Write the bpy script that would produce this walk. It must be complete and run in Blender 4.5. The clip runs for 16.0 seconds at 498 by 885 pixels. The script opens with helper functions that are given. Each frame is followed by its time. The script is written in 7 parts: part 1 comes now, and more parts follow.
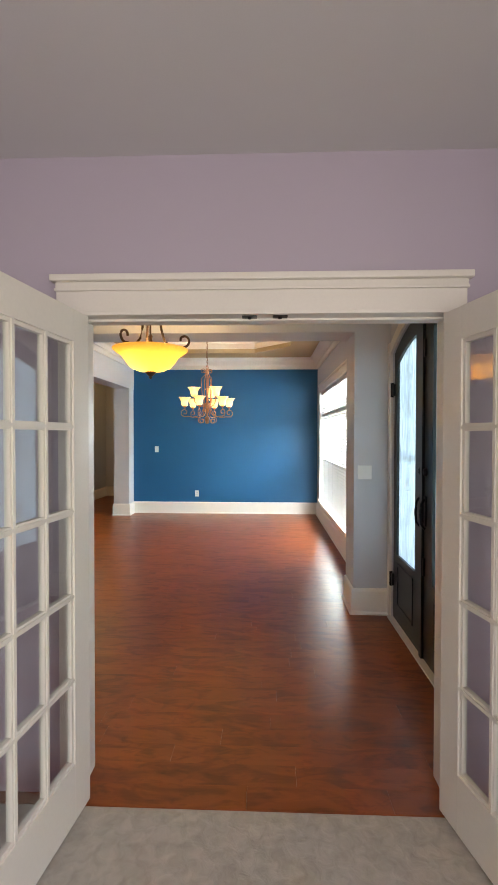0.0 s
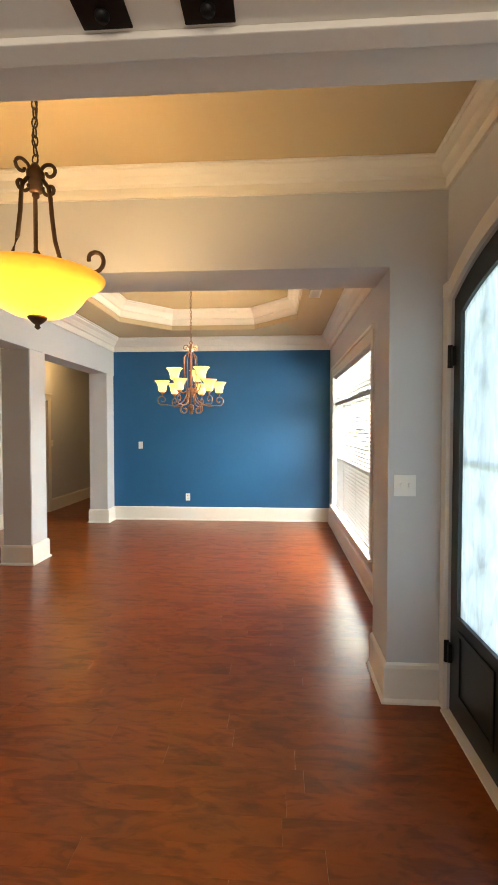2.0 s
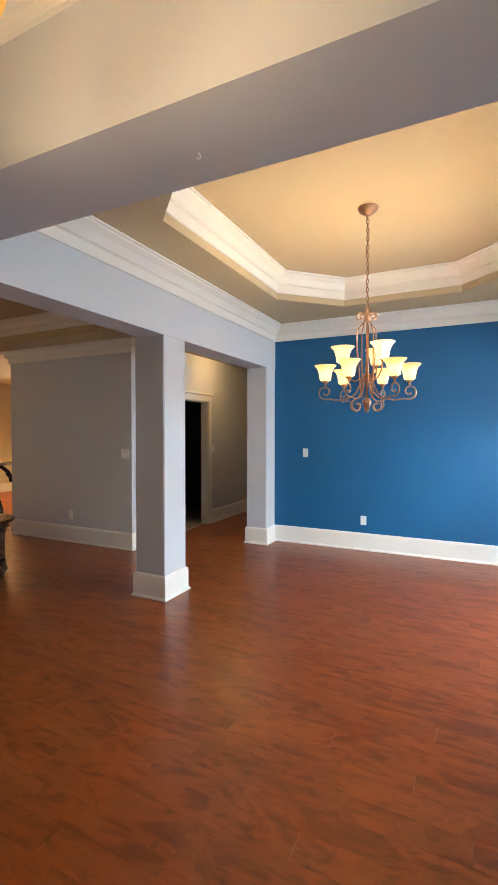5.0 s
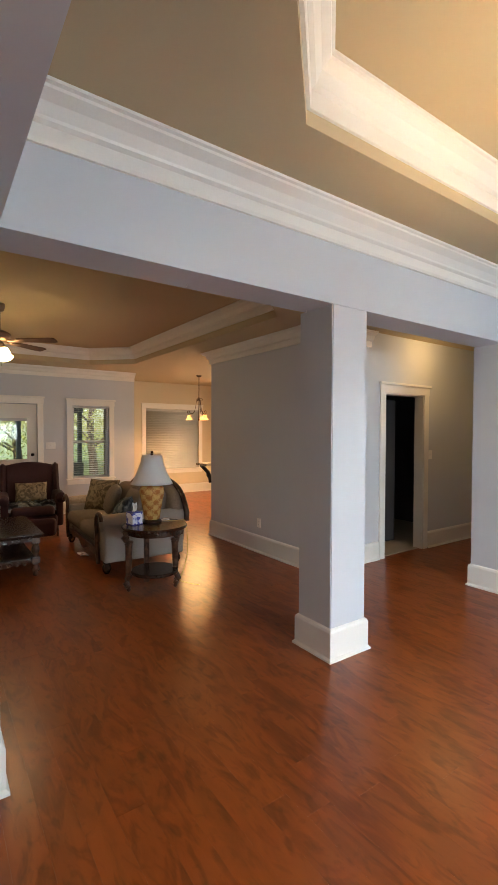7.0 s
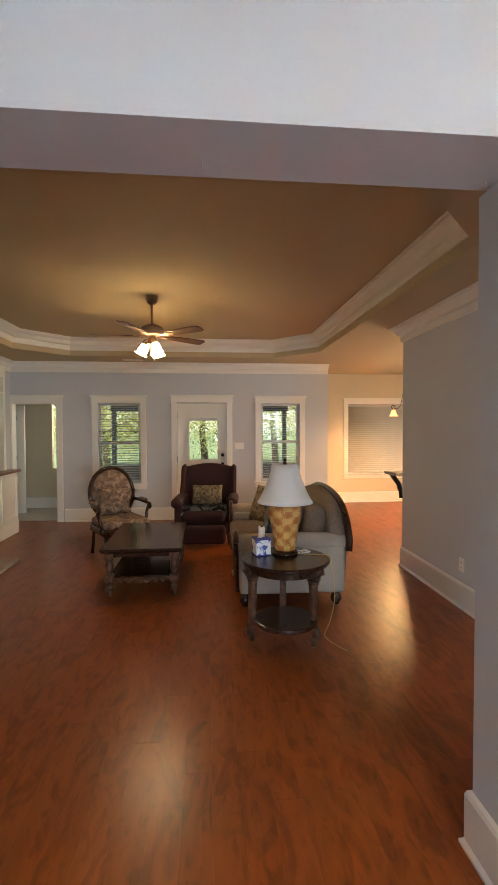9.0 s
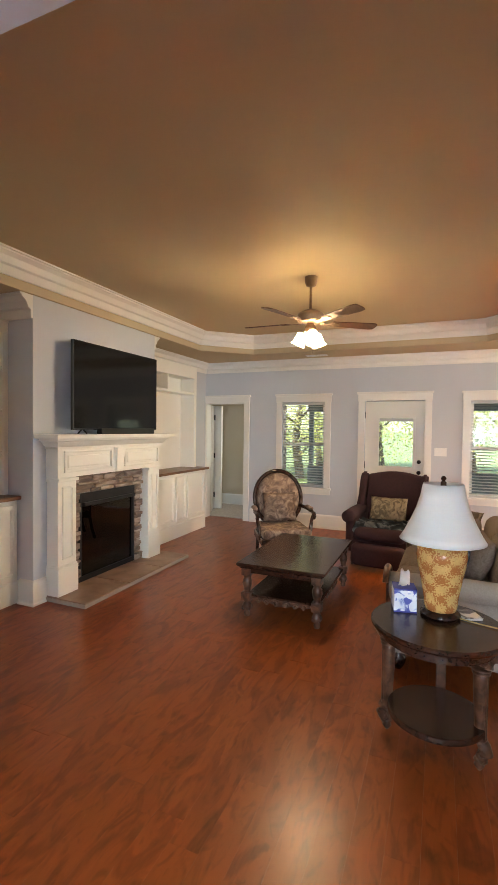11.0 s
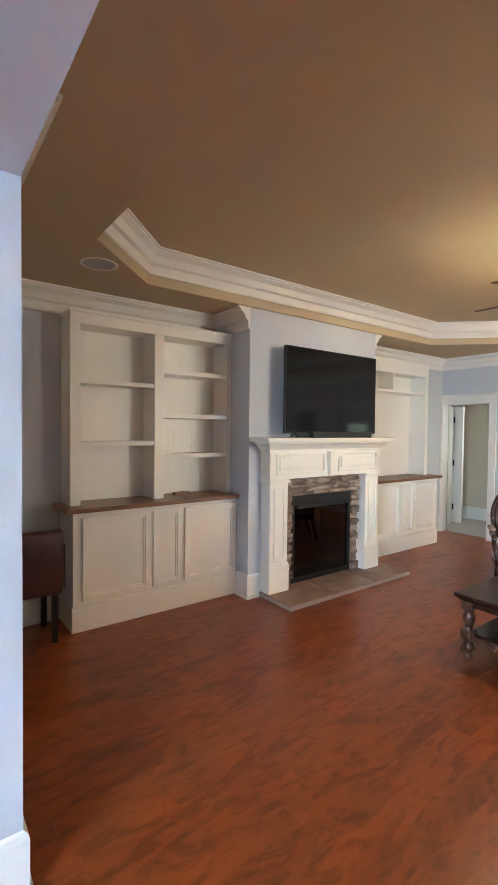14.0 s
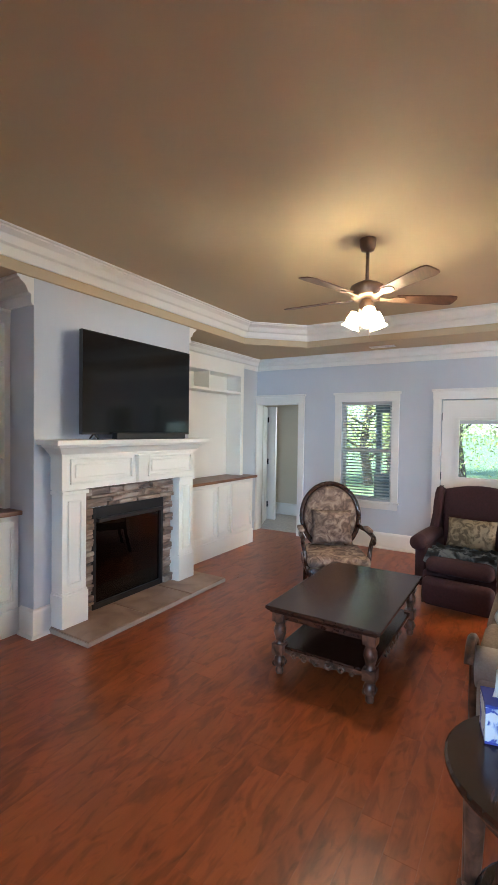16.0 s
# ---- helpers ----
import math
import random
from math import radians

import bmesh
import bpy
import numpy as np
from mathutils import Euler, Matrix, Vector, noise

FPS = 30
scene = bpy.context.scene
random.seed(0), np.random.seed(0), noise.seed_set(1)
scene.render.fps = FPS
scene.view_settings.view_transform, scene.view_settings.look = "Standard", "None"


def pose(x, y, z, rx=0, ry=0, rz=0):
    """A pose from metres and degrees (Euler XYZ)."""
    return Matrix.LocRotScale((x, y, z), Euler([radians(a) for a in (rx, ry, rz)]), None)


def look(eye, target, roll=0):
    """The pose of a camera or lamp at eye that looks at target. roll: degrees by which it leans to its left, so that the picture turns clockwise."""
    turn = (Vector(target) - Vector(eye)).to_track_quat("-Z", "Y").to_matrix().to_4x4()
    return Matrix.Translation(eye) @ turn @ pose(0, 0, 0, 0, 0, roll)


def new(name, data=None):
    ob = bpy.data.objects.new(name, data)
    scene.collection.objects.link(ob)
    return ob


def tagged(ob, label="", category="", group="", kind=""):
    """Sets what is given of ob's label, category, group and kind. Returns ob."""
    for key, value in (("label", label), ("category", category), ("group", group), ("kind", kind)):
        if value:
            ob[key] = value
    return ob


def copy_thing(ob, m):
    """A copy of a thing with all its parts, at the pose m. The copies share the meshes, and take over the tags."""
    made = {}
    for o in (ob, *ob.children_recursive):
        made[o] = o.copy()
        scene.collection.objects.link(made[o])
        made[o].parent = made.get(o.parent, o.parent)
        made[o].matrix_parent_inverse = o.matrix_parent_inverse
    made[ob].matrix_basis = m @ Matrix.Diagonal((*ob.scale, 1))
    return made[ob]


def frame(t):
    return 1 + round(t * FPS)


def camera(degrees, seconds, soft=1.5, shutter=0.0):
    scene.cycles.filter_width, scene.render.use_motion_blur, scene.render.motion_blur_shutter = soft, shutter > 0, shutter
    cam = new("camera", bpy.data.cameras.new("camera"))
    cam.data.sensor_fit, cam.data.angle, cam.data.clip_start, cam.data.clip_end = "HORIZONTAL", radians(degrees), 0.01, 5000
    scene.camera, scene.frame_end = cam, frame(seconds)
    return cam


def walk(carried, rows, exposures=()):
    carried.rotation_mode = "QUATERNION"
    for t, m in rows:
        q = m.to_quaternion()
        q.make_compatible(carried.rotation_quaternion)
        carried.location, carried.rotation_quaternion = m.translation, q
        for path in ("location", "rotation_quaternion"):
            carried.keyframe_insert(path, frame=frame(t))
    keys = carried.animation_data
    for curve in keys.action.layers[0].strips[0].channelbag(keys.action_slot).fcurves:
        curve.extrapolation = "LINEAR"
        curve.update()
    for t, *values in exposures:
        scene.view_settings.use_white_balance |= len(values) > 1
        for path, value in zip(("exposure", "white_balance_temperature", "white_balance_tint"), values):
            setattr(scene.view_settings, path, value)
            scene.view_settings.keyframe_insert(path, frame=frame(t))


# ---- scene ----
cam = camera(57.5, 16.0)
PATH = [
    (0, (0.193, -0.289, 1.526), (0.12, 1.709, 1.493), 0.1),
    (0.5, (0.241, 0.028, 1.527), (0.169, 2.026, 1.48), 0.0),
    (1, (0.265, 0.353, 1.533), (0.186, 2.351, 1.476), 0.0),
    (1.5, (0.32, 0.729, 1.532), (0.227, 2.725, 1.467), -0.1),
    (2, (0.334, 1.067, 1.523), (0.211, 3.062, 1.461), -0.0),
    (2.5, (0.322, 1.428, 1.524), (0.167, 3.421, 1.47), 0.0),
    (3, (0.343, 1.771, 1.512), (0.14, 3.761, 1.467), -0.0),
    (3.2, (0.343, 1.878, 1.523), (0.112, 3.864, 1.478), 0.0),
    (5.3, (0.069, 2.726, 1.527), (-0.947, 4.448, 1.482), 0.0),
    (5.5, (0.064, 2.83, 1.529), (-1.043, 4.495, 1.484), 0.0),
    (6, (-0.012, 3.106, 1.546), (-1.313, 4.624, 1.499), 0.1),
    (6.5, (-0.099, 3.407, 1.547), (-1.586, 4.744, 1.499), 0.1),
    (7, (-0.218, 3.735, 1.551), (-1.857, 4.88, 1.503), 0.2),
    (7.5, (-0.404, 4.022, 1.553), (-2.17, 4.96, 1.502), 0.2),
    (8, (-0.641, 4.334, 1.557), (-2.513, 5.036, 1.505), 0.1),
    (8.2, (-0.741, 4.47, 1.561), (-2.647, 5.072, 1.507), 0.0),
    (10.3, (-1.698, 5.39, 1.581), (-3.647, 4.946, 1.523), 0.5),
    (10.5, (-1.768, 5.418, 1.577), (-3.696, 4.89, 1.519), 0.7),
    (11, (-1.967, 5.497, 1.582), (-3.811, 4.725, 1.523), 0.7),
    (11.5, (-2.09, 5.526, 1.59), (-3.827, 4.536, 1.528), 0.7),
    (12, (-2.192, 5.579, 1.596), (-3.788, 4.375, 1.536), 0.7),
    (12.5, (-2.248, 5.602, 1.6), (-3.688, 4.215, 1.54), 0.6),
    (13, (-2.266, 5.632, 1.596), (-3.55, 4.1, 1.538), 0.7),
    (13.5, (-2.286, 5.631, 1.584), (-3.477, 4.025, 1.531), 0.6),
    (14, (-2.363, 5.611, 1.582), (-3.56, 4.01, 1.528), 0.6),
    (14.5, (-2.491, 5.52, 1.586), (-3.78, 3.991, 1.532), 0.6),
    (15, (-2.605, 5.439, 1.586), (-4.033, 4.04, 1.533), 0.6),
    (15.5, (-2.735, 5.407, 1.592), (-4.303, 4.168, 1.539), 0.6),
    (16, (-2.834, 5.392, 1.608), (-4.538, 4.345, 1.554), 0.8),
]
walk(cam, [(t, look(eye, target, roll)) for t, eye, target, roll in PATH],
     [(0.0, 1.42, 7600, 10), (1.2, 1.48, 8800, 10), (3.0, 1.5, 8000, 10), (5.3, 1.33, 6700, 10), (8.0, 1.3, 6900, 10),
      (10.3, 2.28, 6400, 9), (11.2, 2.38, 6200, 9), (12.5, 2.52, 5500, 8), (13.5, 2.5, 5500, 6), (14.2, 2.6, 5350, 6), (16.0, 2.45, 4950, 5)])

# ---- world and light ----
world = bpy.data.worlds.new("world")
scene.world = world
world.use_nodes = True
wn = world.node_tree.nodes
sky = wn.new("ShaderNodeTexSky")
sky.sky_type = "NISHITA"
sky.sun_disc = False
sky.sun_elevation, sky.sun_rotation = radians(57), radians(131)
world.node_tree.links.new(sky.outputs[0], wn["Background"].inputs[0])
wn["Background"].inputs[1].default_value = 0.15

sun = new("sun", bpy.data.lights.new("sun", "SUN"))
sun.data.energy, sun.data.angle, sun.data.color = 5.0, radians(0.5), (1.0, 0.95, 0.88)
sun.matrix_world = look((16, -14, 33), (0, 0, 0))


def window_light(name, place, target, sx, sy, watts, colour):
    """Area lamp in a window's opening: sky light, or fill at an added one."""
    lamp = new(name, bpy.data.lights.new(name, "AREA"))
    lamp.data.shape, lamp.data.size, lamp.data.size_y = "RECTANGLE", sx, sy
    lamp.data.energy, lamp.data.color = watts, colour
    lamp.matrix_world = look(place, target)
    return lamp


def bulb(name, place, watts, colour=(1.0, 0.72, 0.42), size=0.03):
    lamp = new(name, bpy.data.lights.new(name, "POINT"))
    lamp.data.energy, lamp.data.color, lamp.data.shadow_soft_size = watts, colour, size
    lamp.location = place
    return lamp


DAY = (0.76, 0.88, 1.0)
window_light("dining_window_light", (1.46, 6.55, 1.4), (0, 6.55, 1.65), 2.8, 2.0, 270, DAY)
window_light("front_door_light", (1.44, 2.82, 1.4), (0, 2.82, 1.3), 1.35, 1.8, 2.6, DAY)
# Both office windows are unseen, assumed and added to give the room daylight.
window_light("assumed_office_window_light", (1.62, -1.0, 1.5), (0, -0.6, 1.4), 1.5, 1.3, 10, (0.95, 0.92, 1.0))
window_light("assumed_office_window_light", (0.45, -2.7, 1.45), (0.3, 2.0, 0.9), 1.6, 1.3, 17, (0.98, 0.93, 0.97))
# Added warm fill from an unseen kitchen opening, to brighten the bookcases.
window_light("kitchen_fill_light", (-7.9, 10.64, 1.55), (-6.2, 4.0, 1.2), 1.7, 1.2, 34, (1.0, 0.87, 0.68))
# Fill added to brighten the next room, in an opening out of view.
window_light("bedroom_fill_light", (-10.66, 2.15, 1.5), (-9.5, 1.4, 1.2), 0.5, 1.2, 1.7, (1.0, 0.93, 0.80))


# ---- materials ----
def material(name, colour, rough=0.6, metal=0.0, vary=0.06, grain=40.0, bump=0.05, stain=1.3, coat=0.0, spec=0.5):
    """A plain surface with variation at two scales: fine grain and broad staining."""
    m = bpy.data.materials.new(name)
    m.use_nodes = True
    n, l = m.node_tree.nodes, m.node_tree.links
    b = n["Principled BSDF"]
    tc = n.new("ShaderNodeTexCoord")
    fine, broad = n.new("ShaderNodeTexNoise"), n.new("ShaderNodeTexNoise")
    fine.inputs["Scale"].default_value, fine.inputs["Detail"].default_value = grain, 4
    broad.inputs["Scale"].default_value, broad.inputs["Detail"].default_value = stain, 3
    l.new(tc.outputs["Object"], fine.inputs["Vector"])
    l.new(tc.outputs["Object"], broad.inputs["Vector"])
    add = n.new("ShaderNodeMath")
    add.operation = "ADD"
    l.new(fine.outputs["Fac"], add.inputs[0])
    l.new(broad.outputs["Fac"], add.inputs[1])
    ramp = n.new("ShaderNodeMapRange")
    ramp.inputs["From Min"].default_value, ramp.inputs["From Max"].default_value = 0.6, 1.4
    l.new(add.outputs[0], ramp.inputs["Value"])
    mix = n.new("ShaderNodeMix")
    mix.data_type = "RGBA"
    mix.inputs["A"].default_value = (*[c * (1 - vary) for c in colour], 1)
    mix.inputs["B"].default_value = (*[min(1, c * (1 + vary)) for c in colour], 1)
    l.new(ramp.outputs[0], mix.inputs["Factor"])
    l.new(mix.outputs["Result"], b.inputs["Base Color"])
    b.inputs["Roughness"].default_value, b.inputs["Metallic"].default_value = rough, metal
    b.inputs["Coat Weight"].default_value = coat
    b.inputs["Specular IOR Level"].default_value = spec
    bm_ = n.new("ShaderNodeBump")
    bm_.inputs["Strength"].default_value, bm_.inputs["Distance"].default_value = bump, 0.01
    l.new(fine.outputs["Fac"], bm_.inputs["Height"])
    l.new(bm_.outputs["Normal"], b.inputs["Normal"])
    return m


def pattern_material(name, low, high, scale, rough, stretch=(1, 1, 1), bump=0.1, sharp=(0.42, 0.58), mid=None, distort=0.6):
    """Two or three colours mixed by a stretched noise: wood figure, stone, printed cloth."""
    m = bpy.data.materials.new(name)
    m.use_nodes = True
    n, l = m.node_tree.nodes, m.node_tree.links
    b = n["Principled BSDF"]
    tc, mp = n.new("ShaderNodeTexCoord"), n.new("ShaderNodeMapping")
    mp.inputs["Scale"].default_value = stretch
    noise_ = n.new("ShaderNodeTexNoise")
    noise_.inputs["Scale"].default_value, noise_.inputs["Detail"].default_value = scale, 6
    noise_.inputs["Distortion"].default_value = distort
    info = n.new("ShaderNodeObjectInfo")
    off = n.new("ShaderNodeVectorMath")
    off.operation = "ADD"
    scale_ = n.new("ShaderNodeVectorMath")
    scale_.operation = "SCALE"
    scale_.inputs["Scale"].default_value = 17.0
    l.new(info.outputs["Random"], scale_.inputs[0])
    l.new(tc.outputs["Object"], off.inputs[0])
    l.new(scale_.outputs[0], off.inputs[1])
    l.new(off.outputs[0], mp.inputs["Vector"])
    l.new(mp.outputs[0], noise_.inputs["Vector"])
    ramp = n.new("ShaderNodeValToRGB")
    e = ramp.color_ramp.elements
    e[0].position, e[0].color = sharp[0], (*low, 1)
    e[1].position, e[1].color = sharp[1], (*high, 1)
    if mid:
        x = ramp.color_ramp.elements.new((sharp[0] + sharp[1]) / 2)
        x.color = (*mid, 1)
    l.new(noise_.outputs["Fac"], ramp.inputs["Fac"])
    l.new(ramp.outputs["Color"], b.inputs["Base Color"])
    b.inputs["Roughness"].default_value = rough
    bm_ = n.new("ShaderNodeBump")
    bm_.inputs["Strength"].default_value, bm_.inputs["Distance"].default_value = bump, 0.01
    l.new(noise_.outputs["Fac"], bm_.inputs["Height"])
    l.new(bm_.outputs["Normal"], b.inputs["Normal"])
    return m


def plank_material():
    """Hand-scraped cherry-stained floor boards with long cathedral figure and a satin varnish."""
    m = bpy.data.materials.new("cherry_boards")
    m.use_nodes = True
    n, l = m.node_tree.nodes, m.node_tree.links
    b = n["Principled BSDF"]
    geo, info = n.new("ShaderNodeNewGeometry"), n.new("ShaderNodeObjectInfo")
    rnd = n.new("ShaderNodeMath")
    rnd.operation = "ADD"
    l.new(geo.outputs["Random Per Island"], rnd.inputs[0])
    l.new(info.outputs["Random"], rnd.inputs[1])
    frac = n.new("ShaderNodeMath")
    frac.operation = "FRACT"
    l.new(rnd.outputs[0], frac.inputs[0])
    shift = n.new("ShaderNodeVectorMath")
    shift.operation = "SCALE"
    shift.inputs["Scale"].default_value = 31.0
    l.new(frac.outputs[0], shift.inputs[0])
    pos = n.new("ShaderNodeVectorMath")
    pos.operation = "ADD"
    l.new(geo.outputs["Position"], pos.inputs[0])
    l.new(shift.outputs[0], pos.inputs[1])
    mp = n.new("ShaderNodeMapping")
    mp.inputs["Scale"].default_value = (0.36, 1.0, 1.0)
    l.new(pos.outputs[0], mp.inputs["Vector"])
    broad = n.new("ShaderNodeTexNoise")
    broad.inputs["Scale"].default_value, broad.inputs["Detail"].default_value, broad.inputs["Distortion"].default_value = 7.0, 3, 1.2
    l.new(mp.outputs[0], broad.inputs["Vector"])
    rings = n.new("ShaderNodeMath")
    rings.operation = "MULTIPLY"
    rings.inputs[1].default_value = 17.0
    l.new(broad.outputs["Fac"], rings.inputs[0])
    wave = n.new("ShaderNodeMath")
    wave.operation = "SINE"
    l.new(rings.outputs[0], wave.inputs[0])
    mp2 = n.new("ShaderNodeMapping")
    mp2.inputs["Scale"].default_value = (5.0, 34.0, 34.0)
    l.new(pos.outputs[0], mp2.inputs["Vector"])
    pores = n.new("ShaderNodeTexNoise")
    pores.inputs["Scale"].default_value, pores.inputs["Detail"].default_value = 3.0, 4
    l.new(mp2.outputs[0], pores.inputs["Vector"])
    w = n.new("ShaderNodeMapRange")
    w.inputs["From Min"].default_value, w.inputs["From Max"].default_value = -1.6, 1.6
    l.new(wave.outputs[0], w.inputs["Value"])
    g = n.new("ShaderNodeMix")
    g.inputs["Factor"].default_value = 0.36
    l.new(w.outputs[0], g.inputs["A"])
    l.new(pores.outputs["Fac"], g.inputs["B"])
    ramp = n.new("ShaderNodeValToRGB")
    e = ramp.color_ramp.elements
    e[0].position, e[0].color = 0.15, (0.140, 0.0285, 0.0062, 1)
    e[1].position, e[1].color = 0.62, (0.258, 0.062, 0.0128, 1)
    l.new(g.outputs["Result"], ramp.inputs["Fac"])
    tone = n.new("ShaderNodeMapRange")
    tone.inputs["To Min"].default_value, tone.inputs["To Max"].default_value = 0.93, 1.07
    l.new(frac.outputs[0], tone.inputs["Value"])
    mul = n.new("ShaderNodeVectorMath")
    mul.operation = "SCALE"
    l.new(ramp.outputs["Color"], mul.inputs[0])
    l.new(tone.outputs[0], mul.inputs["Scale"])
    blot = n.new("ShaderNodeTexNoise")
    blot.inputs["Scale"].default_value, blot.inputs["Detail"].default_value, blot.inputs["Distortion"].default_value = 5.5, 5, 1.0
    mp4 = n.new("ShaderNodeMapping")
    mp4.inputs["Scale"].default_value = (0.45, 1.6, 1)
    l.new(pos.outputs[0], mp4.inputs["Vector"])
    l.new(mp4.outputs[0], blot.inputs["Vector"])
    bl = n.new("ShaderNodeMapRange")
    bl.inputs["From Min"].default_value, bl.inputs["From Max"].default_value = 0.3, 0.62
    bl.inputs["To Min"].default_value, bl.inputs["To Max"].default_value = 0.80, 1.08
    l.new(blot.outputs["Fac"], bl.inputs["Value"])
    mul2 = n.new("ShaderNodeVectorMath")
    mul2.operation = "SCALE"
    l.new(mul.outputs[0], mul2.inputs[0])
    l.new(bl.outputs[0], mul2.inputs["Scale"])
    mp5 = n.new("ShaderNodeMapping")
    mp5.inputs["Scale"].default_value = (5.0, 11.0, 1.0)
    l.new(pos.outputs[0], mp5.inputs["Vector"])
    fleck = n.new("ShaderNodeTexNoise")
    fleck.inputs["Scale"].default_value, fleck.inputs["Detail"].default_value, fleck.inputs["Distortion"].default_value = 1.0, 5, 2.4
    l.new(mp5.outputs[0], fleck.inputs["Vector"])
    dark = n.new("ShaderNodeMapRange")
    dark.inputs["From Min"].default_value, dark.inputs["From Max"].default_value = 0.30, 0.46
    dark.inputs["To Min"].default_value, dark.inputs["To Max"].default_value = 0.74, 1.03
    l.new(fleck.outputs["Fac"], dark.inputs["Value"])
    mul3 = n.new("ShaderNodeVectorMath")
    mul3.operation = "SCALE"
    l.new(mul2.outputs[0], mul3.inputs[0])
    l.new(dark.outputs[0], mul3.inputs["Scale"])
    l.new(mul3.outputs[0], b.inputs["Base Color"])
    rr = n.new("ShaderNodeMapRange")
    rr.inputs["To Min"].default_value, rr.inputs["To Max"].default_value = 0.25, 0.36
    l.new(broad.outputs["Fac"], rr.inputs["Value"])
    l.new(rr.outputs[0], b.inputs["Roughness"])
    scrape = n.new("ShaderNodeTexNoise")
    scrape.inputs["Scale"].default_value = 5.0
    mp3 = n.new("ShaderNodeMapping")
    mp3.inputs["Scale"].default_value = (0.7, 2.2, 1)
    l.new(pos.outputs[0], mp3.inputs["Vector"])
    l.new(mp3.outputs[0], scrape.inputs["Vector"])
    b.inputs["Specular IOR Level"].default_value = 0.38
    hsum = n.new("ShaderNodeMath")
    hsum.operation = "MULTIPLY_ADD"
    hsum.inputs[1].default_value = 0.05
    l.new(g.outputs["Result"], hsum.inputs[0])
    l.new(scrape.outputs["Fac"], hsum.inputs[2])
    bm_ = n.new("ShaderNodeBump")
    bm_.inputs["Strength"].default_value, bm_.inputs["Distance"].default_value = 0.16, 0.004
    l.new(hsum.outputs[0], bm_.inputs["Height"])
    l.new(bm_.outputs["Normal"], b.inputs["Normal"])
    return m


def glow_material(name, base, colour, strength, rough=0.4):
    """Frosted glass lit from within."""
    m = material(name, base, rough, vary=0.08, grain=12, bump=0.02)
    b = m.node_tree.nodes["Principled BSDF"]
    b.inputs["Emission Color"].default_value, b.inputs["Emission Strength"].default_value = (*colour, 1), strength
    return m


def glass_material(name, colour=(0.95, 0.98, 0.97), rough=0.0):
    m = bpy.data.materials.new(name)
    m.use_nodes = True
    n, l = m.node_tree.nodes, m.node_tree.links
    out = n["Material Output"]
    n.remove(n["Principled BSDF"])
    tr, gl, mix, lw = n.new("ShaderNodeBsdfTransparent"), n.new("ShaderNodeBsdfGlossy"), n.new("ShaderNodeMixShader"), n.new("ShaderNodeLayerWeight")
    tr.inputs[0].default_value = (*colour, 1)
    gl.inputs["Roughness"].default_value = rough
    lw.inputs["Blend"].default_value = 0.5
    pw, ma = n.new("ShaderNodeMath"), n.new("ShaderNodeMath")
    pw.operation, ma.operation = "POWER", "MULTIPLY_ADD"
    pw.inputs[1].default_value, ma.inputs[1].default_value, ma.inputs[2].default_value = 2.4, 0.7, 0.03
    l.new(lw.outputs["Facing"], pw.inputs[0])
    l.new(pw.outputs[0], ma.inputs[0])
    l.new(ma.outputs[0], mix.inputs[0])
    l.new(tr.outputs[0], mix.inputs[1])
    l.new(gl.outputs[0], mix.inputs[2])
    l.new(mix.outputs[0], out.inputs["Surface"])
    return m


def shade_material(name, colour, glow, strength, passing=0.6):
    """Frosted lamp glass that lets its bulb's light through."""
    m = bpy.data.materials.new(name)
    m.use_nodes = True
    n, l = m.node_tree.nodes, m.node_tree.links
    b = n["Principled BSDF"]
    tx = n.new("ShaderNodeTexNoise")
    tx.inputs["Scale"].default_value, tx.inputs["Detail"].default_value = 14.0, 5
    mx = n.new("ShaderNodeMix")
    mx.data_type = "RGBA"
    mx.inputs["A"].default_value, mx.inputs["B"].default_value = (*[c * 0.8 for c in colour], 1), (*colour, 1)
    l.new(tx.outputs["Fac"], mx.inputs["Factor"])
    l.new(mx.outputs["Result"], b.inputs["Base Color"])
    b.inputs["Roughness"].default_value = 0.3
    b.inputs["Emission Color"].default_value, b.inputs["Emission Strength"].default_value = (*glow, 1), strength
    tl, mix = n.new("ShaderNodeBsdfTranslucent"), n.new("ShaderNodeMixShader")
    l.new(mx.outputs["Result"], tl.inputs["Color"])
    mix.inputs[0].default_value = passing
    l.new(b.outputs[0], mix.inputs[1])
    l.new(tl.outputs[0], mix.inputs[2])
    l.new(mix.outputs[0], n["Material Output"].inputs["Surface"])
    return m


M_WALL = material("greige_wall_paint", (0.555, 0.57, 0.60), 0.75, vary=0.02, grain=260, bump=0.06)
M_OFFICE = material("lilac_wall_paint", (0.48, 0.43, 0.515), 0.75, vary=0.02, grain=260, bump=0.06)
M_BLUE = material("deep_blue_wall_paint", (0.002, 0.105, 0.255), 0.5, vary=0.05, grain=260, bump=0.06)
M_TAN = material("tan_ceiling_paint", (0.53, 0.424, 0.262), 0.85, vary=0.025, grain=200, bump=0.06)
M_CEIL = material("office_ceiling_paint", (0.62, 0.61, 0.62), 0.85, vary=0.02, grain=200, bump=0.06)
M_WHITE = material("white_trim_paint", (0.78, 0.755, 0.70), 0.38, vary=0.025, grain=90, bump=0.02)
M_DOORWHITE = material("white_door_paint", (0.74, 0.71, 0.64), 0.4, vary=0.03, grain=90, bump=0.02)
M_KITCHEN = material("beige_wall_paint", (0.60, 0.52, 0.38), 0.75, vary=0.03, grain=260, bump=0.06)
M_BOARDS = plank_material()
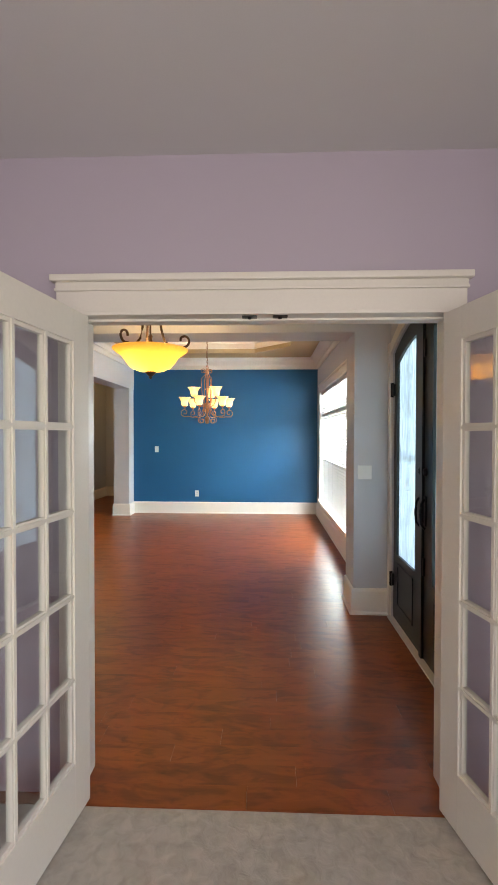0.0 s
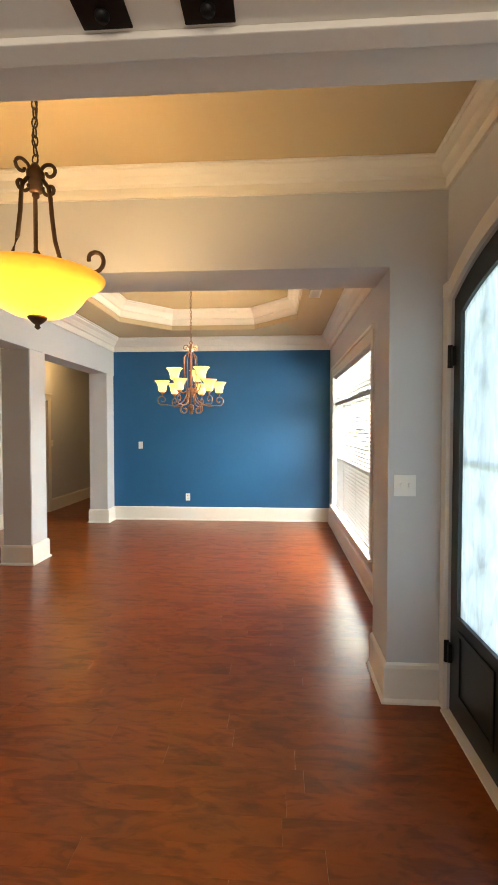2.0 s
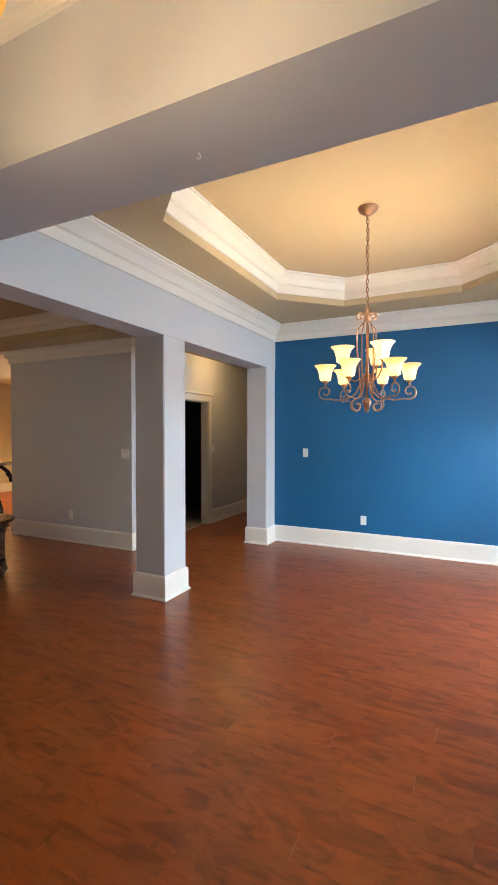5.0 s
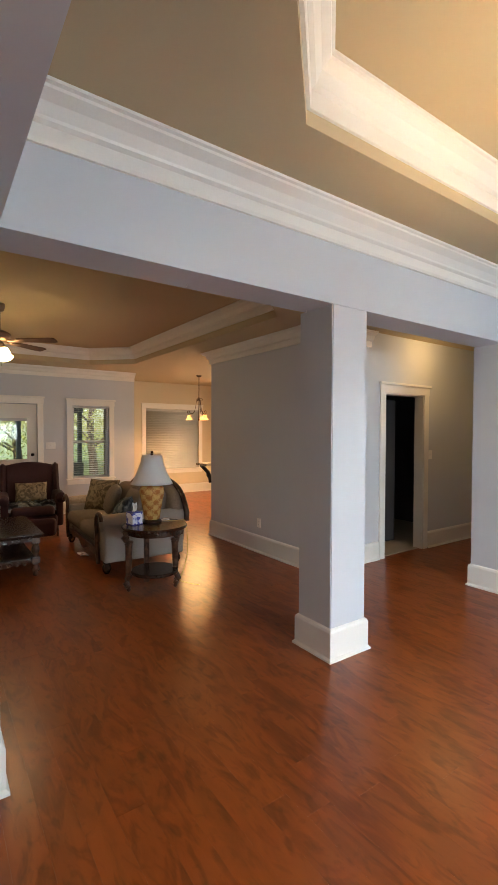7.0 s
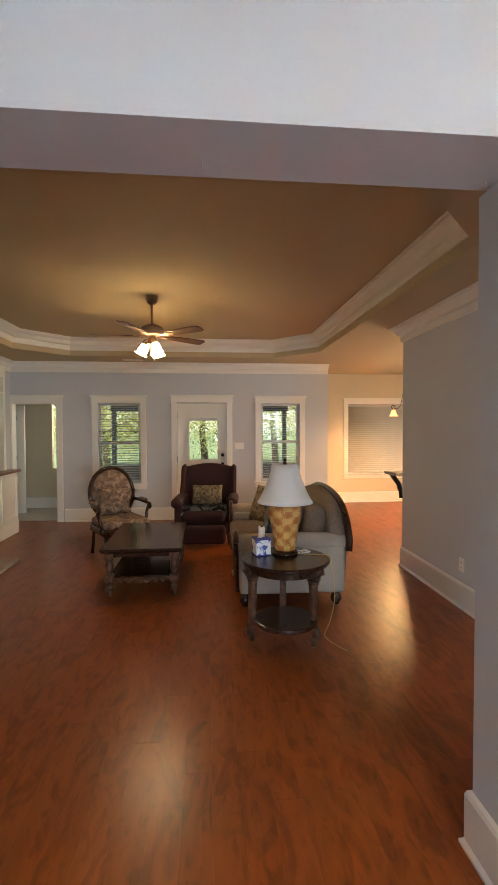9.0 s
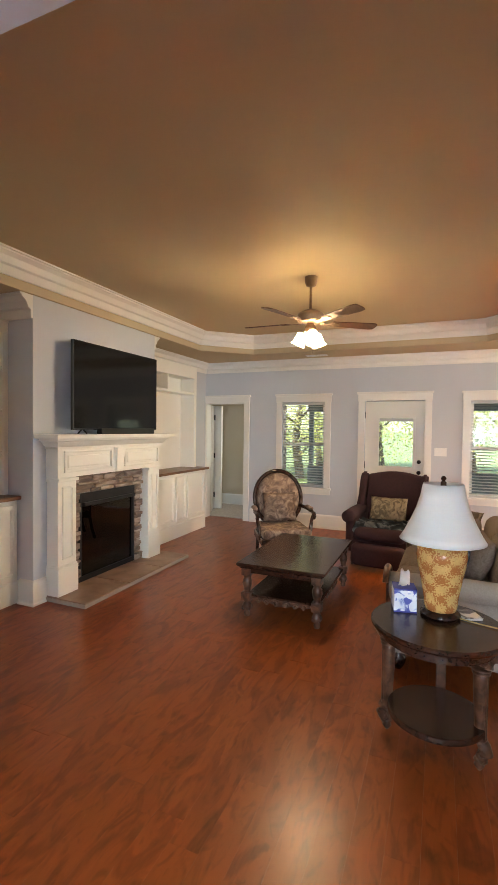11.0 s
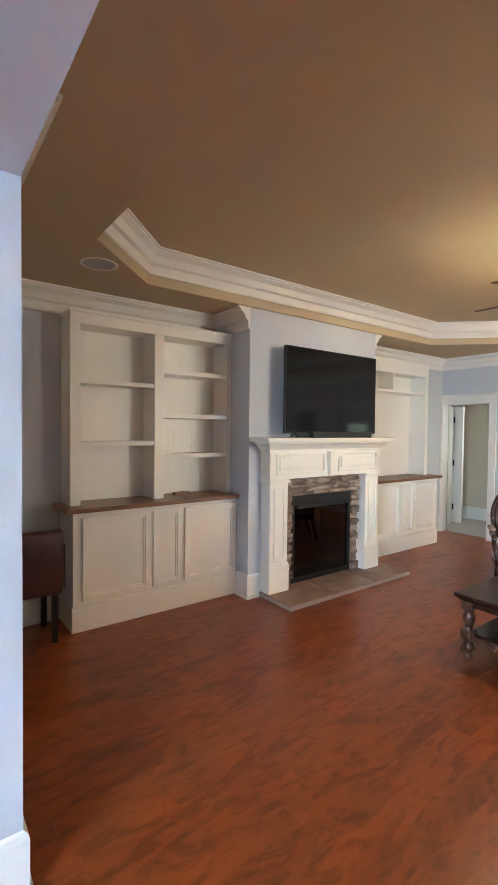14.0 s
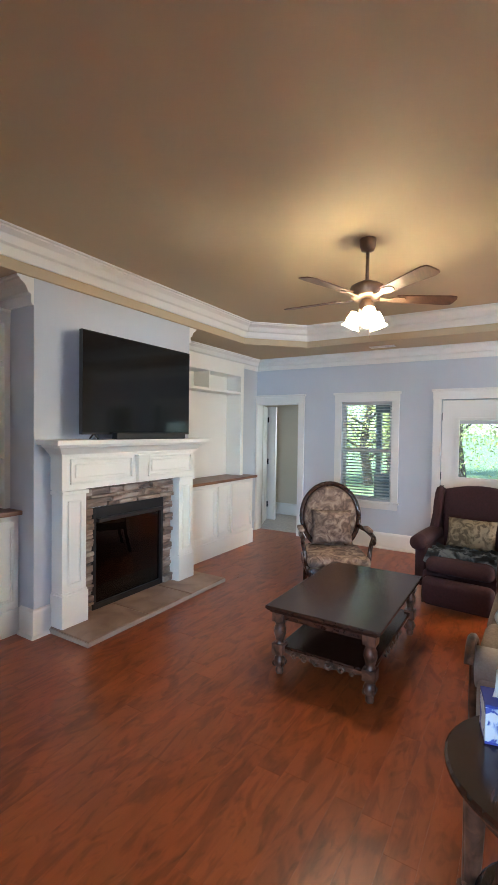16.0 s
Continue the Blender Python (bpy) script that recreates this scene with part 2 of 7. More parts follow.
M_CARPET = pattern_material("grey_carpet", (0.35, 0.32, 0.285), (0.50, 0.465, 0.415), 22, 0.95, bump=0.8, sharp=(0.25, 0.75))
M_SUB = material("subfloor", (0.05, 0.02, 0.01), 0.9)
M_DARKDOOR = material("black_green_door_paint", (0.006, 0.011, 0.010), 0.32, vary=0.2, grain=60, bump=0.04)
M_BLACK = material("black_iron", (0.012, 0.012, 0.013), 0.4, 0.6, vary=0.2, grain=80)
M_PLATE = material("white_plastic", (0.82, 0.81, 0.78), 0.35, vary=0.02)
M_GLASS = glass_material("clear_glass")
M_BLIND = material("white_blind_slat", (0.50, 0.50, 0.495), 0.45, vary=0.02)
# The unlit room's darkness is put into this deep grey; the roof reuses it.
M_DARKROOM = material("dark_room_shade", (0.085, 0.088, 0.095), 0.9, vary=0.1)
M_TILE = material("beige_tile", (0.45, 0.38, 0.30), 0.4, vary=0.1)


# ---- building blocks ----
def box(bm, x0, x1, y0, y1, z0, z1, bevel=0.0):
    made = bmesh.ops.create_cube(bm, size=1.0)["verts"]
    for v in made:
        v.co = Vector(((x0 + x1) / 2 + v.co.x * (x1 - x0), (y0 + y1) / 2 + v.co.y * (y1 - y0), (z0 + z1) / 2 + v.co.z * (z1 - z0)))
    if bevel:
        edges = list({e for v in made for e in v.link_edges})
        bmesh.ops.bevel(bm, geom=edges, offset=bevel, segments=2, affect="EDGES", profile=0.6)
    return bm


def finish(name, bm, mat, smooth=False):
    bmesh.ops.recalc_face_normals(bm, faces=bm.faces)
    me = bpy.data.meshes.new(name)
    bm.to_mesh(me)
    bm.free()
    me.materials.append(mat)
    if smooth:
        for p in me.polygons:
            p.use_smooth = True
    return me


def part(name, bm, mat, parent, label="", smooth=False):
    ob = new(name, finish(name, bm, mat, smooth))
    ob.parent = parent
    return tagged(ob, label) if label else ob


def structure(name, bm, mat, label, category="", smooth=False):
    return tagged(new(name, finish(name, bm, mat, smooth)), label, category or "wall", kind="structure")


def thing(name, label, category, m=None, group=""):
    ob = new(name)
    ob.empty_display_size = 0.1
    ob.matrix_world = m or Matrix()
    return tagged(ob, label, category, group)


def lathe(bm, profile, centre=(0, 0, 0), segs=24, tilt=None):
    """Turns (radius, height) pairs about an upright axis."""
    rings = []
    m = Matrix.Translation(centre) @ (tilt or Matrix())
    for r, z in profile:
        rings.append([bm.verts.new(m @ Vector((max(r, 0.0005) * math.cos(2 * math.pi * i / segs), max(r, 0.0005) * math.sin(2 * math.pi * i / segs), z))) for i in range(segs)])
    for a, b in zip(rings, rings[1:]):
        for i in range(segs):
            bm.faces.new((a[i], a[(i + 1) % segs], b[(i + 1) % segs], b[i]))
    bm.faces.new(rings[0][::-1])
    bm.faces.new(rings[-1])
    return bm


def tube(bm, points, radius, segs=8, taper=None):
    """A round rod along a line of points."""
    pts = [Vector(p) for p in points]
    rings = []
    up = Vector((0.13, 0.31, 0.94)).normalized()
    for i, p in enumerate(pts):
        d = (pts[min(i + 1, len(pts) - 1)] - pts[max(i - 1, 0)]).normalized()
        a = d.cross(up)
        if a.length < 1e-3:
            a = d.cross(Vector((1, 0, 0)))
        a.normalize()
        b = d.cross(a)
        r = radius * (taper(i / (len(pts) - 1)) if taper else 1)
        rings.append([bm.verts.new(p + r * (a * math.cos(2 * math.pi * k / segs) + b * math.sin(2 * math.pi * k / segs))) for k in range(segs)])
    for a, b in zip(rings, rings[1:]):
        for k in range(segs):
            bm.faces.new((a[k], a[(k + 1) % segs], b[(k + 1) % segs], b[k]))
    bm.faces.new(rings[0][::-1])
    bm.faces.new(rings[-1])
    return bm


def sweep(bm, profile, path, closed=False):
    """Runs a moulding profile of (out, up) pairs along a plan line at heights in the profile; out is to the left of the way."""
    pts = [Vector((p[0], p[1])) for p in path]
    n = len(pts)
    rows = []
    for i in range(n):
        a = pts[i] - pts[i - 1] if (closed or i) else pts[1] - pts[0]
        b = pts[(i + 1) % n] - pts[i] if (closed or i < n - 1) else pts[i] - pts[i - 1]
        na, nb = Vector((-a.y, a.x)).normalized(), Vector((-b.y, b.x)).normalized()
        nn = (na + nb).normalized()
        nn = nn / max(0.3, nn.dot(na))
        rows.append([bm.verts.new((pts[i].x + nn.x * u, pts[i].y + nn.y * u, v)) for u, v in profile])
    k = len(profile)
    for i in range(n if closed else n - 1):
        a, b = rows[i], rows[(i + 1) % n]
        for j in range(k):
            bm.faces.new((a[j], a[(j + 1) % k], b[(j + 1) % k], b[j]))
    if not closed:
        bm.faces.new(rows[0])
        bm.faces.new(rows[-1][::-1])
    return bm


def poly_prism(bm, outline, z0, z1):
    lo = [bm.verts.new((x, y, z0)) for x, y in outline]
    hi = [bm.verts.new((x, y, z1)) for x, y in outline]
    n = len(outline)
    for i in range(n):
        bm.faces.new((lo[i], lo[(i + 1) % n], hi[(i + 1) % n], hi[i]))
    bm.faces.new(lo[::-1])
    bm.faces.new(hi)
    return bm


def wall_along_y(name, x0, x1, y0, y1, z1, holes, mat, label, z0=-0.02):
    """A wall in x0..x1 that runs along y, with holes (y0, y1, z0, z1) through it."""
    bm = bmesh.new()
    at = y0
    for h0, h1, hz0, hz1 in sorted(holes):
        if h0 > at:
            box(bm, x0, x1, at, h0, z0, z1)
        if hz0 > z0 + 0.03:
            box(bm, x0, x1, h0, h1, z0, hz0)
        if hz1 < z1:
            box(bm, x0, x1, h0, h1, hz1, z1)
        at = h1
    if at < y1:
        box(bm, x0, x1, at, y1, z0, z1)
    return structure(name, bm, mat, label)


def wall_along_x(name, x0, x1, y0, y1, z1, holes, mat, label, z0=-0.02):
    bm = bmesh.new()
    at = x0
    for h0, h1, hz0, hz1 in sorted(holes):
        if h0 > at:
            box(bm, at, h0, y0, y1, z0, z1)
        if hz0 > z0 + 0.03:
            box(bm, h0, h1, y0, y1, z0, hz0)
        if hz1 < z1:
            box(bm, h0, h1, y0, y1, hz1, z1)
        at = h1
    if at < x1:
        box(bm, at, x1, y0, y1, z0, z1)
    return structure(name, bm, mat, label)


def octagon(x0, x1, y0, y1, c):
    return [(x0 + c, y0), (x1 - c, y0), (x1, y0 + c), (x1, y1 - c), (x1 - c, y1), (x0 + c, y1), (x0, y1 - c), (x0, y0 + c)]


# ---- the plan ----
# office y < 1.55 | foyer 1.69..3.60 | beam 3.60..3.97 | dining ..8.50 | living x < -2.68 | hall x -3.82..-2.68, y > 7.17 | nook x < -9.13
HIGH, LOW, BEAM = 3.00, 2.72, 2.40
CEILING_FOYER = 2.935
DIN_TRAY = octagon(-1.85, 0.60, 4.60, 7.88, 0.60)
LIV_TRAY = octagon(-8.42, -3.27, 2.25, 6.63, 0.60)

wall_along_x("wall_office_north", -2.38, 1.25, 1.59, 1.66, 3.3, [(-0.60, 0.96, -0.02, 2.04)], M_OFFICE, "lilac painted office wall with a double doorway")
wall_along_x("wall_foyer_south", -2.38, 1.25, 1.66, 1.73, 3.3, [(-0.60, 0.96, -0.02, 2.04)], M_WALL, "greige painted foyer wall with a double doorway")
wall_along_y("wall_office_west", -2.5, -2.38, -2.6, 1.59, 3.3, [], M_OFFICE, "lilac painted office side wall")
wall_along_y("wall_office_east", 1.5, 1.62, -2.6, 1.59, 3.3, [(-1.75, -0.25, 0.8, 2.1)], M_OFFICE, "lilac painted office wall with an assumed, unseen window opening")
wall_along_x("wall_office_south", -2.5, 1.62, -2.72, -2.6, 3.3, [(-0.35, 1.25, 0.8, 2.1)], M_OFFICE, "lilac painted office back wall with an assumed, unseen window opening")
wall_along_y("wall_living_east", -2.66, -2.50, 1.50, 3.96, 3.3, [], M_WALL, "greige painted wall between foyer and living room")
wall_along_y("wall_foyer_west", -2.50, -2.38, 1.66, 3.96, 3.3, [], M_WALL, "greige painted foyer side wall")
wall_along_y("wall_dining_east", 1.19, 1.45, 3.97, 8.50, 3.3, [(5.22, 7.98, 0.36, 2.30)], M_WALL, "greige painted wall with a wide front window")
wall_along_x("wall_dining_north", -2.68, 1.45, 8.50, 8.62, 3.3, [], M_BLUE, "deep blue painted accent wall")
wall_along_x("wall_living_south", -9.35, -2.68, 1.50, 1.66, 3.3, [], M_WALL, "pale greige painted wall behind the bookcases")
wall_along_y("wall_living_west", -9.29, -9.13, 1.66, 7.11, 3.3, [(1.67, 2.41, -0.02, 2.03), (3.09, 3.81, 0.65, 2.03), (4.43, 5.30, -0.02, 2.04), (5.90, 6.60, 0.65, 2.03)], M_WALL, "pale greige painted wall with windows and a garden door")
wall_along_x("wall_hall_south", -6.125, -3.82, 7.17, 7.32, 3.3, [], M_WALL, "greige painted partition beside the hall")
wall_along_y("wall_hall_west", -3.94, -3.82, 7.32, 11.0, 3.3, [(8.27, 9.06, -0.02, 2.03)], M_WALL, "greige painted hall wall with a doorway")
# chimney breast with the firebox recess
wall_along_x("wall_chimney", -6.72, -4.895, 1.66, 2.225, 3.3, [(-6.28, -5.42, 0.09, 0.92)], M_WALL, "greige painted chimney breast")
wall_along_y("wall_hall_east", -2.68, -2.56, 8.62, 11.0, 3.3, [], M_WALL, "greige painted hall side wall")
wall_along_x("wall_hall_north", -3.94, -2.56, 11.0, 11.12, 3.3, [], M_WALL, "greige painted hall end wall")
wall_along_y("wall_nook_west", -10.75, -10.6, 6.99, 10.6, 3.3, [(7.95, 9.40, 0.62, 2.10)], M_KITCHEN, "beige painted breakfast nook wall with a window")
wall_along_x("wall_nook_south", -10.75, -9.29, 6.99, 7.11, 3.3, [], M_KITCHEN, "beige painted nook side wall")
wall_along_x("wall_nook_north", -10.75, -6.0, 10.6, 10.72, 3.3, [(-8.8, -7.0, 0.9, 2.2)], M_KITCHEN, "beige painted kitchen wall")
wall_along_y("wall_kitchen_east", -6.125, -6.0, 7.32, 10.6, 3.3, [], M_KITCHEN, "beige painted kitchen side wall")

# room behind the living room's doorway, and the dark room off the hall
wall_along_y("wall_bedroom_west", -10.7, -10.6, 0.5, 2.62, 2.9, [(1.85, 2.45, 0.8, 2.1)], M_KITCHEN, "cream painted wall of the next room")
wall_along_x("wall_bedroom_north", -10.6, -9.29, 2.50, 2.62, 2.9, [], M_KITCHEN, "cream painted side wall of the next room")
wall_along_x("wall_bedroom_south", -10.6, -9.29, 0.4, 0.5, 2.9, [], M_KITCHEN, "cream painted far side wall of the next room")
wall_along_y("wall_bedroom_east", -9.35, -9.29, 0.5, 1.66, 2.9, [], M_KITCHEN, "cream painted near wall of the next room")
wall_along_y("wall_closet_west", -5.9, -5.8, 7.32, 10.6, 2.9, [], M_DARKROOM, "unlit room's wall, its darkness put into the colour")
wall_along_x("wall_closet_north", -5.8, -3.94, 10.5, 10.6, 2.9, [], M_DARKROOM, "unlit room's side wall, its darkness put into the colour")

# pier beside the front door, free column, engaged column and the beams over them
bm = box(bmesh.new(), 0.945, 1.25, 3.60, 3.97, -0.02, 3.3)
structure("wall_pier", bm, M_WALL, "greige painted pier beside the front door")


def round_column(name, x0, x1, y0, y1, z1, label):
    bm = bmesh.new()
    box(bm, x0, x1, y0, y1, -0.02, z1)
    edges = [e for e in bm.edges if abs(e.verts[0].co.z - e.verts[1].co.z) > 1]
    bmesh.ops.bevel(bm, geom=edges, offset=0.007, segments=3, affect="EDGES")
    return structure(name, bm, M_WALL, label, "column")


round_column("column_1", -2.715, -2.385, 5.925, 6.265, BEAM, "square greige painted column with rounded corners")
round_column("column_2", -2.68, -2.385, 8.20, 8.50, BEAM, "square greige painted engaged column")
bm = box(bmesh.new(), -2.38, 0.945, 3.60, 3.97, BEAM, 3.3)
structure("beam_foyer", bm, M_WALL, "greige painted dropped beam between foyer and dining room", "beam")
bm = box(bmesh.new(), -2.66, -2.38, 3.96, 8.50, BEAM, 3.3)
structure("beam_living", bm, M_WALL, "greige painted dropped beam over the column", "beam")

# front wall with the arched double doorway
DOOR_Y0, DOOR_Y1, SPRING, APEX = 2.11, 3.53, 2.20, 2.39


def arch_z(y, grow=0.0):
    half, rise = (DOOR_Y1 - DOOR_Y0) / 2 + grow, APEX - SPRING
    r = (half * half + rise * rise) / (2 * rise)
    d = y - (DOOR_Y0 + DOOR_Y1) / 2
    return APEX + grow - r + math.sqrt(max(r * r - d * d, 0))


bm = bmesh.new()
box(bm, 1.25, 1.45, 1.59, DOOR_Y0, -0.02, 3.3)
box(bm, 1.25, 1.45, DOOR_Y1, 3.97, -0.02, 3.3)
steps = [DOOR_Y0 + (DOOR_Y1 - DOOR_Y0) * i / 24 for i in range(25)]
for a, b in zip(steps, steps[1:]):
    v = [bm.verts.new((x, y, z)) for x in (1.25, 1.45) for y, z in ((a, arch_z(a)), (b, arch_z(b)), (b, 3.3), (a, 3.3))]
    for f in ((0, 1, 2, 3), (7, 6, 5, 4), (0, 4, 5, 1), (3, 2, 6, 7)):
        bm.faces.new([v[i] for i in f])
structure("wall_front", bm, M_WALL, "greige painted front wall with an arched doorway")

# ceilings
def tray_ceiling(name, x0, x1, y0, y1, z, tray, ztop, label):
    bm = bmesh.new()
    outer = [bm.verts.new((x, y, z)) for x, y in ((x0, y0), (x1, y0), (x1, y1), (x0, y1))]
    inner = [bm.verts.new((x, y, z)) for x, y in tray]
    top = [bm.verts.new((x, y, ztop)) for x, y in tray]
    n = len(tray)
    for i in range(n):
        bm.faces.new((inner[i], inner[(i + 1) % n], top[(i + 1) % n], top[i]))
    bm.faces.new(top)
    e = [bm.edges.get((outer[i], outer[(i + 1) % 4])) or bm.edges.new((outer[i], outer[(i + 1) % 4])) for i in range(4)]
    e += [bm.edges.get((inner[i], inner[(i + 1) % n])) for i in range(n)]
    bmesh.ops.triangle_fill(bm, edges=e, use_beauty=True)
    lid = [bm.verts.new((x, y, ztop + 0.15)) for x, y in ((x0, y0), (x1, y0), (x1, y1), (x0, y1))]
    bm.faces.new(lid)
    return structure(name, bm, M_TAN, label, "ceiling")


tray_ceiling("ceiling_dining", -2.38, 1.19, 3.97, 8.50, HIGH, DIN_TRAY, 3.29, "tan painted octagonal tray ceiling over the dining room")
tray_ceiling("ceiling_living", -9.13, -2.66, 1.66, 7.11, LOW, LIV_TRAY, 2.99, "tan painted octagonal tray ceiling over the living room")
structure("ceiling_foyer", box(bmesh.new(), -2.38, 1.25, 1.73, 3.60, CEILING_FOYER, CEILING_FOYER + 0.1), M_TAN, "tan painted foyer ceiling", "ceiling")
structure("ceiling_office", box(bmesh.new(), -2.38, 1.5, -2.6, 1.59, 2.68, 2.78), M_CEIL, "grey white office ceiling", "ceiling")
structure("ceiling_hall", box(bmesh.new(), -3.82, -2.68, 7.11, 11.0, 2.74, 2.84), M_TAN, "tan painted hall ceiling", "ceiling")
structure("ceiling_kitchen", box(bmesh.new(), -10.6, -6.125, 7.11, 10.6, 2.74, 2.84), M_TAN, "tan painted kitchen ceiling", "ceiling")
structure("ceiling_partition", box(bmesh.new(), -6.125, -3.82, 7.11, 7.17, LOW, LOW + 0.1), M_TAN, "tan painted ceiling strip by the partition", "ceiling")
structure("ceiling_bedroom", box(bmesh.new(), -10.7, -9.29, 0.4, 2.62, 2.75, 2.85), M_CEIL, "white ceiling of the next room", "ceiling")
structure("ceiling_closet", box(bmesh.new(), -5.9, -3.94, 7.32, 10.6, 2.75, 2.85), M_DARKROOM, "unlit room's ceiling, its darkness put into the colour", "ceiling")

# Unseen slab, added so that wide eaves stop sun entering the windows.
structure("roof", box(bmesh.new(), -12.6, 3.1, -4.2, 12.4, 3.46, 3.6), M_DARKROOM, "unseen slab added so its eaves keep sun off the windows", "roof")

# floors
floor = structure("floor", box(bmesh.new(), -10.75, 1.45, 1.50, 11.1, -0.14, -0.022), M_SUB, "cherry-stained hand-scraped hardwood floor", "floor")
structure("floor_office", box(bmesh.new(), -2.5, 1.62, -2.72, 1.530, -0.14, -0.004), M_CARPET, "mottled light grey carpet", "floor")
structure("floor_bedroom", box(bmesh.new(), -10.7, -9.27, 0.4, 2.62, -0.13, 0.007), M_CARPET, "pale carpet in the next room", "floor")
structure("floor_closet", box(bmesh.new(), -5.9, -3.86, 7.32, 10.6, -0.13, 0.007), M_TILE, "beige tile floor of an unlit room", "floor")

# ---- mouldings ----
BASE = [(0.0, -0.01), (0.032, -0.01), (0.032, 0.012), (0.018, 0.026), (0.018, 0.195), (0.012, 0.212), (0.0, 0.222)]


def crown(z, h=0.21, d=0.15):
    return [(0, z - h), (0.018, z - h), (0.022, z - h + 0.02), (0.022, z - h * 0.62), (0.045, z - h * 0.56), (0.05, z - h * 0.5), (d * 0.55, z - h * 0.3), (d * 0.86, z - h * 0.16), (d * 0.88, z - h * 0.1), (d, z - h * 0.08), (d, z - 0.002), (0, z - 0.002)]


def trim(name, profile, path, label, closed=False):
    return structure(name, sweep(bmesh.new(), profile, path, closed), M_WHITE, label, "moulding")


TALL = "tall white painted baseboard with shoe moulding"
trim("baseboard_dining", BASE, [(1.19, 3.97), (1.19, 8.50), (-2.385, 8.50), (-2.385, 8.20), (-2.68, 8.20), (-2.68, 8.62)], TALL)
trim("baseboard_pier", BASE, [(1.25, 3.53 + 0.10), (1.25, 3.60), (0.945, 3.60), (0.945, 3.97), (1.19, 3.97)], TALL)
trim("baseboard_column", BASE, [(-2.715, 5.925), (-2.715, 6.265), (-2.385, 6.265), (-2.385, 5.925)], TALL, True)
trim("baseboard_stub", BASE, [(-2.66, 1.66), (-2.66, 3.96), (-2.38, 3.96), (-2.38, 1.73), (-0.69, 1.73)], TALL)
trim("baseboard_living_west", BASE, [(-9.13, 2.53), (-9.13, 4.33)][::-1], TALL)
trim("baseboard_living_west_north", BASE, [(-9.13, 5.41), (-9.13, 7.11), (-10.6, 7.11), (-10.6, 10.6), (-6.125, 10.6), (-6.125, 7.17), (-3.82, 7.17), (-3.82, 8.17)][::-1], TALL)
trim("baseboard_hall", BASE, [(-3.82, 9.16), (-3.82, 11.0), (-2.68, 11.0)][::-1], TALL)
trim("baseboard_foyer_south", BASE, [(1.25, 2.01), (1.25, 1.73), (1.03, 1.73)][::-1], TALL)
trim("crown_moulding_dining", crown(HIGH), [(-2.38, 3.97), (1.19, 3.97), (1.19, 8.50), (-2.38, 8.50)], "white crown moulding round the dining room", True)
trim("crown_moulding_foyer", crown(CEILING_FOYER, 0.135, 0.11), [(-2.38, 1.73), (1.25, 1.73), (1.25, 3.60), (-2.38, 3.60)], "white crown moulding round the foyer", True)
trim("crown_moulding_living", crown(LOW, 0.17, 0.12), [(-9.13, 7.11), (-9.13, 1.66), (-6.72, 1.66), (-6.72, 2.225)], "white crown moulding along the living room wall")
trim("crown_moulding_bookcase", crown(LOW, 0.20, 0.13), [(-4.895, 2.225), (-4.895, 1.66), (-2.66, 1.66), (-2.66, 3.96)], "white crown moulding over the bookcase")
trim("crown_moulding_partition", crown(LOW, 0.17, 0.12), [(-3.82, 8.0), (-3.82, 7.17), (-6.125, 7.17), (-6.125, 7.5)], "white crown moulding along the partition")
trim("crown_moulding_tray_dining", [(u, v) for u, v in crown(3.29, 0.22, 0.13)], DIN_TRAY, "white crown moulding inside the dining tray", True)
trim("crown_moulding_tray_living", [(u, v) for u, v in crown(2.99, 0.19, 0.12)], LIV_TRAY, "white crown moulding inside the living tray", True)

# ---- doorways, doors and windows ----
def casing_y(name, xf, side, y0, y1, z1, label, sill=None, w=0.095):
    """Flat casing with a capped head round an opening in a wall that runs along y; xf: the wall's face, side: +1 or -1 into the room."""
    t = thing(name, label, "casing")
    t["kind"] = "structure"
    a, b = sorted((xf + side * 0.0005, xf + side * 0.02))
    z0 = sill if sill is not None else 0.0
    for ya, yb in ((y0 - w, y0 + 0.004), (y1 - 0.004, y1 + w)):
        part("side_casing", box(bmesh.new(), a, b, ya, yb, z0, z1, 0.003), M_WHITE, t)
    c, d = sorted((xf + side * 0.0005, xf + side * 0.024))
    part("head_casing", box(bmesh.new(), c, d, y0 - w - 0.006, y1 + w + 0.006, z1, z1 + 0.10, 0.003), M_WHITE, t)
    c, d = sorted((xf + side * 0.0005, xf + side * 0.042))
    part("cap", box(bmesh.new(), c, d, y0 - w - 0.022, y1 + w + 0.022, z1 + 0.10, z1 + 0.132, 0.005), M_WHITE, t)
    if sill is not None:
        c, d = sorted((xf + side * 0.0005, xf + side * 0.05))
        part("sill", box(bmesh.new(), c, d, y0 - w - 0.02, y1 + w + 0.02, sill - 0.028, sill, 0.005), M_WHITE, t)
        c, d = sorted((xf + side * 0.0005, xf + side * 0.018))
        part("apron", box(bmesh.new(), c, d, y0 - w, y1 + w, sill - 0.11, sill - 0.028, 0.003), M_WHITE, t)
    return t


casing_y("door_casing", -9.13, 1, 1.67, 2.41, 2.03, "white flat door casing with a capped head")
casing_y("door_casing", -9.13, 1, 4.43, 5.30, 2.04, "white flat casing round the garden door")
casing_y("door_casing", -3.82, 1, 8.27, 9.06, 2.03, "white flat casing round the hall doorway")
casing_y("window_casing", -9.13, 1, 3.09, 3.81, 2.03, "white flat window casing with sill and apron", 0.65)
casing_y("window_casing", -9.13, 1, 5.90, 6.60, 2.03, "white flat window casing with sill and apron", 0.65)
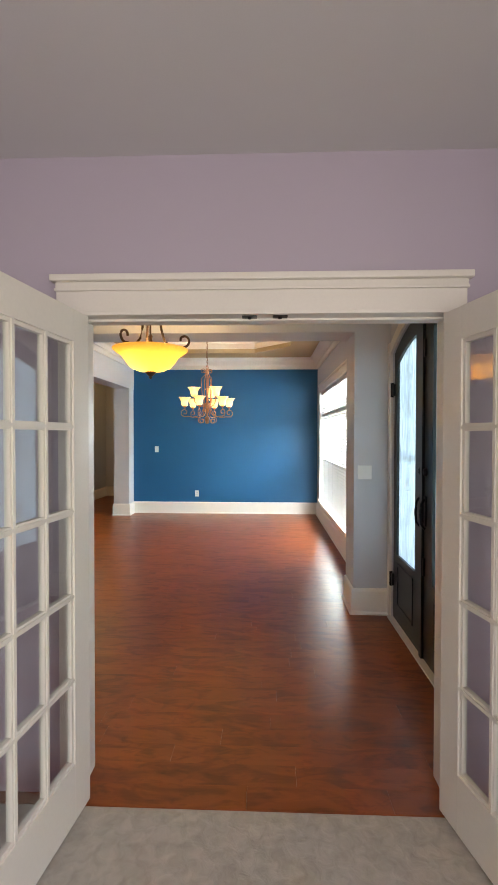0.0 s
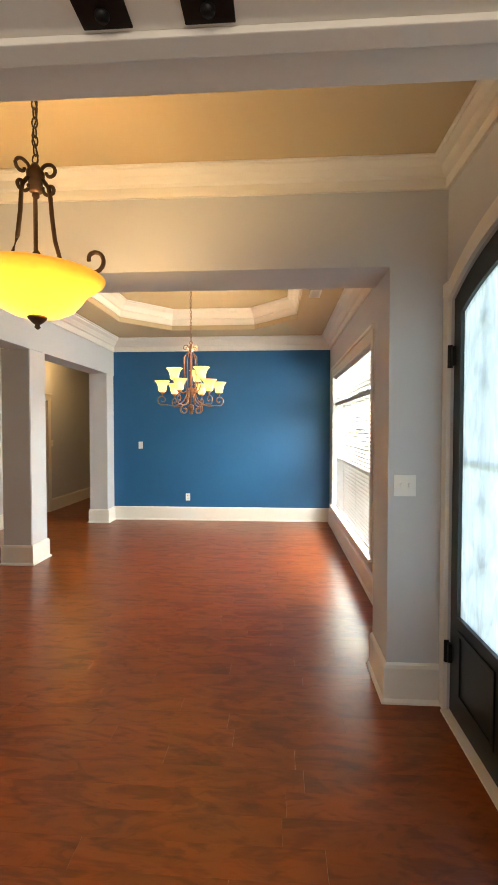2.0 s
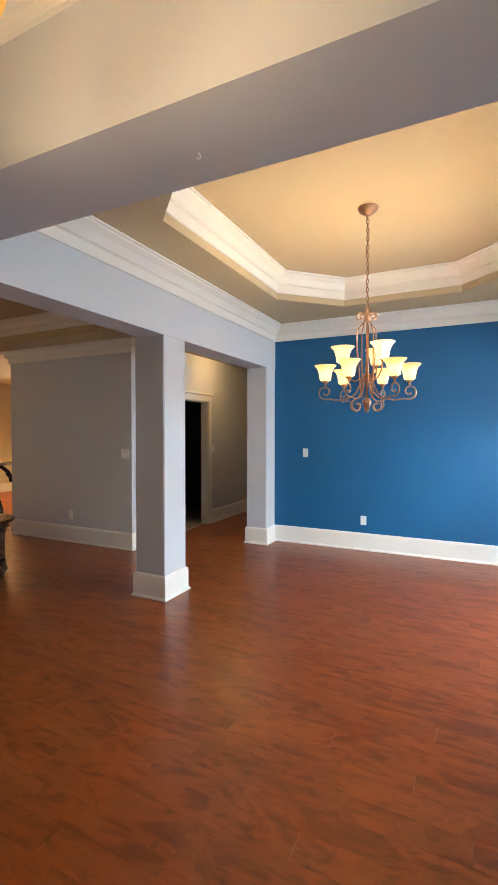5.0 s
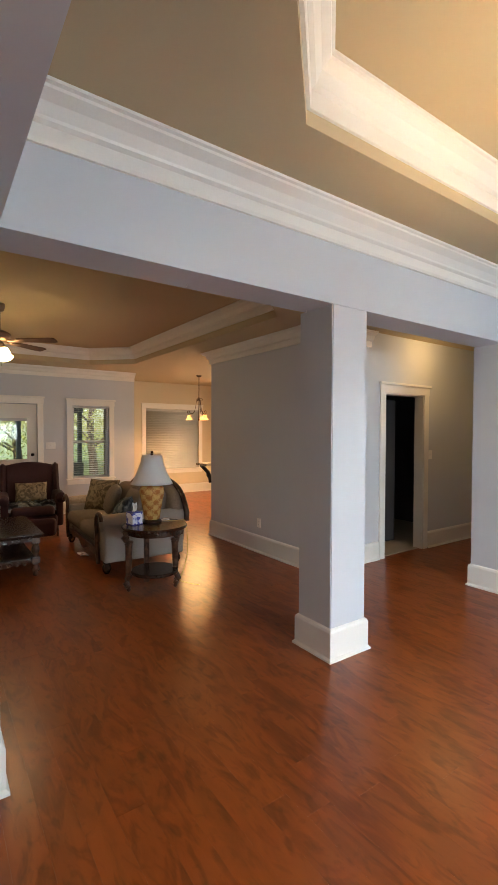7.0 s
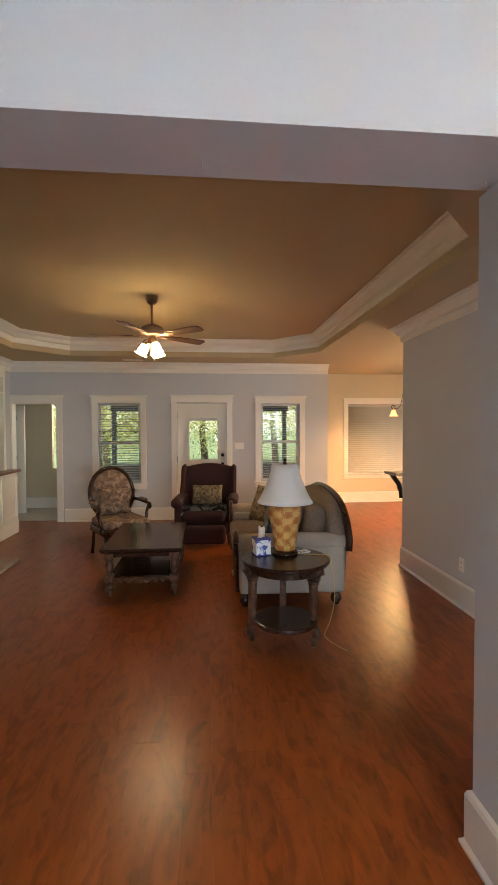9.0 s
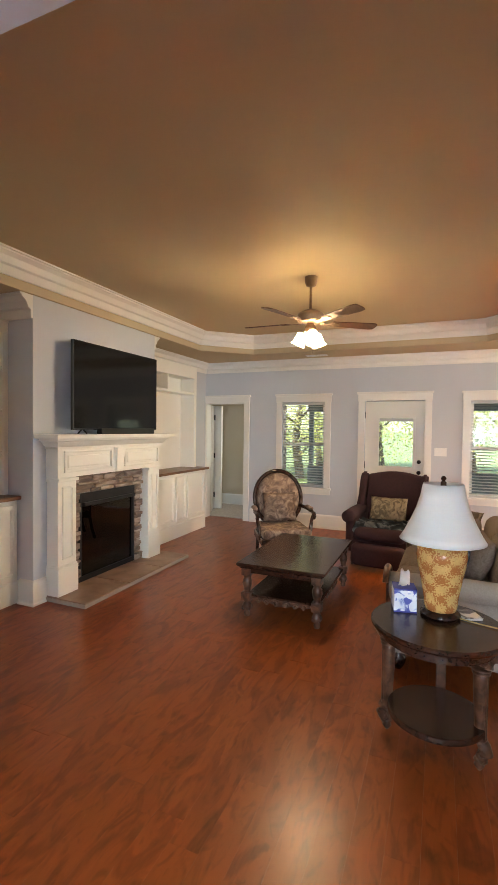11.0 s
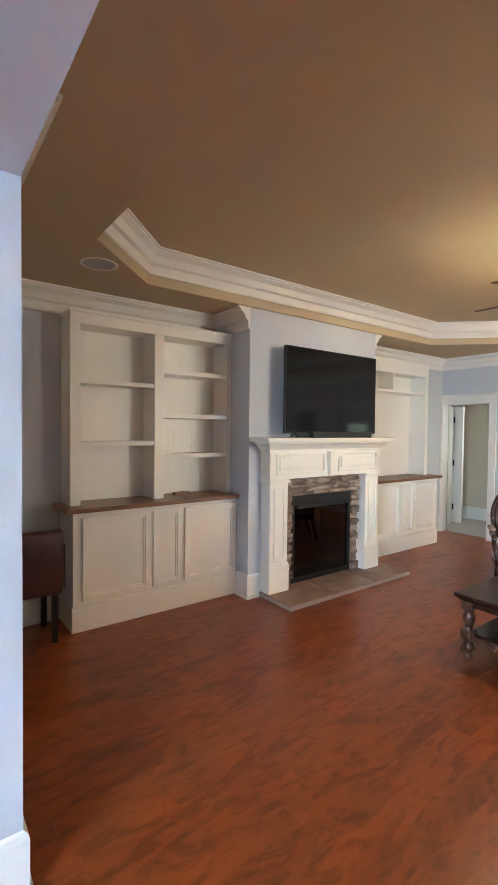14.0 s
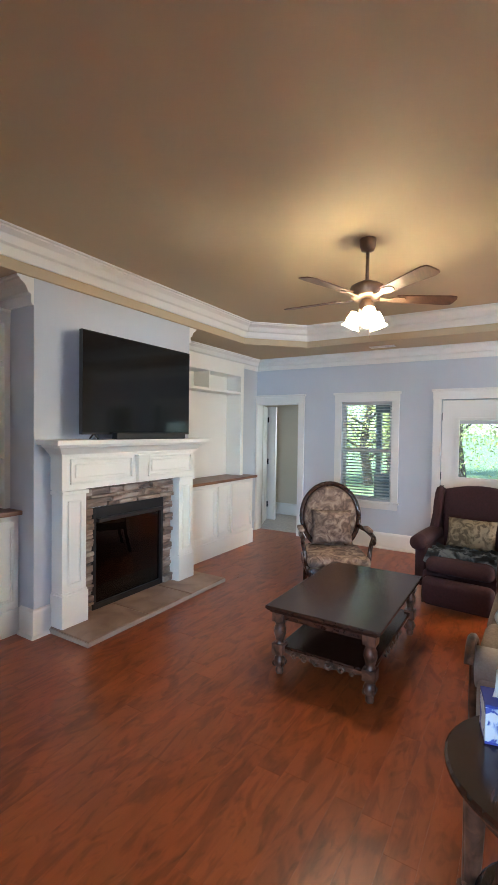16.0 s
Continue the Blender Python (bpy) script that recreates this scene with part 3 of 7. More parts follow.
casing_y("window_casing", -10.6, 1, 7.95, 9.40, 2.10, "cream lit window casing with sill and apron", 0.62)
casing_y("window_casing", 1.19, -1, 5.22, 7.98, 2.30, "white casing round the wide front window", 0.36)

# office doorway: capped head on both faces, side casings and jambs
oc = thing("doorway_casing", "white painted casing of the double doorway with a deep capped head", "casing")
oc["kind"] = "structure"
for ya, yb, cap in ((1.568, 1.5895, 1.545), (1.7305, 1.752, 1.775)):
    part("head_casing", box(bmesh.new(), -0.675, 1.0, ya, yb, 2.032, 2.118, 0.003), M_WHITE, oc)
    part("bead", box(bmesh.new(), -0.68, 1.006, min(ya, cap + 0.012), max(yb, cap - 0.012), 2.118, 2.13, 0.003), M_WHITE, oc)
    part("frieze", box(bmesh.new(), -0.678, 1.005, ya, yb, 2.13, 2.156, 0.002), M_WHITE, oc)
    part("cap", box(bmesh.new(), -0.695, 1.02, min(ya, cap), max(yb, cap), 2.156, 2.184, 0.006), M_WHITE, oc)
    for xa, xb in ((-0.67, -0.595), (0.955, 0.995)):
        part("side_casing", box(bmesh.new(), xa, xb, ya, yb, 0, 2.032, 0.003), M_WHITE, oc)
part("jamb", box(bmesh.new(), -0.60, -0.588, 1.569, 1.751, 0, 2.034, 0.002), M_WHITE, oc)
part("jamb", box(bmesh.new(), 0.948, 0.96, 1.569, 1.751, 0, 2.034, 0.002), M_WHITE, oc)
part("head_jamb", box(bmesh.new(), -0.588, 0.948, 1.569, 1.751, 2.02, 2.034, 0.002), M_WHITE, oc)
part("stop", box(bmesh.new(), -0.588, 0.948, 1.64, 1.675, 2.01, 2.02, 0.002), M_WHITE, oc)
for px in (0.125, 0.252):
    plate = thing("strike_plate", "small black metal catch plate under the door head", "catch", pose(px, 1.612, 2.0195), "catch plates")
    part("plate", box(bmesh.new(), -0.031, 0.031, -0.021, 0.021, -0.003, 0.0, 0.001), M_BLACK, plate)
    part("catch", lathe(bmesh.new(), [(0.007, -0.010), (0.009, -0.006), (0.009, -0.003)], segs=12), M_BLACK, plate, smooth=True)


def french_door(m):
    """A fifteen-light glazed leaf; its hinge edge is the local z axis and it runs along local -y."""
    t = thing("french_door", "white painted open French door with fifteen glass panes", "door", m, "French doors")
    W, H, D = 0.755, 2.012, 0.018
    st, top, bot, mu = 0.115, 0.125, 0.235, 0.024
    z0 = 0.008
    part("stile", box(bmesh.new(), -D, D, -st, 0, z0, H, 0.003), M_DOORWHITE, t)
    part("stile", box(bmesh.new(), -D, D, -W, -W + st, z0, H, 0.003), M_DOORWHITE, t)
    part("top_rail", box(bmesh.new(), -D, D, -W + st, -st, H - top, H, 0.002), M_DOORWHITE, t)
    part("bottom_rail", box(bmesh.new(), -D, D, -W + st, -st, z0, bot, 0.002), M_DOORWHITE, t)
    gy, gz = W - 2 * st, H - top - bot
    for i in (1, 2):
        c = -st - gy * i / 3
        bm = box(bmesh.new(), -0.011, 0.011, c - mu / 2, c + mu / 2, bot, H - top)
        box(bm, -0.016, 0.016, c - mu / 4, c + mu / 4, bot, H - top)
        part("muntin", bm, M_DOORWHITE, t)
    for j in range(1, 5):
        c = bot + gz * j / 5
        bm = box(bmesh.new(), -0.0112, 0.0112, -W + st, -st, c - mu / 2, c + mu / 2)
        box(bm, -0.0162, 0.0162, -W + st, -st, c - mu / 4, c + mu / 4)
        part("muntin", bm, M_DOORWHITE, t)
    pane = finish("pane", box(bmesh.new(), -0.0025, 0.0025, 0, gy / 3, 0, gz / 5), M_GLASS)
    bead = bmesh.new()
    for ya, yb, za, zb in ((0.0, gy / 3, 0.0, 0.014), (0.0, gy / 3, gz / 5 - 0.014, gz / 5), (0.0, 0.014, 0.014, gz / 5 - 0.014), (gy / 3 - 0.014, gy / 3, 0.014, gz / 5 - 0.014)):
        box(bead, -0.010, 0.010, ya, yb, za, zb)
    bead = finish("bead", bead, M_DOORWHITE)
    for i in range(3):
        for j in range(5):
            for nm, me in (("pane", pane), ("bead", bead)):
                ob = new(nm, me)
                ob.location = (0, -st - gy * (i + 1) / 3, bot + gz * j / 5)
                ob.parent = t
    return t


left_leaf = french_door(pose(-0.553, 1.56, 0, 0, 0, -6.5))
copy_thing(left_leaf, pose(0.918, 1.56, 0, 0, 0, 12.0))

# arched double front door


def arch_band(bm, x0, x1, y0, y1, lower, upper, n=16):
    ys = [y0 + (y1 - y0) * i / n for i in range(n + 1)]
    for a, b in zip(ys, ys[1:]):
        v = [bm.verts.new((x, y, z)) for x in (x0, x1) for y, z in ((a, lower(a)), (b, lower(b)), (b, upper(b)), (a, upper(a)))]
        for f in ((0, 1, 2, 3), (7, 6, 5, 4), (0, 4, 5, 1), (3, 2, 6, 7), (0, 3, 7, 4), (1, 5, 6, 2)):
            bm.faces.new([v[i] for i in f])
    bmesh.ops.remove_doubles(bm, verts=bm.verts, dist=0.0004)
    return bm


M_FROST = bpy.data.materials.new("seeded_door_glass")
M_FROST.use_nodes = True
_n, _l = M_FROST.node_tree.nodes, M_FROST.node_tree.links
_n.remove(_n["Principled BSDF"])
_tr, _tl, _mx, _tx, _rp = (_n.new(k) for k in ("ShaderNodeBsdfTransparent", "ShaderNodeBsdfTranslucent", "ShaderNodeMixShader", "ShaderNodeTexNoise", "ShaderNodeMapRange"))
_tx.inputs["Scale"].default_value, _tx.inputs["Detail"].default_value, _tx.inputs["Distortion"].default_value = 5.0, 5, 1.5
_rp.inputs["From Min"].default_value, _rp.inputs["From Max"].default_value = 0.35, 0.65
_rp.inputs["To Min"].default_value, _rp.inputs["To Max"].default_value = 0.55, 0.9
_tl.inputs[0].default_value = (0.80, 0.90, 1.0, 1)
_tr.inputs[0].default_value = (0.80, 0.90, 1.0, 1)
_l.new(_tx.outputs["Fac"], _rp.inputs["Value"])
_l.new(_rp.outputs[0], _mx.inputs[0])
_l.new(_tr.outputs[0], _mx.inputs[1])
_l.new(_tl.outputs[0], _mx.inputs[2])
_l.new(_mx.outputs[0], _n["Material Output"].inputs["Surface"])

MIDY = (DOOR_Y0 + DOOR_Y1) / 2
for y_hinge, s in ((DOOR_Y1, -1), (DOOR_Y0, 1)):
    t = thing("front_door", "black painted arched front door leaf with seeded glass", "door", group="front doors")
    lo, hi = sorted((y_hinge + s * 0.006, MIDY - s * 0.003))
    g0, g1 = sorted((y_hinge + s * 0.09, y_hinge + s * 0.54))
    full = lambda y: arch_z(y) - 0.006
    glass_top = lambda y: arch_z(y) - 0.135
    floor_z = lambda y: 0.015
    glass_low = lambda y: 0.55
    part("stile", arch_band(bmesh.new(), 1.262, 1.307, lo, g0, floor_z, full, 4), M_DARKDOOR, t)
    part("stile", arch_band(bmesh.new(), 1.262, 1.307, g1, hi, floor_z, full, 4), M_DARKDOOR, t)
    part("top_rail", arch_band(bmesh.new(), 1.262, 1.307, g0, g1, glass_top, full), M_DARKDOOR, t)
    part("bottom_panel", box(bmesh.new(), 1.262, 1.307, g0, g1, 0.015, 0.55), M_DARKDOOR, t)
    bm = bmesh.new()
    for ya, yb, za, zb in ((g0 + 0.03, g1 - 0.03, 0.14, 0.165), (g0 + 0.03, g1 - 0.03, 0.465, 0.49), (g0 + 0.03, g0 + 0.055, 0.165, 0.465), (g1 - 0.055, g1 - 0.03, 0.165, 0.465)):
        box(bm, 1.254, 1.262, ya, yb, za, zb, 0.003)
    part("panel_moulding", bm, M_DARKDOOR, t)
    part("pane", arch_band(bmesh.new(), 1.280, 1.286, g0, g1, glass_low, glass_top), M_FROST, t, "bluish seeded glass")
    iron = bmesh.new()
    gm = (g0 + g1) / 2
    tube(iron, [(1.32, gm, 0.55), (1.32, gm, 2.2)], 0.008, 6)
    tube(iron, [(1.32, g0, 1.36), (1.32, g1, 1.36)], 0.012, 6)
    for zc in (0.8, 1.1, 1.65, 1.95):
        for q in (-1, 1):
            tube(iron, [(1.32, gm + q * (0.02 + 0.16 * math.sin(a) * (1 - a / 7)), zc - 0.12 + 0.24 * a / 5 - 0.05 * math.cos(a)) for a in [k * 0.42 for k in range(13)]], 0.006, 6)
    part("ironwork", iron, M_BLACK, t, smooth=True)
    for z in (0.33, 1.90):
        hg = bmesh.new()
        lathe(hg, [(0.013, -0.06), (0.015, -0.057), (0.015, 0.057), (0.013, 0.06)], (1.244, y_hinge - s * 0.004, z), 10)
        box(hg, 1.243, 1.262, min(y_hinge, y_hinge + s * 0.035), max(y_hinge, y_hinge + s * 0.035), z - 0.05, z + 0.05, 0.002)
        part("hinge", hg, M_BLACK, t)
    hd = bmesh.new()
    box(hd, 1.252, 1.262, MIDY - s * 0.05 - 0.018, MIDY - s * 0.05 + 0.018, 0.92, 1.12, 0.004)
    tube(hd, [(1.255, MIDY - s * 0.05, 0.90), (1.232, MIDY - s * 0.05, 0.93), (1.226, MIDY - s * 0.05, 1.0), (1.232, MIDY - s * 0.05, 1.07), (1.255, MIDY - s * 0.05, 1.10)], 0.009, 8)
    lathe(hd, [(0.028, 0), (0.026, 0.012), (0.012, 0.02)], (1.262, MIDY - s * 0.05, 1.28), 16, pose(0, 0, 0, 0, -90, 0))
    part("handle", hd, M_BLACK, t, "black iron handle and lock")
    for z in (0.58, 2.05):
        part("bolt", box(bmesh.new(), 1.25, 1.262, MIDY - s * 0.03 - 0.012, MIDY - s * 0.03 + 0.012, z, z + 0.12, 0.003), M_BLACK, t)
    if s == -1:
        part("astragal", arch_band(bmesh.new(), 1.244, 1.262, MIDY - 0.022, MIDY + 0.022, floor_z, full, 2), M_DARKDOOR, t)

fc = thing("front_door_casing", "white arched casing round the front doors", "casing")
fc["kind"] = "structure"
bm = arch_band(bmesh.new(), 1.228, 1.2495, DOOR_Y0, DOOR_Y1, arch_z, lambda y: arch_z(y) + 0.09, 24)
part("head_casing", bm, M_WHITE, fc)
for ya, yb in ((DOOR_Y0 - 0.09, DOOR_Y0), (DOOR_Y1, min(DOOR_Y1 + 0.09, 3.598))):
    part("side_casing", box(bmesh.new(), 1.228, 1.2495, ya, yb, 0, SPRING + 0.02, 0.003), M_WHITE, fc)
for ya, yb in ((DOOR_Y0 - 0.1, DOOR_Y0 + 0.002), (DOOR_Y1 - 0.002, 3.598)):
    part("block", box(bmesh.new(), 1.224, 1.2495, ya, yb, SPRING + 0.02, SPRING + 0.095, 0.003), M_WHITE, fc)
part("threshold", box(bmesh.new(), 1.215, 1.34, DOOR_Y0, DOOR_Y1, -0.004, 0.012, 0.003), M_WHITE, fc)


# windows with sashes and slatted blinds
def slats(parent, xc, y0, y1, z0, z1, pitch, tilt, width=0.048):
    """A blind's slats, each a thin curved strip; tilt in degrees."""
    bm = bmesh.new()
    n = 3
    rows = []
    for k in range(n + 1):
        u = (k / n - 0.5) * width
        h = 0.003 * (1 - (2 * k / n - 1) ** 2)
        c, s_ = math.cos(radians(tilt)), math.sin(radians(tilt))
        rows.append([bm.verts.new((u * c - h * s_, yy, u * s_ + h * c + dz)) for dz in (0, 0.0022) for yy in (y0, y1)])
    for a, b in zip(rows, rows[1:]):
        bm.faces.new((a[0], a[1], b[1], b[0]))
        bm.faces.new((a[2], b[2], b[3], a[3]))
        bm.faces.new((a[0], b[0], b[2], a[2]))
        bm.faces.new((a[1], a[3], b[3], b[1]))
    bm.faces.new((rows[0][0], rows[0][2], rows[0][3], rows[0][1]))
    bm.faces.new((rows[-1][0], rows[-1][1], rows[-1][3], rows[-1][2]))
    me = finish("slat", bm, M_BLIND, True)
    z = z0
    while z < z1:
        ob = new("slat", me)
        ob.location = (xc, 0, z)
        ob.parent = parent
        z += pitch


def sash(t, x, y0, y1, z0, z1, w=0.045, d=0.018, mat=None):
    bm = bmesh.new()
    for a, b, c, e in ((y0, y0 + w, z0, z1), (y1 - w, y1, z0, z1), (y0 + w, y1 - w, z0, z0 + w), (y0 + w, y1 - w, z1 - w, z1)):
        box(bm, x - d, x + d, a, b, c, e)
    part("sash", bm, mat or M_WHITE, t)
    pn = part("pane", box(bmesh.new(), x - 0.003, x + 0.003, y0 + w, y1 - w, z0 + w, z1 - w), M_GLASS, t)
    pn.visible_shadow = False


for i, (y0, y1) in enumerate(((3.09, 3.81), (5.90, 6.60))):
    w = tagged(thing("window_%d" % (i + 1), "white double-hung window", "window"), kind="structure")
    sash(w, -9.235, y0, y1, 0.65, 1.36)
    sash(w, -9.205, y0, y1, 1.32, 2.03)
    b = thing("window_blind", "white slatted blind with the slats open", "blind", group="living room blinds")
    part("head_rail", box(bmesh.new(), -9.185, -9.135, y0 + 0.006, y1 - 0.006, 1.985, 2.025, 0.004), M_BLIND, b)
    slats(b, -9.160, y0 + 0.01, y1 - 0.01, 0.70, 1.98, 0.042, -8 if i else -14)
    part("bottom_rail", box(bmesh.new(), -9.184, -9.136, y0 + 0.01, y1 - 0.01, 0.655, 0.675, 0.004), M_BLIND, b)
    for yy in (y0 + 0.12, y1 - 0.12):
        part("cord", tube(bmesh.new(), [(-9.134, yy, 0.67), (-9.134, yy, 1.99)], 0.0012, 5), M_BLIND, b)

w = tagged(thing("window_3", "window behind a closed blind", "window"), kind="structure")
sash(w, -10.70, 7.95, 8.675, 0.62, 2.10)
sash(w, -10.70, 8.675, 9.40, 0.62, 2.10)
b = thing("window_blind", "cream slatted blind, closed and lit by the pendant", "blind")
part("head_rail", box(bmesh.new(), -10.66, -10.605, 7.956, 9.394, 2.05, 2.095, 0.004), M_BLIND, b)
slats(b, -10.632, 7.96, 9.39, 0.66, 2.05, 0.042, -68)
part("bottom_rail", box(bmesh.new(), -10.655, -10.61, 7.96, 9.39, 0.622, 0.642, 0.004), M_BLIND, b)

# Unseen window, added round the kitchen fill light's opening.
w = tagged(thing("window_5", "unseen white kitchen window with two lights, added for the fill light", "window"), kind="structure")
for xa, xb in ((-8.8, -7.9), (-7.9, -7.0)):
    bm = bmesh.new()
    for a, b, c, e in ((xa, xa + 0.05, 0.9, 2.2), (xb - 0.05, xb, 0.9, 2.2), (xa + 0.05, xb - 0.05, 0.9, 0.95), (xa + 0.05, xb - 0.05, 2.15, 2.2)):
        box(bm, a, b, 10.605, 10.63, c, e)
    part("sash", bm, M_WHITE, w)

w = tagged(thing("window_4", "wide front window with three lights and a transom", "window"), kind="structure")
for k in range(3):
    ya, yb = 5.22 + 0.92 * k, 5.22 + 0.92 * (k + 1)
    sash(w, 1.36, ya, yb, 0.36, 1.13, 0.05)
    sash(w, 1.335, ya, yb, 1.09, 1.86, 0.05)
    sash(w, 1.345, ya, yb, 1.90, 2.30, 0.05)
part("transom_bar", box(bmesh.new(), 1.31, 1.39, 5.22, 7.98, 1.862, 1.898), M_WHITE, w)
part("stool", box(bmesh.new(), 1.19, 1.32, 5.22, 7.98, 0.362, 0.372), M_WHITE, w)
b = thing("window_blind", "white slatted blind with the lower slats closed", "blind")
part("head_rail", box(bmesh.new(), 1.205, 1.26, 5.23, 7.97, 1.86, 1.90, 0.004), M_BLIND, b)
slats(b, 1.232, 5.235, 7.965, 1.10, 1.86, 0.042, 24)
slats(b, 1.232, 5.235, 7.965, 0.41, 1.09, 0.042, 56)
part("bottom_rail", box(bmesh.new(), 1.21, 1.255, 5.235, 7.965, 0.375, 0.395, 0.004), M_BLIND, b)
for yy in (5.6, 6.14, 6.6, 7.06, 7.6):
    part("cord", tube(bmesh.new(), [(1.205, yy, 0.39), (1.205, yy, 1.88)], 0.0015, 5), M_BLIND, b)
b = thing("transom_blind", "short white slatted blind over the transom", "blind")
part("head_rail", box(bmesh.new(), 1.205, 1.26, 5.23, 7.97, 2.255, 2.295, 0.004), M_BLIND, b)
slats(b, 1.232, 5.235, 7.965, 1.95, 2.25, 0.042, -14)

# garden door with a half light
gd = thing("garden_door", "white painted garden door with a half-light window", "door")
for ya, yb, za, zb in ((4.435, 4.64, 0.01, 2.03), (5.14, 5.295, 0.01, 2.03), (4.64, 5.14, 0.01, 1.04), (4.64, 5.14, 1.78, 2.03)):
    part("door_frame", box(bmesh.new(), -9.235, -9.19, ya, yb, za, zb), M_DOORWHITE, gd)
bm = bmesh.new()
for ya, yb, za, zb in ((4.61, 5.17, 1.01, 1.045), (4.61, 5.17, 1.775, 1.81), (4.61, 4.645, 1.045, 1.775), (5.135, 5.17, 1.045, 1.775)):
    box(bm, -9.19, -9.178, ya, yb, za, zb, 0.003)
part("glazing_bead", bm, M_DOORWHITE, gd)
part("blind_rail", box(bmesh.new(), -9.205, -9.19, 4.645, 5.135, 1.725, 1.772, 0.003), M_BLIND, gd)
pn = part("pane", box(bmesh.new(), -9.215, -9.209, 4.64, 5.14, 1.04, 1.78), M_GLASS, gd)
pn.visible_shadow = False
for ya, yb in ((4.55, 4.86), (4.9, 5.2)):
    bm = bmesh.new()
    box(bm, -9.19, -9.181, ya, yb, 0.2, 0.86, 0.006)
    part("raised_panel", bm, M_DOORWHITE, gd)
for z, r in ((0.96, 0.028), (1.12, 0.024)):
    part("knob", lathe(bmesh.new(), [(0.03, 0), (0.03, 0.006), (0.012, 0.012), (0.012, 0.03), (r, 0.04), (r, 0.055), (r * 0.6, 0.064)], (-9.19, 5.225, z), 16, pose(0, 0, 0, 0, 90, 0)), M_BLACK, gd, "black knob", True)
for z in (0.25, 1.05, 1.82):
    part("hinge", box(bmesh.new(), -9.195, -9.172, 4.424, 4.438, z - 0.05, z + 0.05, 0.002), M_BLACK, gd)

# open white door in the next room, with black hinges
ij = thing("inner_door_jamb", "white jamb with three black hinges in the next room", "jamb", pose(-10.05, 1.46, 0))
part("board", box(bmesh.new(), 0, 0.05, -0.085, 0.085, 0.007, 2.03, 0.003), M_WHITE, ij)
for z in (0.28, 1.05, 1.80):
    part("hinge", box(bmesh.new(), 0.05, 0.062, -0.088, -0.05, z - 0.05, z + 0.05, 0.002), M_BLACK, ij)
od = thing("open_door", "white panel door standing open into the next room", "door", pose(-9.31, 1.64, 0, 0, 0, 22))
part("slab", box(bmesh.new(), -0.74, 0, -0.018, 0.018, 0.01, 2.02, 0.003), M_DOORWHITE, od)
for za, zb in ((0.22, 0.95), (1.1, 1.85)):
    for xa, xb in ((-0.64, -0.41), (-0.33, -0.10)):
        part("panel", box(bmesh.new(), xa, xb, 0.018, 0.024, za, zb, 0.004), M_DOORWHITE, od)
for z in (0.28, 1.05, 1.80):
    part("hinge", box(bmesh.new(), -0.004, 0.014, 0.010, 0.030, z - 0.05, z + 0.05, 0.002), M_BLACK, od)
jb = tagged(thing("door_jamb", "white door jamb lining", "jamb"), kind="structure")
part("lining", box(bmesh.new(), -9.295, -9.128, 2.398, 2.412, 0, 2.03), M_WHITE, jb)
part("lining", box(bmesh.new(), -9.295, -9.128, 1.668, 1.682, 0, 2.03), M_WHITE, jb)
part("lining", box(bmesh.new(), -9.295, -9.128, 1.682, 2.398, 2.016, 2.03), M_WHITE, jb)
trim("baseboard_bedroom", BASE, [(-9.30, 2.50), (-10.6, 2.50), (-10.6, 0.5)], TALL)
jb = tagged(thing("door_jamb", "white hall door jamb lining", "jamb"), kind="structure")
part("lining", box(bmesh.new(), -3.945, -3.818, 9.048, 9.062, 0, 2.03), M_WHITE, jb)
part("lining", box(bmesh.new(), -3.945, -3.818, 8.268, 8.282, 0, 2.03), M_WHITE, jb)
part("lining", box(bmesh.new(), -3.945, -3.818, 8.282, 9.048, 2.016, 2.03), M_WHITE, jb)

# ---- lamps ----
M_BRONZE = material("antique_bronze", (0.085, 0.048, 0.028), 0.42, 0.7, vary=0.25, grain=50, bump=0.08)
M_COPPER = material("brushed_copper_bronze", (0.33, 0.19, 0.12), 0.4, 0.8, vary=0.2, grain=50, bump=0.08)
M_AMBER = shade_material("amber_scavo_glass", (0.95, 0.72, 0.32), (1.0, 0.50, 0.10), 0.6, 0.85)
M_SHADE = shade_material("cream_lit_glass", (0.95, 0.75, 0.50), (1.0, 0.58, 0.26), 0.45)
M_FANGLASS = shade_material("white_lit_glass", (0.95, 0.92, 0.85), (1.0, 0.72, 0.38), 20.0)
M_FANBRONZE = material("brushed_fan_bronze", (0.20, 0.13, 0.085), 0.42, 0.7, vary=0.2, grain=50, bump=0.05)
M_BLADE = pattern_material("walnut_fan_blade", (0.07, 0.032, 0.015), (0.14, 0.062, 0.028), 6, 0.5, (1, 8, 8), 0.05, (0.3, 0.7))


def scroll(cx, cz, r0, r1, a0, a1, n=22, flat=0.0):
    """Points (out, up) of a spiral."""
    out = []
    for i in range(n + 1):
        f = i / n
        a, r = radians(a0 + (a1 - a0) * f), r0 + (r1 - r0) * f
        out.append((cx + r * math.cos(a), cz + r * math.sin(a)))
    return out


def spun(points, angle, c=(0, 0)):
    """Out-and-up points turned to an angle round the lamp's stem."""
    ca, sa = math.cos(radians(angle)), math.sin(radians(angle))
    return [(c[0] + u * ca, c[1] + u * sa, v) for u, v in points]


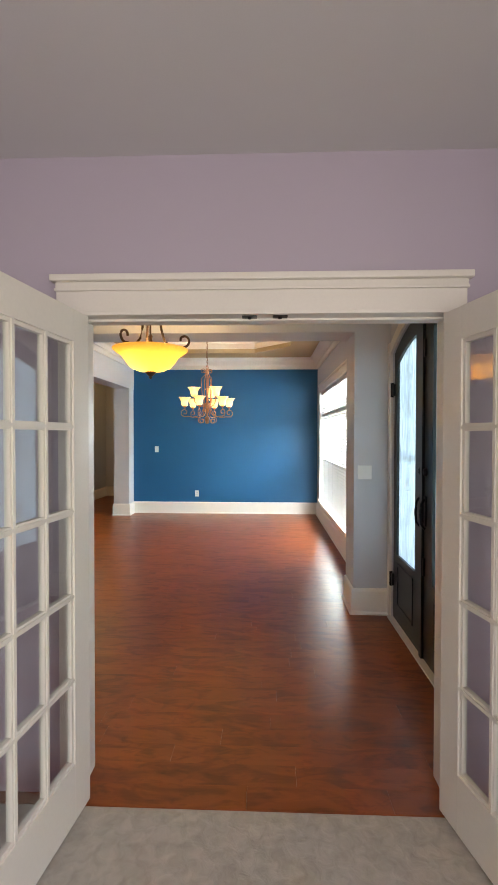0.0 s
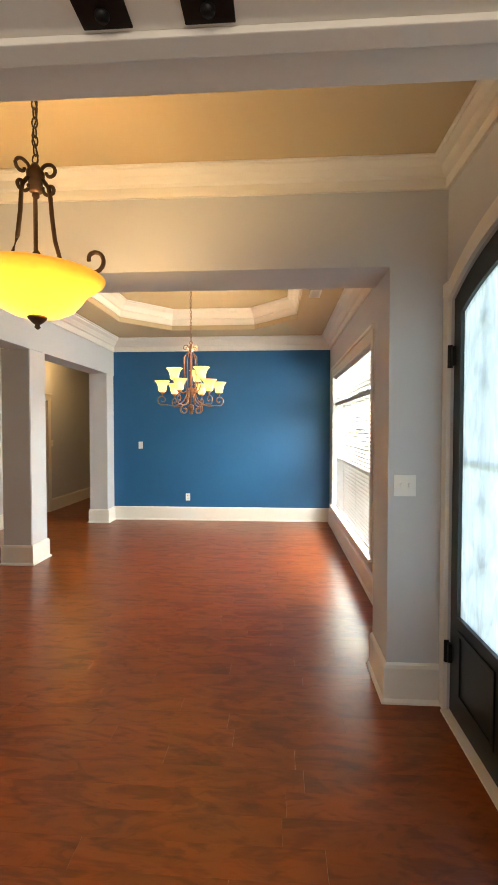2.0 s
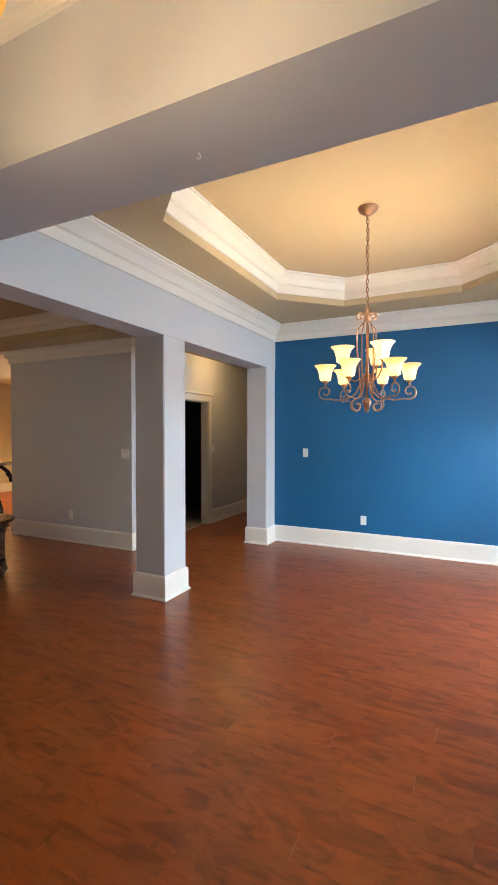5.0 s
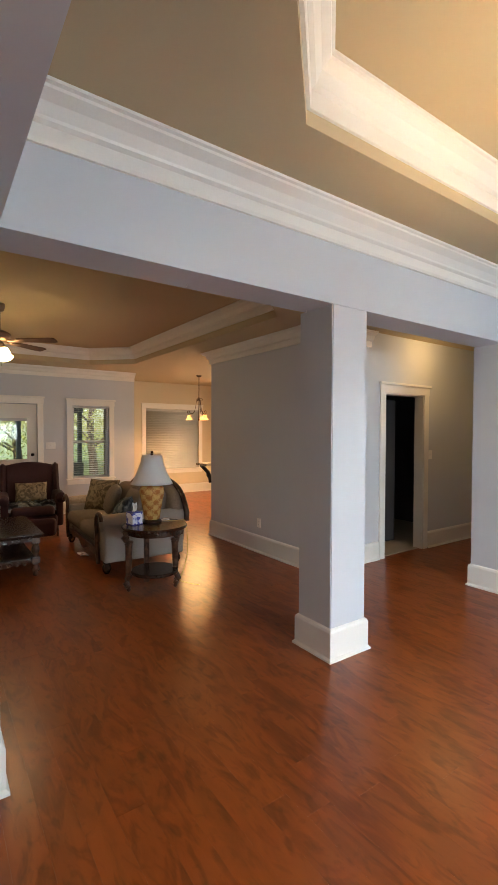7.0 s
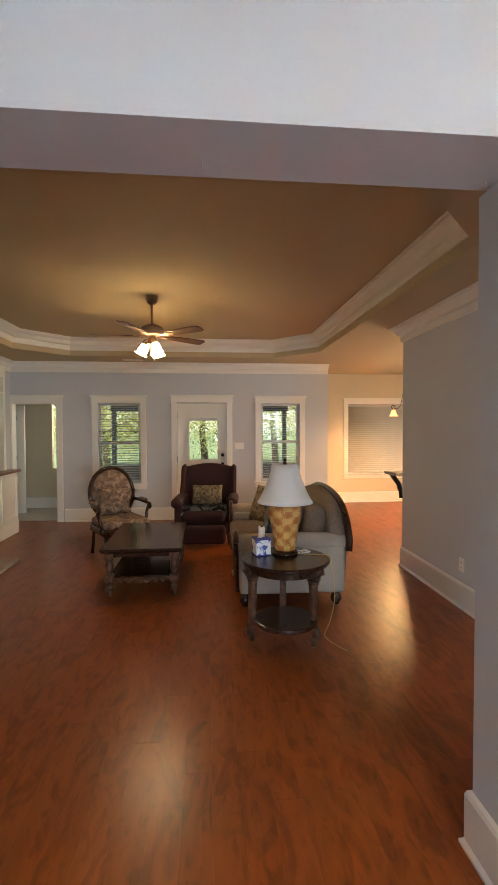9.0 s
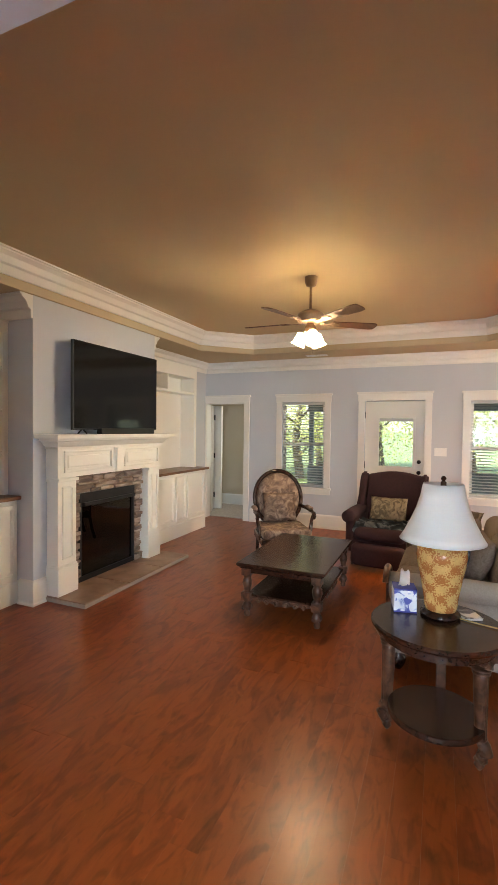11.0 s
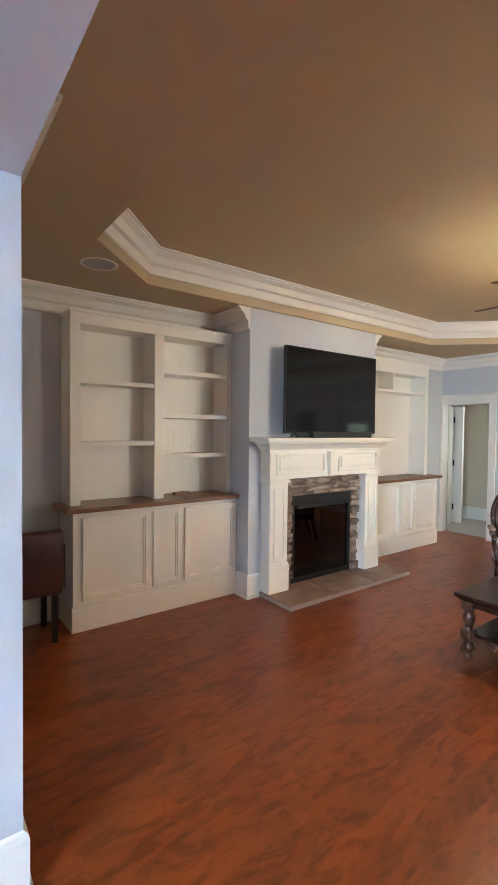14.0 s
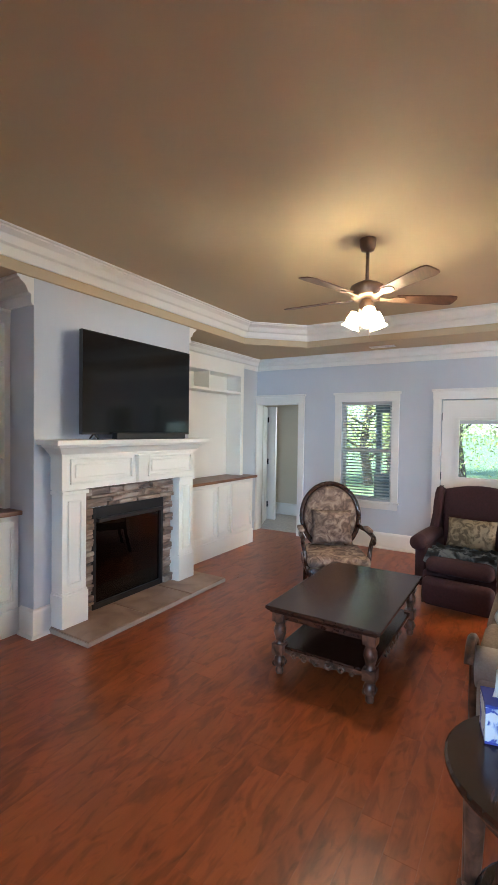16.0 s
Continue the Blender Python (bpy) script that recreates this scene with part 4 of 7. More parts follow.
def chain(name, parent, mat, z0, z1, wire=0.0032, link=0.042):
    bm = bmesh.new()
    n = max(2, int((z1 - z0) / (link * 0.78)))
    for i in range(n):
        zc = z0 + (i + 0.5) * (z1 - z0) / n
        pts = [(0.011 * math.cos(a), 0, zc + link * 0.5 * math.sin(a)) for a in [k * math.pi / 5 for k in range(11)]]
        if i % 2:
            pts = [(0, p[0], p[2]) for p in pts]
        tube(bm, pts, wire, 5)
    return part(name, bm, mat, parent, smooth=True)


def bell(bm, c, h, r_low, r_rim, up=True, segs=20, m=None):
    """A flared glass shade with a thin wall."""
    prof = [(r_low * 0.6, 0), (r_low, h * 0.06), (r_low * 1.12, h * 0.3), (r_low * 1.25, h * 0.55), (r_rim * 0.72, h * 0.78), (r_rim * 0.9, h * 0.92), (r_rim, h), (r_rim * 0.97, h * 1.0), (r_rim * 0.85, h * 0.91), (r_rim * 0.66, h * 0.77), (r_low * 1.1, h * 0.5), (r_low * 0.9, h * 0.12)]
    if not up:
        prof = [(r, -z) for r, z in prof]
    return lathe(bm, prof, c, segs, m)


# foyer pendant: amber bowl on three iron rods
pd = thing("pendant_lamp", "bronze pendant lamp with a glowing amber glass bowl", "pendant lamp", pose(-0.59, 2.78, 0))
bowl = [(0.03, 1.955), (0.09, 1.962), (0.135, 1.985), (0.165, 2.02), (0.188, 2.055), (0.222, 2.078), (0.248, 2.098), (0.253, 2.108), (0.246, 2.110), (0.215, 2.09), (0.18, 2.066), (0.155, 2.028), (0.125, 1.995), (0.085, 1.974), (0.03, 1.967)]
part("bowl", lathe(bmesh.new(), bowl, segs=48), M_AMBER, pd, "amber scavo glass bowl", True)
part("finial", lathe(bmesh.new(), [(0.004, 1.905), (0.012, 1.913), (0.008, 1.922), (0.022, 1.932), (0.034, 1.945), (0.038, 1.952), (0.03, 1.957)], segs=20), M_BRONZE, pd, smooth=True)
part("stem", lathe(bmesh.new(), [(0.006, 1.96), (0.006, 2.12), (0.012, 2.135), (0.016, 2.155), (0.009, 2.175), (0.015, 2.195), (0.006, 2.21), (0.006, 2.40), (0.014, 2.41), (0.014, 2.43)], segs=14), M_BRONZE, pd, smooth=True)
part("hub", lathe(bmesh.new(), [(0.012, 2.42), (0.026, 2.43), (0.026, 2.47), (0.032, 2.48), (0.034, 2.50), (0.02, 2.52), (0.01, 2.535)], segs=20), M_BRONZE, pd, smooth=True)
for a in (0, 120, 240):
    rod = [(0.03, 2.47), (0.052, 2.44), (0.058, 2.40), (0.063, 2.33), (0.074, 2.24), (0.095, 2.165), (0.135, 2.122), (0.19, 2.116)] + scroll(0.225, 2.165, 0.05, 0.018, -115, 190, 16)
    part("rod", tube(bmesh.new(), spun(rod, a), 0.0085, 7), M_BRONZE, pd, smooth=True)
    up = scroll(0.055, 2.50, 0.035, 0.012, 200, -170, 18)
    lowc = scroll(0.055, 2.435, 0.028, 0.010, 160, 480, 16)
    part("scroll", tube(bmesh.new(), spun(up, a), 0.007, 6), M_BRONZE, pd, smooth=True)
    part("scroll", tube(bmesh.new(), spun(lowc, a), 0.007, 6), M_BRONZE, pd, smooth=True)
chain("chain", pd, M_BRONZE, 2.53, 2.88)
part("cord", tube(bmesh.new(), [(0.010 * math.sin(i * 1.3), 0.010 * math.cos(i * 1.3), 2.53 + 0.35 * i / 10) for i in range(11)], 0.003, 5), M_BRONZE, pd)
part("canopy", lathe(bmesh.new(), [(0.012, CEILING_FOYER - 0.07), (0.03, CEILING_FOYER - 0.055), (0.062, CEILING_FOYER - 0.035), (0.068, CEILING_FOYER), (0.05, CEILING_FOYER)], segs=28), M_BRONZE, pd, smooth=True)
bulb("pendant_bulb", (-0.66, 2.74, 2.03), 8)
bulb("pendant_bulb", (-0.52, 2.82, 2.03), 8)

# dining chandelier: six arms below, three above
ch = thing("chandelier", "copper bronze two-tier chandelier with nine lit cream glass shades", "chandelier", pose(-0.65, 6.24, 0))
part("canopy", lathe(bmesh.new(), [(0.012, 3.225), (0.03, 3.235), (0.066, 3.26), (0.078, 3.285), (0.078, 3.292)], segs=28), M_COPPER, ch, smooth=True)
chain("chain", ch, M_COPPER, 2.50, 3.23)
part("cord", tube(bmesh.new(), [(0.011 * math.sin(i * 1.1), 0.011 * math.cos(i * 1.1), 2.50 + 0.73 * i / 16) for i in range(17)], 0.003, 5), M_COPPER, ch)
part("loop", tube(bmesh.new(), [(0.018 * math.cos(a), 0, 2.50 + 0.018 * math.sin(a)) for a in [k * math.pi / 6 for k in range(13)]], 0.004, 6), M_COPPER, ch, smooth=True)
part("collar", lathe(bmesh.new(), [(0.01, 2.395), (0.026, 2.40), (0.026, 2.45), (0.018, 2.465), (0.01, 2.48)], segs=18), M_COPPER, ch, smooth=True)
part("stem", lathe(bmesh.new(), [(0.006, 1.72), (0.006, 1.98), (0.012, 2.0), (0.016, 2.03), (0.009, 2.06), (0.006, 2.08), (0.006, 2.40)], segs=12), M_COPPER, ch, smooth=True)
part("lower_hub", lathe(bmesh.new(), [(0.012, 1.685), (0.02, 1.70), (0.014, 1.72), (0.022, 1.735), (0.034, 1.745), (0.036, 1.77), (0.03, 1.785), (0.012, 1.80)], segs=24), M_COPPER, ch, smooth=True)
for k in range(6):
    a = 60 * k + 18
    arm = [(0.03, 1.99), (0.055, 1.90), (0.085, 1.835), (0.14, 1.795), (0.21, 1.78), (0.28, 1.79)] + scroll(0.325, 1.845, 0.058, 0.014, -75, 330, 22)
    part("arm", tube(bmesh.new(), spun(arm, a), 0.0065, 7), M_COPPER, ch, smooth=True)
    c = spun([(0.325, 1.0)], a)[0]
    cup = bmesh.new()
    lathe(cup, [(0.005, 1.895), (0.010, 1.90), (0.008, 1.915), (0.024, 1.925), (0.028, 1.935), (0.016, 1.94)], (c[0], c[1], 0), 16)
    part("cup", cup, M_COPPER, ch, smooth=True)
    part("shade", bell(bmesh.new(), (c[0], c[1], 1.935), 0.125, 0.042, 0.088), M_SHADE, ch, "lit cream glass shade", True)
    low = scroll(0.06, 1.735, 0.055, 0.014, 60, -300, 20)
    part("scroll", tube(bmesh.new(), spun([(u + 0.03, v) for u, v in low], a + 30), 0.006, 6), M_COPPER, ch, smooth=True)
for k in range(3):
    a = 120 * k + 48
    bar = [(0.05, 1.80), (0.06, 1.95), (0.075, 2.10), (0.085, 2.20), (0.085, 2.345), (0.05, 2.375), (0.026, 2.40)]
    part("bar", tube(bmesh.new(), spun(bar, a), 0.0055, 6), M_COPPER, ch, smooth=True)
    part("bar", tube(bmesh.new(), spun([(0.04, 1.80), (0.05, 2.05), (0.052, 2.30), (0.024, 2.40)], a + 60), 0.0055, 6), M_COPPER, ch, smooth=True)
    part("scroll", tube(bmesh.new(), spun(scroll(0.065, 2.445, 0.042, 0.012, 190, -160, 18), a), 0.0055, 6), M_COPPER, ch, smooth=True)
    part("scroll", tube(bmesh.new(), spun(scroll(0.05, 2.43, 0.026, 0.010, 190, -160, 16), a + 60), 0.005, 6), M_COPPER, ch, smooth=True)
    a2 = 120 * k + 78
    arm = [(0.05, 1.95), (0.09, 1.93), (0.14, 1.95), (0.18, 2.0), (0.19, 2.06)]
    part("arm", tube(bmesh.new(), spun(arm, a2), 0.0065, 7), M_COPPER, ch, smooth=True)
    c = spun([(0.19, 1.0)], a2)[0]
    part("cup", lathe(bmesh.new(), [(0.008, 2.055), (0.010, 2.065), (0.024, 2.075), (0.028, 2.085), (0.016, 2.09)], (c[0], c[1], 0), 16), M_COPPER, ch, smooth=True)
    part("shade", bell(bmesh.new(), (c[0], c[1], 2.075), 0.132, 0.045, 0.094), M_SHADE, ch, "lit cream glass shade", True)
for k in range(6):
    c = spun([(0.325, 2.0)], 60 * k + 18)[0]
    bulb("chandelier_bulb", (-0.65 + c[0], 6.24 + c[1], 1.995), 4.4, (1.0, 0.76, 0.48), size=0.022)
for k in range(3):
    c = spun([(0.19, 2.0)], 120 * k + 78)[0]
    bulb("chandelier_bulb", (-0.65 + c[0], 6.24 + c[1], 2.15), 4.4, (1.0, 0.76, 0.48), size=0.022)

# living room fan with a light kit
FAN_YAW = 197
fn = thing("ceiling_fan", "bronze ceiling fan with five walnut blades and lit white shades", "ceiling fan", pose(-6.085, 4.375, 0))
part("canopy", lathe(bmesh.new(), [(0.02, 2.90), (0.045, 2.91), (0.056, 2.94), (0.06, 2.985), (0.06, 2.992)], segs=28), M_FANBRONZE, fn, smooth=True)
part("downrod", lathe(bmesh.new(), [(0.013, 2.67), (0.013, 2.91)], segs=14), M_FANBRONZE, fn, smooth=True)
part("motor", lathe(bmesh.new(), [(0.03, 2.565), (0.095, 2.57), (0.118, 2.585), (0.124, 2.632), (0.116, 2.655), (0.085, 2.672), (0.03, 2.695)], segs=36), M_FANBRONZE, fn, smooth=True)
part("switch_cup", lathe(bmesh.new(), [(0.03, 2.46), (0.05, 2.47), (0.058, 2.495), (0.05, 2.535), (0.03, 2.565)], segs=24), M_FANBRONZE, fn, smooth=True)
for k in range(5):
    a = FAN_YAW + 72 * k
    m = pose(0, 0, 2.575, 0, 0, a) @ pose(0, 0, 0, -12, 0, 0)
    bm = bmesh.new()
    ring = [(0.21, -0.045), (0.60, -0.065), (0.645, -0.055), (0.655, -0.03), (0.655, 0.03), (0.645, 0.055), (0.60, 0.065), (0.21, 0.045)]
    poly_prism(bm, ring, -0.004, 0.004)
    bmesh.ops.transform(bm, matrix=m, verts=bm.verts)
    blade = part("blade", bm, M_BLADE, fn)
    bm = bmesh.new()
    poly_prism(bm, [(0.10, -0.02), (0.17, -0.018), (0.22, -0.04), (0.27, -0.03), (0.29, 0.0), (0.27, 0.03), (0.22, 0.04), (0.17, 0.018), (0.10, 0.02)], -0.011, -0.0045)
    bmesh.ops.transform(bm, matrix=m, verts=bm.verts)
    part("blade_iron", bm, M_FANBRONZE, blade)
for k in range(3):
    a = 120 * k + 30
    c = spun([(0.07, 2.475)], a)[0]
    tilt = pose(0, 0, 0, 0, 0, a) @ pose(0, 0, 0, 0, -26, 0)
    part("shade", bell(bmesh.new(), c, 0.115, 0.042, 0.068, False, 20, tilt), M_FANGLASS, fn, "brightly lit white glass shade", True)
for dx, z in ((0.012, 2.34), (-0.02, 2.29)):
    part("pull_chain", tube(bmesh.new(), [(dx, 0.02, 2.465), (dx, 0.02, z)], 0.0015, 5), M_FANBRONZE, fn)
for k in range(3):
    c = spun([(0.125, 2.40)], 120 * k + 30)[0]
    bulb("fan_bulb", (-6.085 + c[0], 4.375 + c[1], 2.385), 2.2, (1.0, 0.76, 0.48), 0.022)

# breakfast nook pendant
nk = thing("nook_chandelier", "bronze three-light chandelier with lit cream shades", "chandelier", pose(-8.78, 8.41, 0))
part("canopy", lathe(bmesh.new(), [(0.012, 2.70), (0.05, 2.72), (0.062, 2.742)], segs=20), M_BRONZE, nk, smooth=True)
chain("chain", nk, M_BRONZE, 2.28, 2.71)
part("stem", lathe(bmesh.new(), [(0.008, 1.78), (0.02, 1.80), (0.01, 1.83), (0.008, 2.2), (0.02, 2.25), (0.008, 2.29)], segs=12), M_BRONZE, nk, smooth=True)
for k in range(3):
    a = 120 * k + 10
    part("arm", tube(bmesh.new(), spun([(0.01, 2.24), (0.05, 2.20), (0.07, 2.08), (0.09, 1.98), (0.13, 1.93), (0.18, 1.93), (0.205, 1.90)] + scroll(0.21, 1.96, 0.04, 0.012, -60, 240, 12), a), 0.007, 6), M_BRONZE, nk, smooth=True)
    part("scroll", tube(bmesh.new(), spun(scroll(0.05, 2.22, 0.04, 0.012, 200, -150, 14), a + 60), 0.006, 6), M_BRONZE, nk, smooth=True)
    c = spun([(0.205, 1.90)], a)[0]
    part("shade", bell(bmesh.new(), c, 0.11, 0.035, 0.085, False), M_SHADE, nk, "lit cream glass shade", True)
for k in range(3):
    c = spun([(0.205, 1.8)], 120 * k + 10)[0]
    bulb("nook_bulb", (-8.78 + c[0], 8.41 + c[1], 1.81), 26, (1.0, 0.55, 0.22), 0.022)

# hall downlight
M_LED = glow_material("lit_lens", (0.9, 0.8, 0.6), (1.0, 0.8, 0.5), 8.0)
hl = thing("downlight", "small round lit recessed ceiling light in the hall", "downlight", pose(-3.3, 8.95, 2.74))
part("ring", lathe(bmesh.new(), [(0.085, -0.002), (0.085, -0.008), (0.066, -0.012), (0.062, -0.004)], segs=28), M_PLATE, hl, smooth=True)
part("lens", lathe(bmesh.new(), [(0.06, -0.006), (0.05, -0.009), (0.01, -0.010)], segs=24), M_LED, hl, smooth=True)
bulb("hall_bulb", (-3.3, 8.95, 2.66), 5, (1.0, 0.66, 0.30), 0.04)

# ---- built-in bookcases ----
M_OAKTOP = pattern_material("stained_oak_top", (0.13, 0.05, 0.018), (0.26, 0.115, 0.045), 5, 0.35, (1.2, 14, 14), 0.06, (0.3, 0.7))
M_CREAM = material("cream_white_cabinet_paint", (0.86, 0.83, 0.75), 0.4, vary=0.025, grain=80, bump=0.02)


def cabinet_door(t, x0, x1, z0, z1, yf):
    """A framed door with a stepped moulding round a recessed panel; yf: the face it lies on."""
    d = part("door", box(bmesh.new(), x0 + 0.045, x1 - 0.045, yf + 0.0005, yf + 0.004, z0 + 0.045, z1 - 0.045), M_CREAM, t)

    def ring(bm, o, w, ya, yb):
        a, b, c, e = x0 + o, x1 - o, z0 + o, z1 - o
        for q in ((a, a + w, c, e), (b - w, b, c, e), (a + w, b - w, c, c + w), (a + w, b - w, e - w, e)):
            box(bm, q[0], q[1], ya, yb, q[2], q[3], 0.002)

    bm = bmesh.new()
    ring(bm, 0.0, 0.034, yf + 0.0008, yf + 0.024)
    part("door_frame", bm, M_CREAM, d)
    bm = bmesh.new()
    ring(bm, 0.0345, 0.014, yf + 0.0008, yf + 0.015)
    part("panel_moulding", bm, M_CREAM, d)


def base_cabinet(x0, x1, doors, label):
    t = thing("base_cabinet", label, "cabinet", group="built-in cabinets")
    part("body", box(bmesh.new(), x0, x1, 1.661, 2.03, 0.20, 0.93), M_CREAM, t)
    part("plinth", box(bmesh.new(), x0 - 0.001, x1 + 0.014, 1.661, 2.047, 0, 0.20, 0.004), M_CREAM, t)
    for a, b in doors:
        cabinet_door(t, a, b, 0.235, 0.885, 2.03)
    return t


base_cabinet(-4.894, -3.362, ((-4.872, -4.325), (-4.285, -4.02), (-3.98, -3.43)), "cream painted built-in base cabinet with three panelled doors")
base_cabinet(-8.42, -6.721, ((-8.38, -7.86), (-7.82, -7.55), (-7.51, -6.77)), "cream painted built-in base cabinet by the doorway")
for x0, x1 in ((-4.894, -3.30), (-8.46, -6.721)):
    w = thing("cabinet_worktop", "stained oak worktop on the built-in cabinet", "worktop", group="worktops")
    part("slab", box(bmesh.new(), x0, x1, 1.662, 2.088, 0.931, 0.966, 0.008), M_OAKTOP, w)

bk = thing("bookcase", "cream painted empty built-in bookcase with beadboard back", "bookcase")
Z0, Z1, YB, YF = 0.967, 2.50, 1.662, 1.92
part("back_panel", box(bmesh.new(), -4.845, -3.45, YB, YB + 0.0105, Z0, 2.41), M_CREAM, bk)
x = -4.845
while x < -3.452:
    part("beadboard", box(bmesh.new(), x + 0.0015, min(x + 0.048, -3.451), YB + 0.0107, YB + 0.0115, Z0, 2.41), M_CREAM, bk)
    x += 0.05
for a, b in ((-3.45, -3.37), (-4.175, -4.085), (-4.894, -4.845)):
    part("upright", box(bmesh.new(), a, b, YB, YF + 0.003, Z0, 2.41, 0.003), M_CREAM, bk)
part("top_rail", box(bmesh.new(), -4.894, -3.37, YB, YF + 0.006, 2.41, Z1, 0.003), M_CREAM, bk)
part("top_cap", box(bmesh.new(), -4.894, -3.36, YB, YF + 0.016, Z1, Z1 + 0.018, 0.004), M_CREAM, bk)
for z in (1.462, 1.965):
    part("shelf", box(bmesh.new(), -4.085, -3.45, YB + 0.012, YF - 0.006, z - 0.022, z + 0.016, 0.003), M_CREAM, bk)
for z in (1.345, 1.705, 2.10):
    part("shelf", box(bmesh.new(), -4.845, -4.175, YB + 0.012, YF - 0.006, z - 0.022, z + 0.016, 0.003), M_CREAM, bk)
bk = thing("bookcase", "cream painted built-in with an open niche and two top cubbies", "bookcase")
part("back_panel", box(bmesh.new(), -8.25, -6.78, YB, YB + 0.01, Z0, 2.36), M_CREAM, bk)
for a, b in ((-8.32, -8.25), (-6.78, -6.721)):
    part("upright", box(bmesh.new(), a, b, YB, YF + 0.003, Z0, 2.36, 0.003), M_CREAM, bk)
part("top_rail", box(bmesh.new(), -8.32, -6.721, YB, YF + 0.006, 2.36, 2.54, 0.003), M_CREAM, bk)
part("shelf", box(bmesh.new(), -8.25, -6.78, YB + 0.01, YF - 0.006, 2.11, 2.142, 0.003), M_CREAM, bk)
part("divider", box(bmesh.new(), -7.53, -7.50, YB + 0.01, YF - 0.006, 2.142, 2.36, 0.002), M_CREAM, bk)
block = thing("wood_block", "small brown wooden block on the worktop", "block", pose(-4.42, 1.80, 0.966))
part("body", box(bmesh.new(), -0.08, 0.08, -0.03, 0.03, 0, 0.028, 0.004), M_OAKTOP, block)
trim("baseboard_breast", BASE, [(-4.895, 2.062), (-4.895, 2.225), (-5.03, 2.225)][::-1], TALL)
trim("baseboard_living_south", BASE, [(-3.34, 1.66), (-2.68, 1.66)], TALL)

# ---- fireplace ----
M_FIREBOX = material("black_firebox_metal", (0.008, 0.008, 0.009), 0.45, 0.3, vary=0.3)
M_LOG = pattern_material("charred_log", (0.012, 0.01, 0.008), (0.09, 0.06, 0.04), 7, 0.9, (1, 4, 4), 0.5)
M_STONE = pattern_material("ledge_stone", (0.085, 0.07, 0.062), (0.44, 0.37, 0.31), 4, 0.85, (1, 1, 3), 0.6, (0.30, 0.66), (0.235, 0.165, 0.125))
M_HEARTH = pattern_material("brown_slate", (0.19, 0.11, 0.072), (0.35, 0.23, 0.16), 4, 0.45, (1, 1, 1), 0.25, (0.3, 0.7))
M_MORTAR = material("pale_mortar", (0.36, 0.29, 0.24), 0.85, vary=0.08, grain=60)

mt = thing("fireplace_mantel", "cream white panelled wooden fireplace mantel", "mantel")
Y0 = 2.2255
part("shelf", box(bmesh.new(), -6.79, -4.905, Y0, 2.50, 1.475, 1.515, 0.006), M_CREAM, mt)
bm = sweep(bmesh.new(), [(0, 1.38), (0.008, 1.38), (0.012, 1.40), (0.03, 1.415), (0.06, 1.45), (0.075, 1.457), (0.08, 1.475), (0, 1.475)], [(-6.645, Y0 + 0.001), (-6.645, 2.37), (-5.035, 2.37), (-5.035, Y0 + 0.001)])
part("bed_moulding", bm, M_CREAM, mt)
part("frieze", box(bmesh.new(), -6.645, -5.035, Y0, 2.37, 1.12, 1.474), M_CREAM, mt)
for a, b in ((-5.75, -5.10), (-6.58, -5.95)):
    bm = bmesh.new()
    for xa, xb, za, zb in ((a, b, 1.165, 1.185), (a, b, 1.345, 1.365), (a, a + 0.02, 1.185, 1.345), (b - 0.02, b, 1.185, 1.345)):
        box(bm, xa, xb, 2.3705, 2.391, za, zb, 0.006)
    part("panel_moulding", bm, M_CREAM, mt)
    part("raised_panel", box(bmesh.new(), a + 0.045, b - 0.045, 2.3705, 2.383, 1.21, 1.32, 0.009), M_CREAM, mt)
key = bmesh.new()
v = [key.verts.new(p) for p in ((-5.80, 2.371, 1.13), (-5.90, 2.371, 1.13), (-5.92, 2.371, 1.375), (-5.78, 2.371, 1.375), (-5.81, 2.395, 1.13), (-5.89, 2.395, 1.13), (-5.92, 2.425, 1.375), (-5.78, 2.425, 1.375))]
for f in ((0, 1, 2, 3), (7, 6, 5, 4), (0, 4, 5, 1), (1, 5, 6, 2), (2, 6, 7, 3), (3, 7, 4, 0)):
    key.faces.new([v[i] for i in f])
part("keystone", key, M_CREAM, mt)
for a, b in ((-5.265, -5.045), (-6.635, -6.415)):
    lg = part("leg", box(bmesh.new(), a, b, Y0, 2.36, 0.045, 1.12, 0.003), M_CREAM, mt)
    bm = box(bmesh.new(), a - 0.012, b + 0.012, Y0, 2.376, 0.046, 0.30, 0.004)
    box(bm, a - 0.006, b + 0.006, Y0, 2.370, 0.30, 0.318, 0.003)
    part("plinth", bm, M_CREAM, lg)
    part("capital", box(bmesh.new(), a - 0.014, b + 0.014, Y0, 2.382, 1.083, 1.115, 0.006), M_CREAM, lg)
    bm = bmesh.new()
    for xa, xb, za, zb in ((a + 0.045, b - 0.045, 0.37, 0.385), (a + 0.045, b - 0.045, 1.02, 1.035), (a + 0.045, a + 0.06, 0.385, 1.02), (b - 0.06, b - 0.045, 0.385, 1.02)):
        box(bm, xa, xb, 2.3605, 2.376, za, zb, 0.005)
    part("panel_moulding", bm, M_CREAM, lg)

fi = thing("fireplace_insert", "black metal gas fireplace insert with glass and logs", "fireplace")
bm = bmesh.new()
for a, b, c, d, e, f in ((-6.28, -5.42, 1.80, 1.82, 0.09, 0.92), (-6.28, -6.26, 1.82, 2.20, 0.09, 0.92), (-5.44, -5.42, 1.82, 2.20, 0.09, 0.92), (-6.26, -5.44, 1.82, 2.20, 0.09, 0.11), (-6.26, -5.44, 1.82, 2.20, 0.90, 0.92)):
    box(bm, a, b, c, d, e, f)
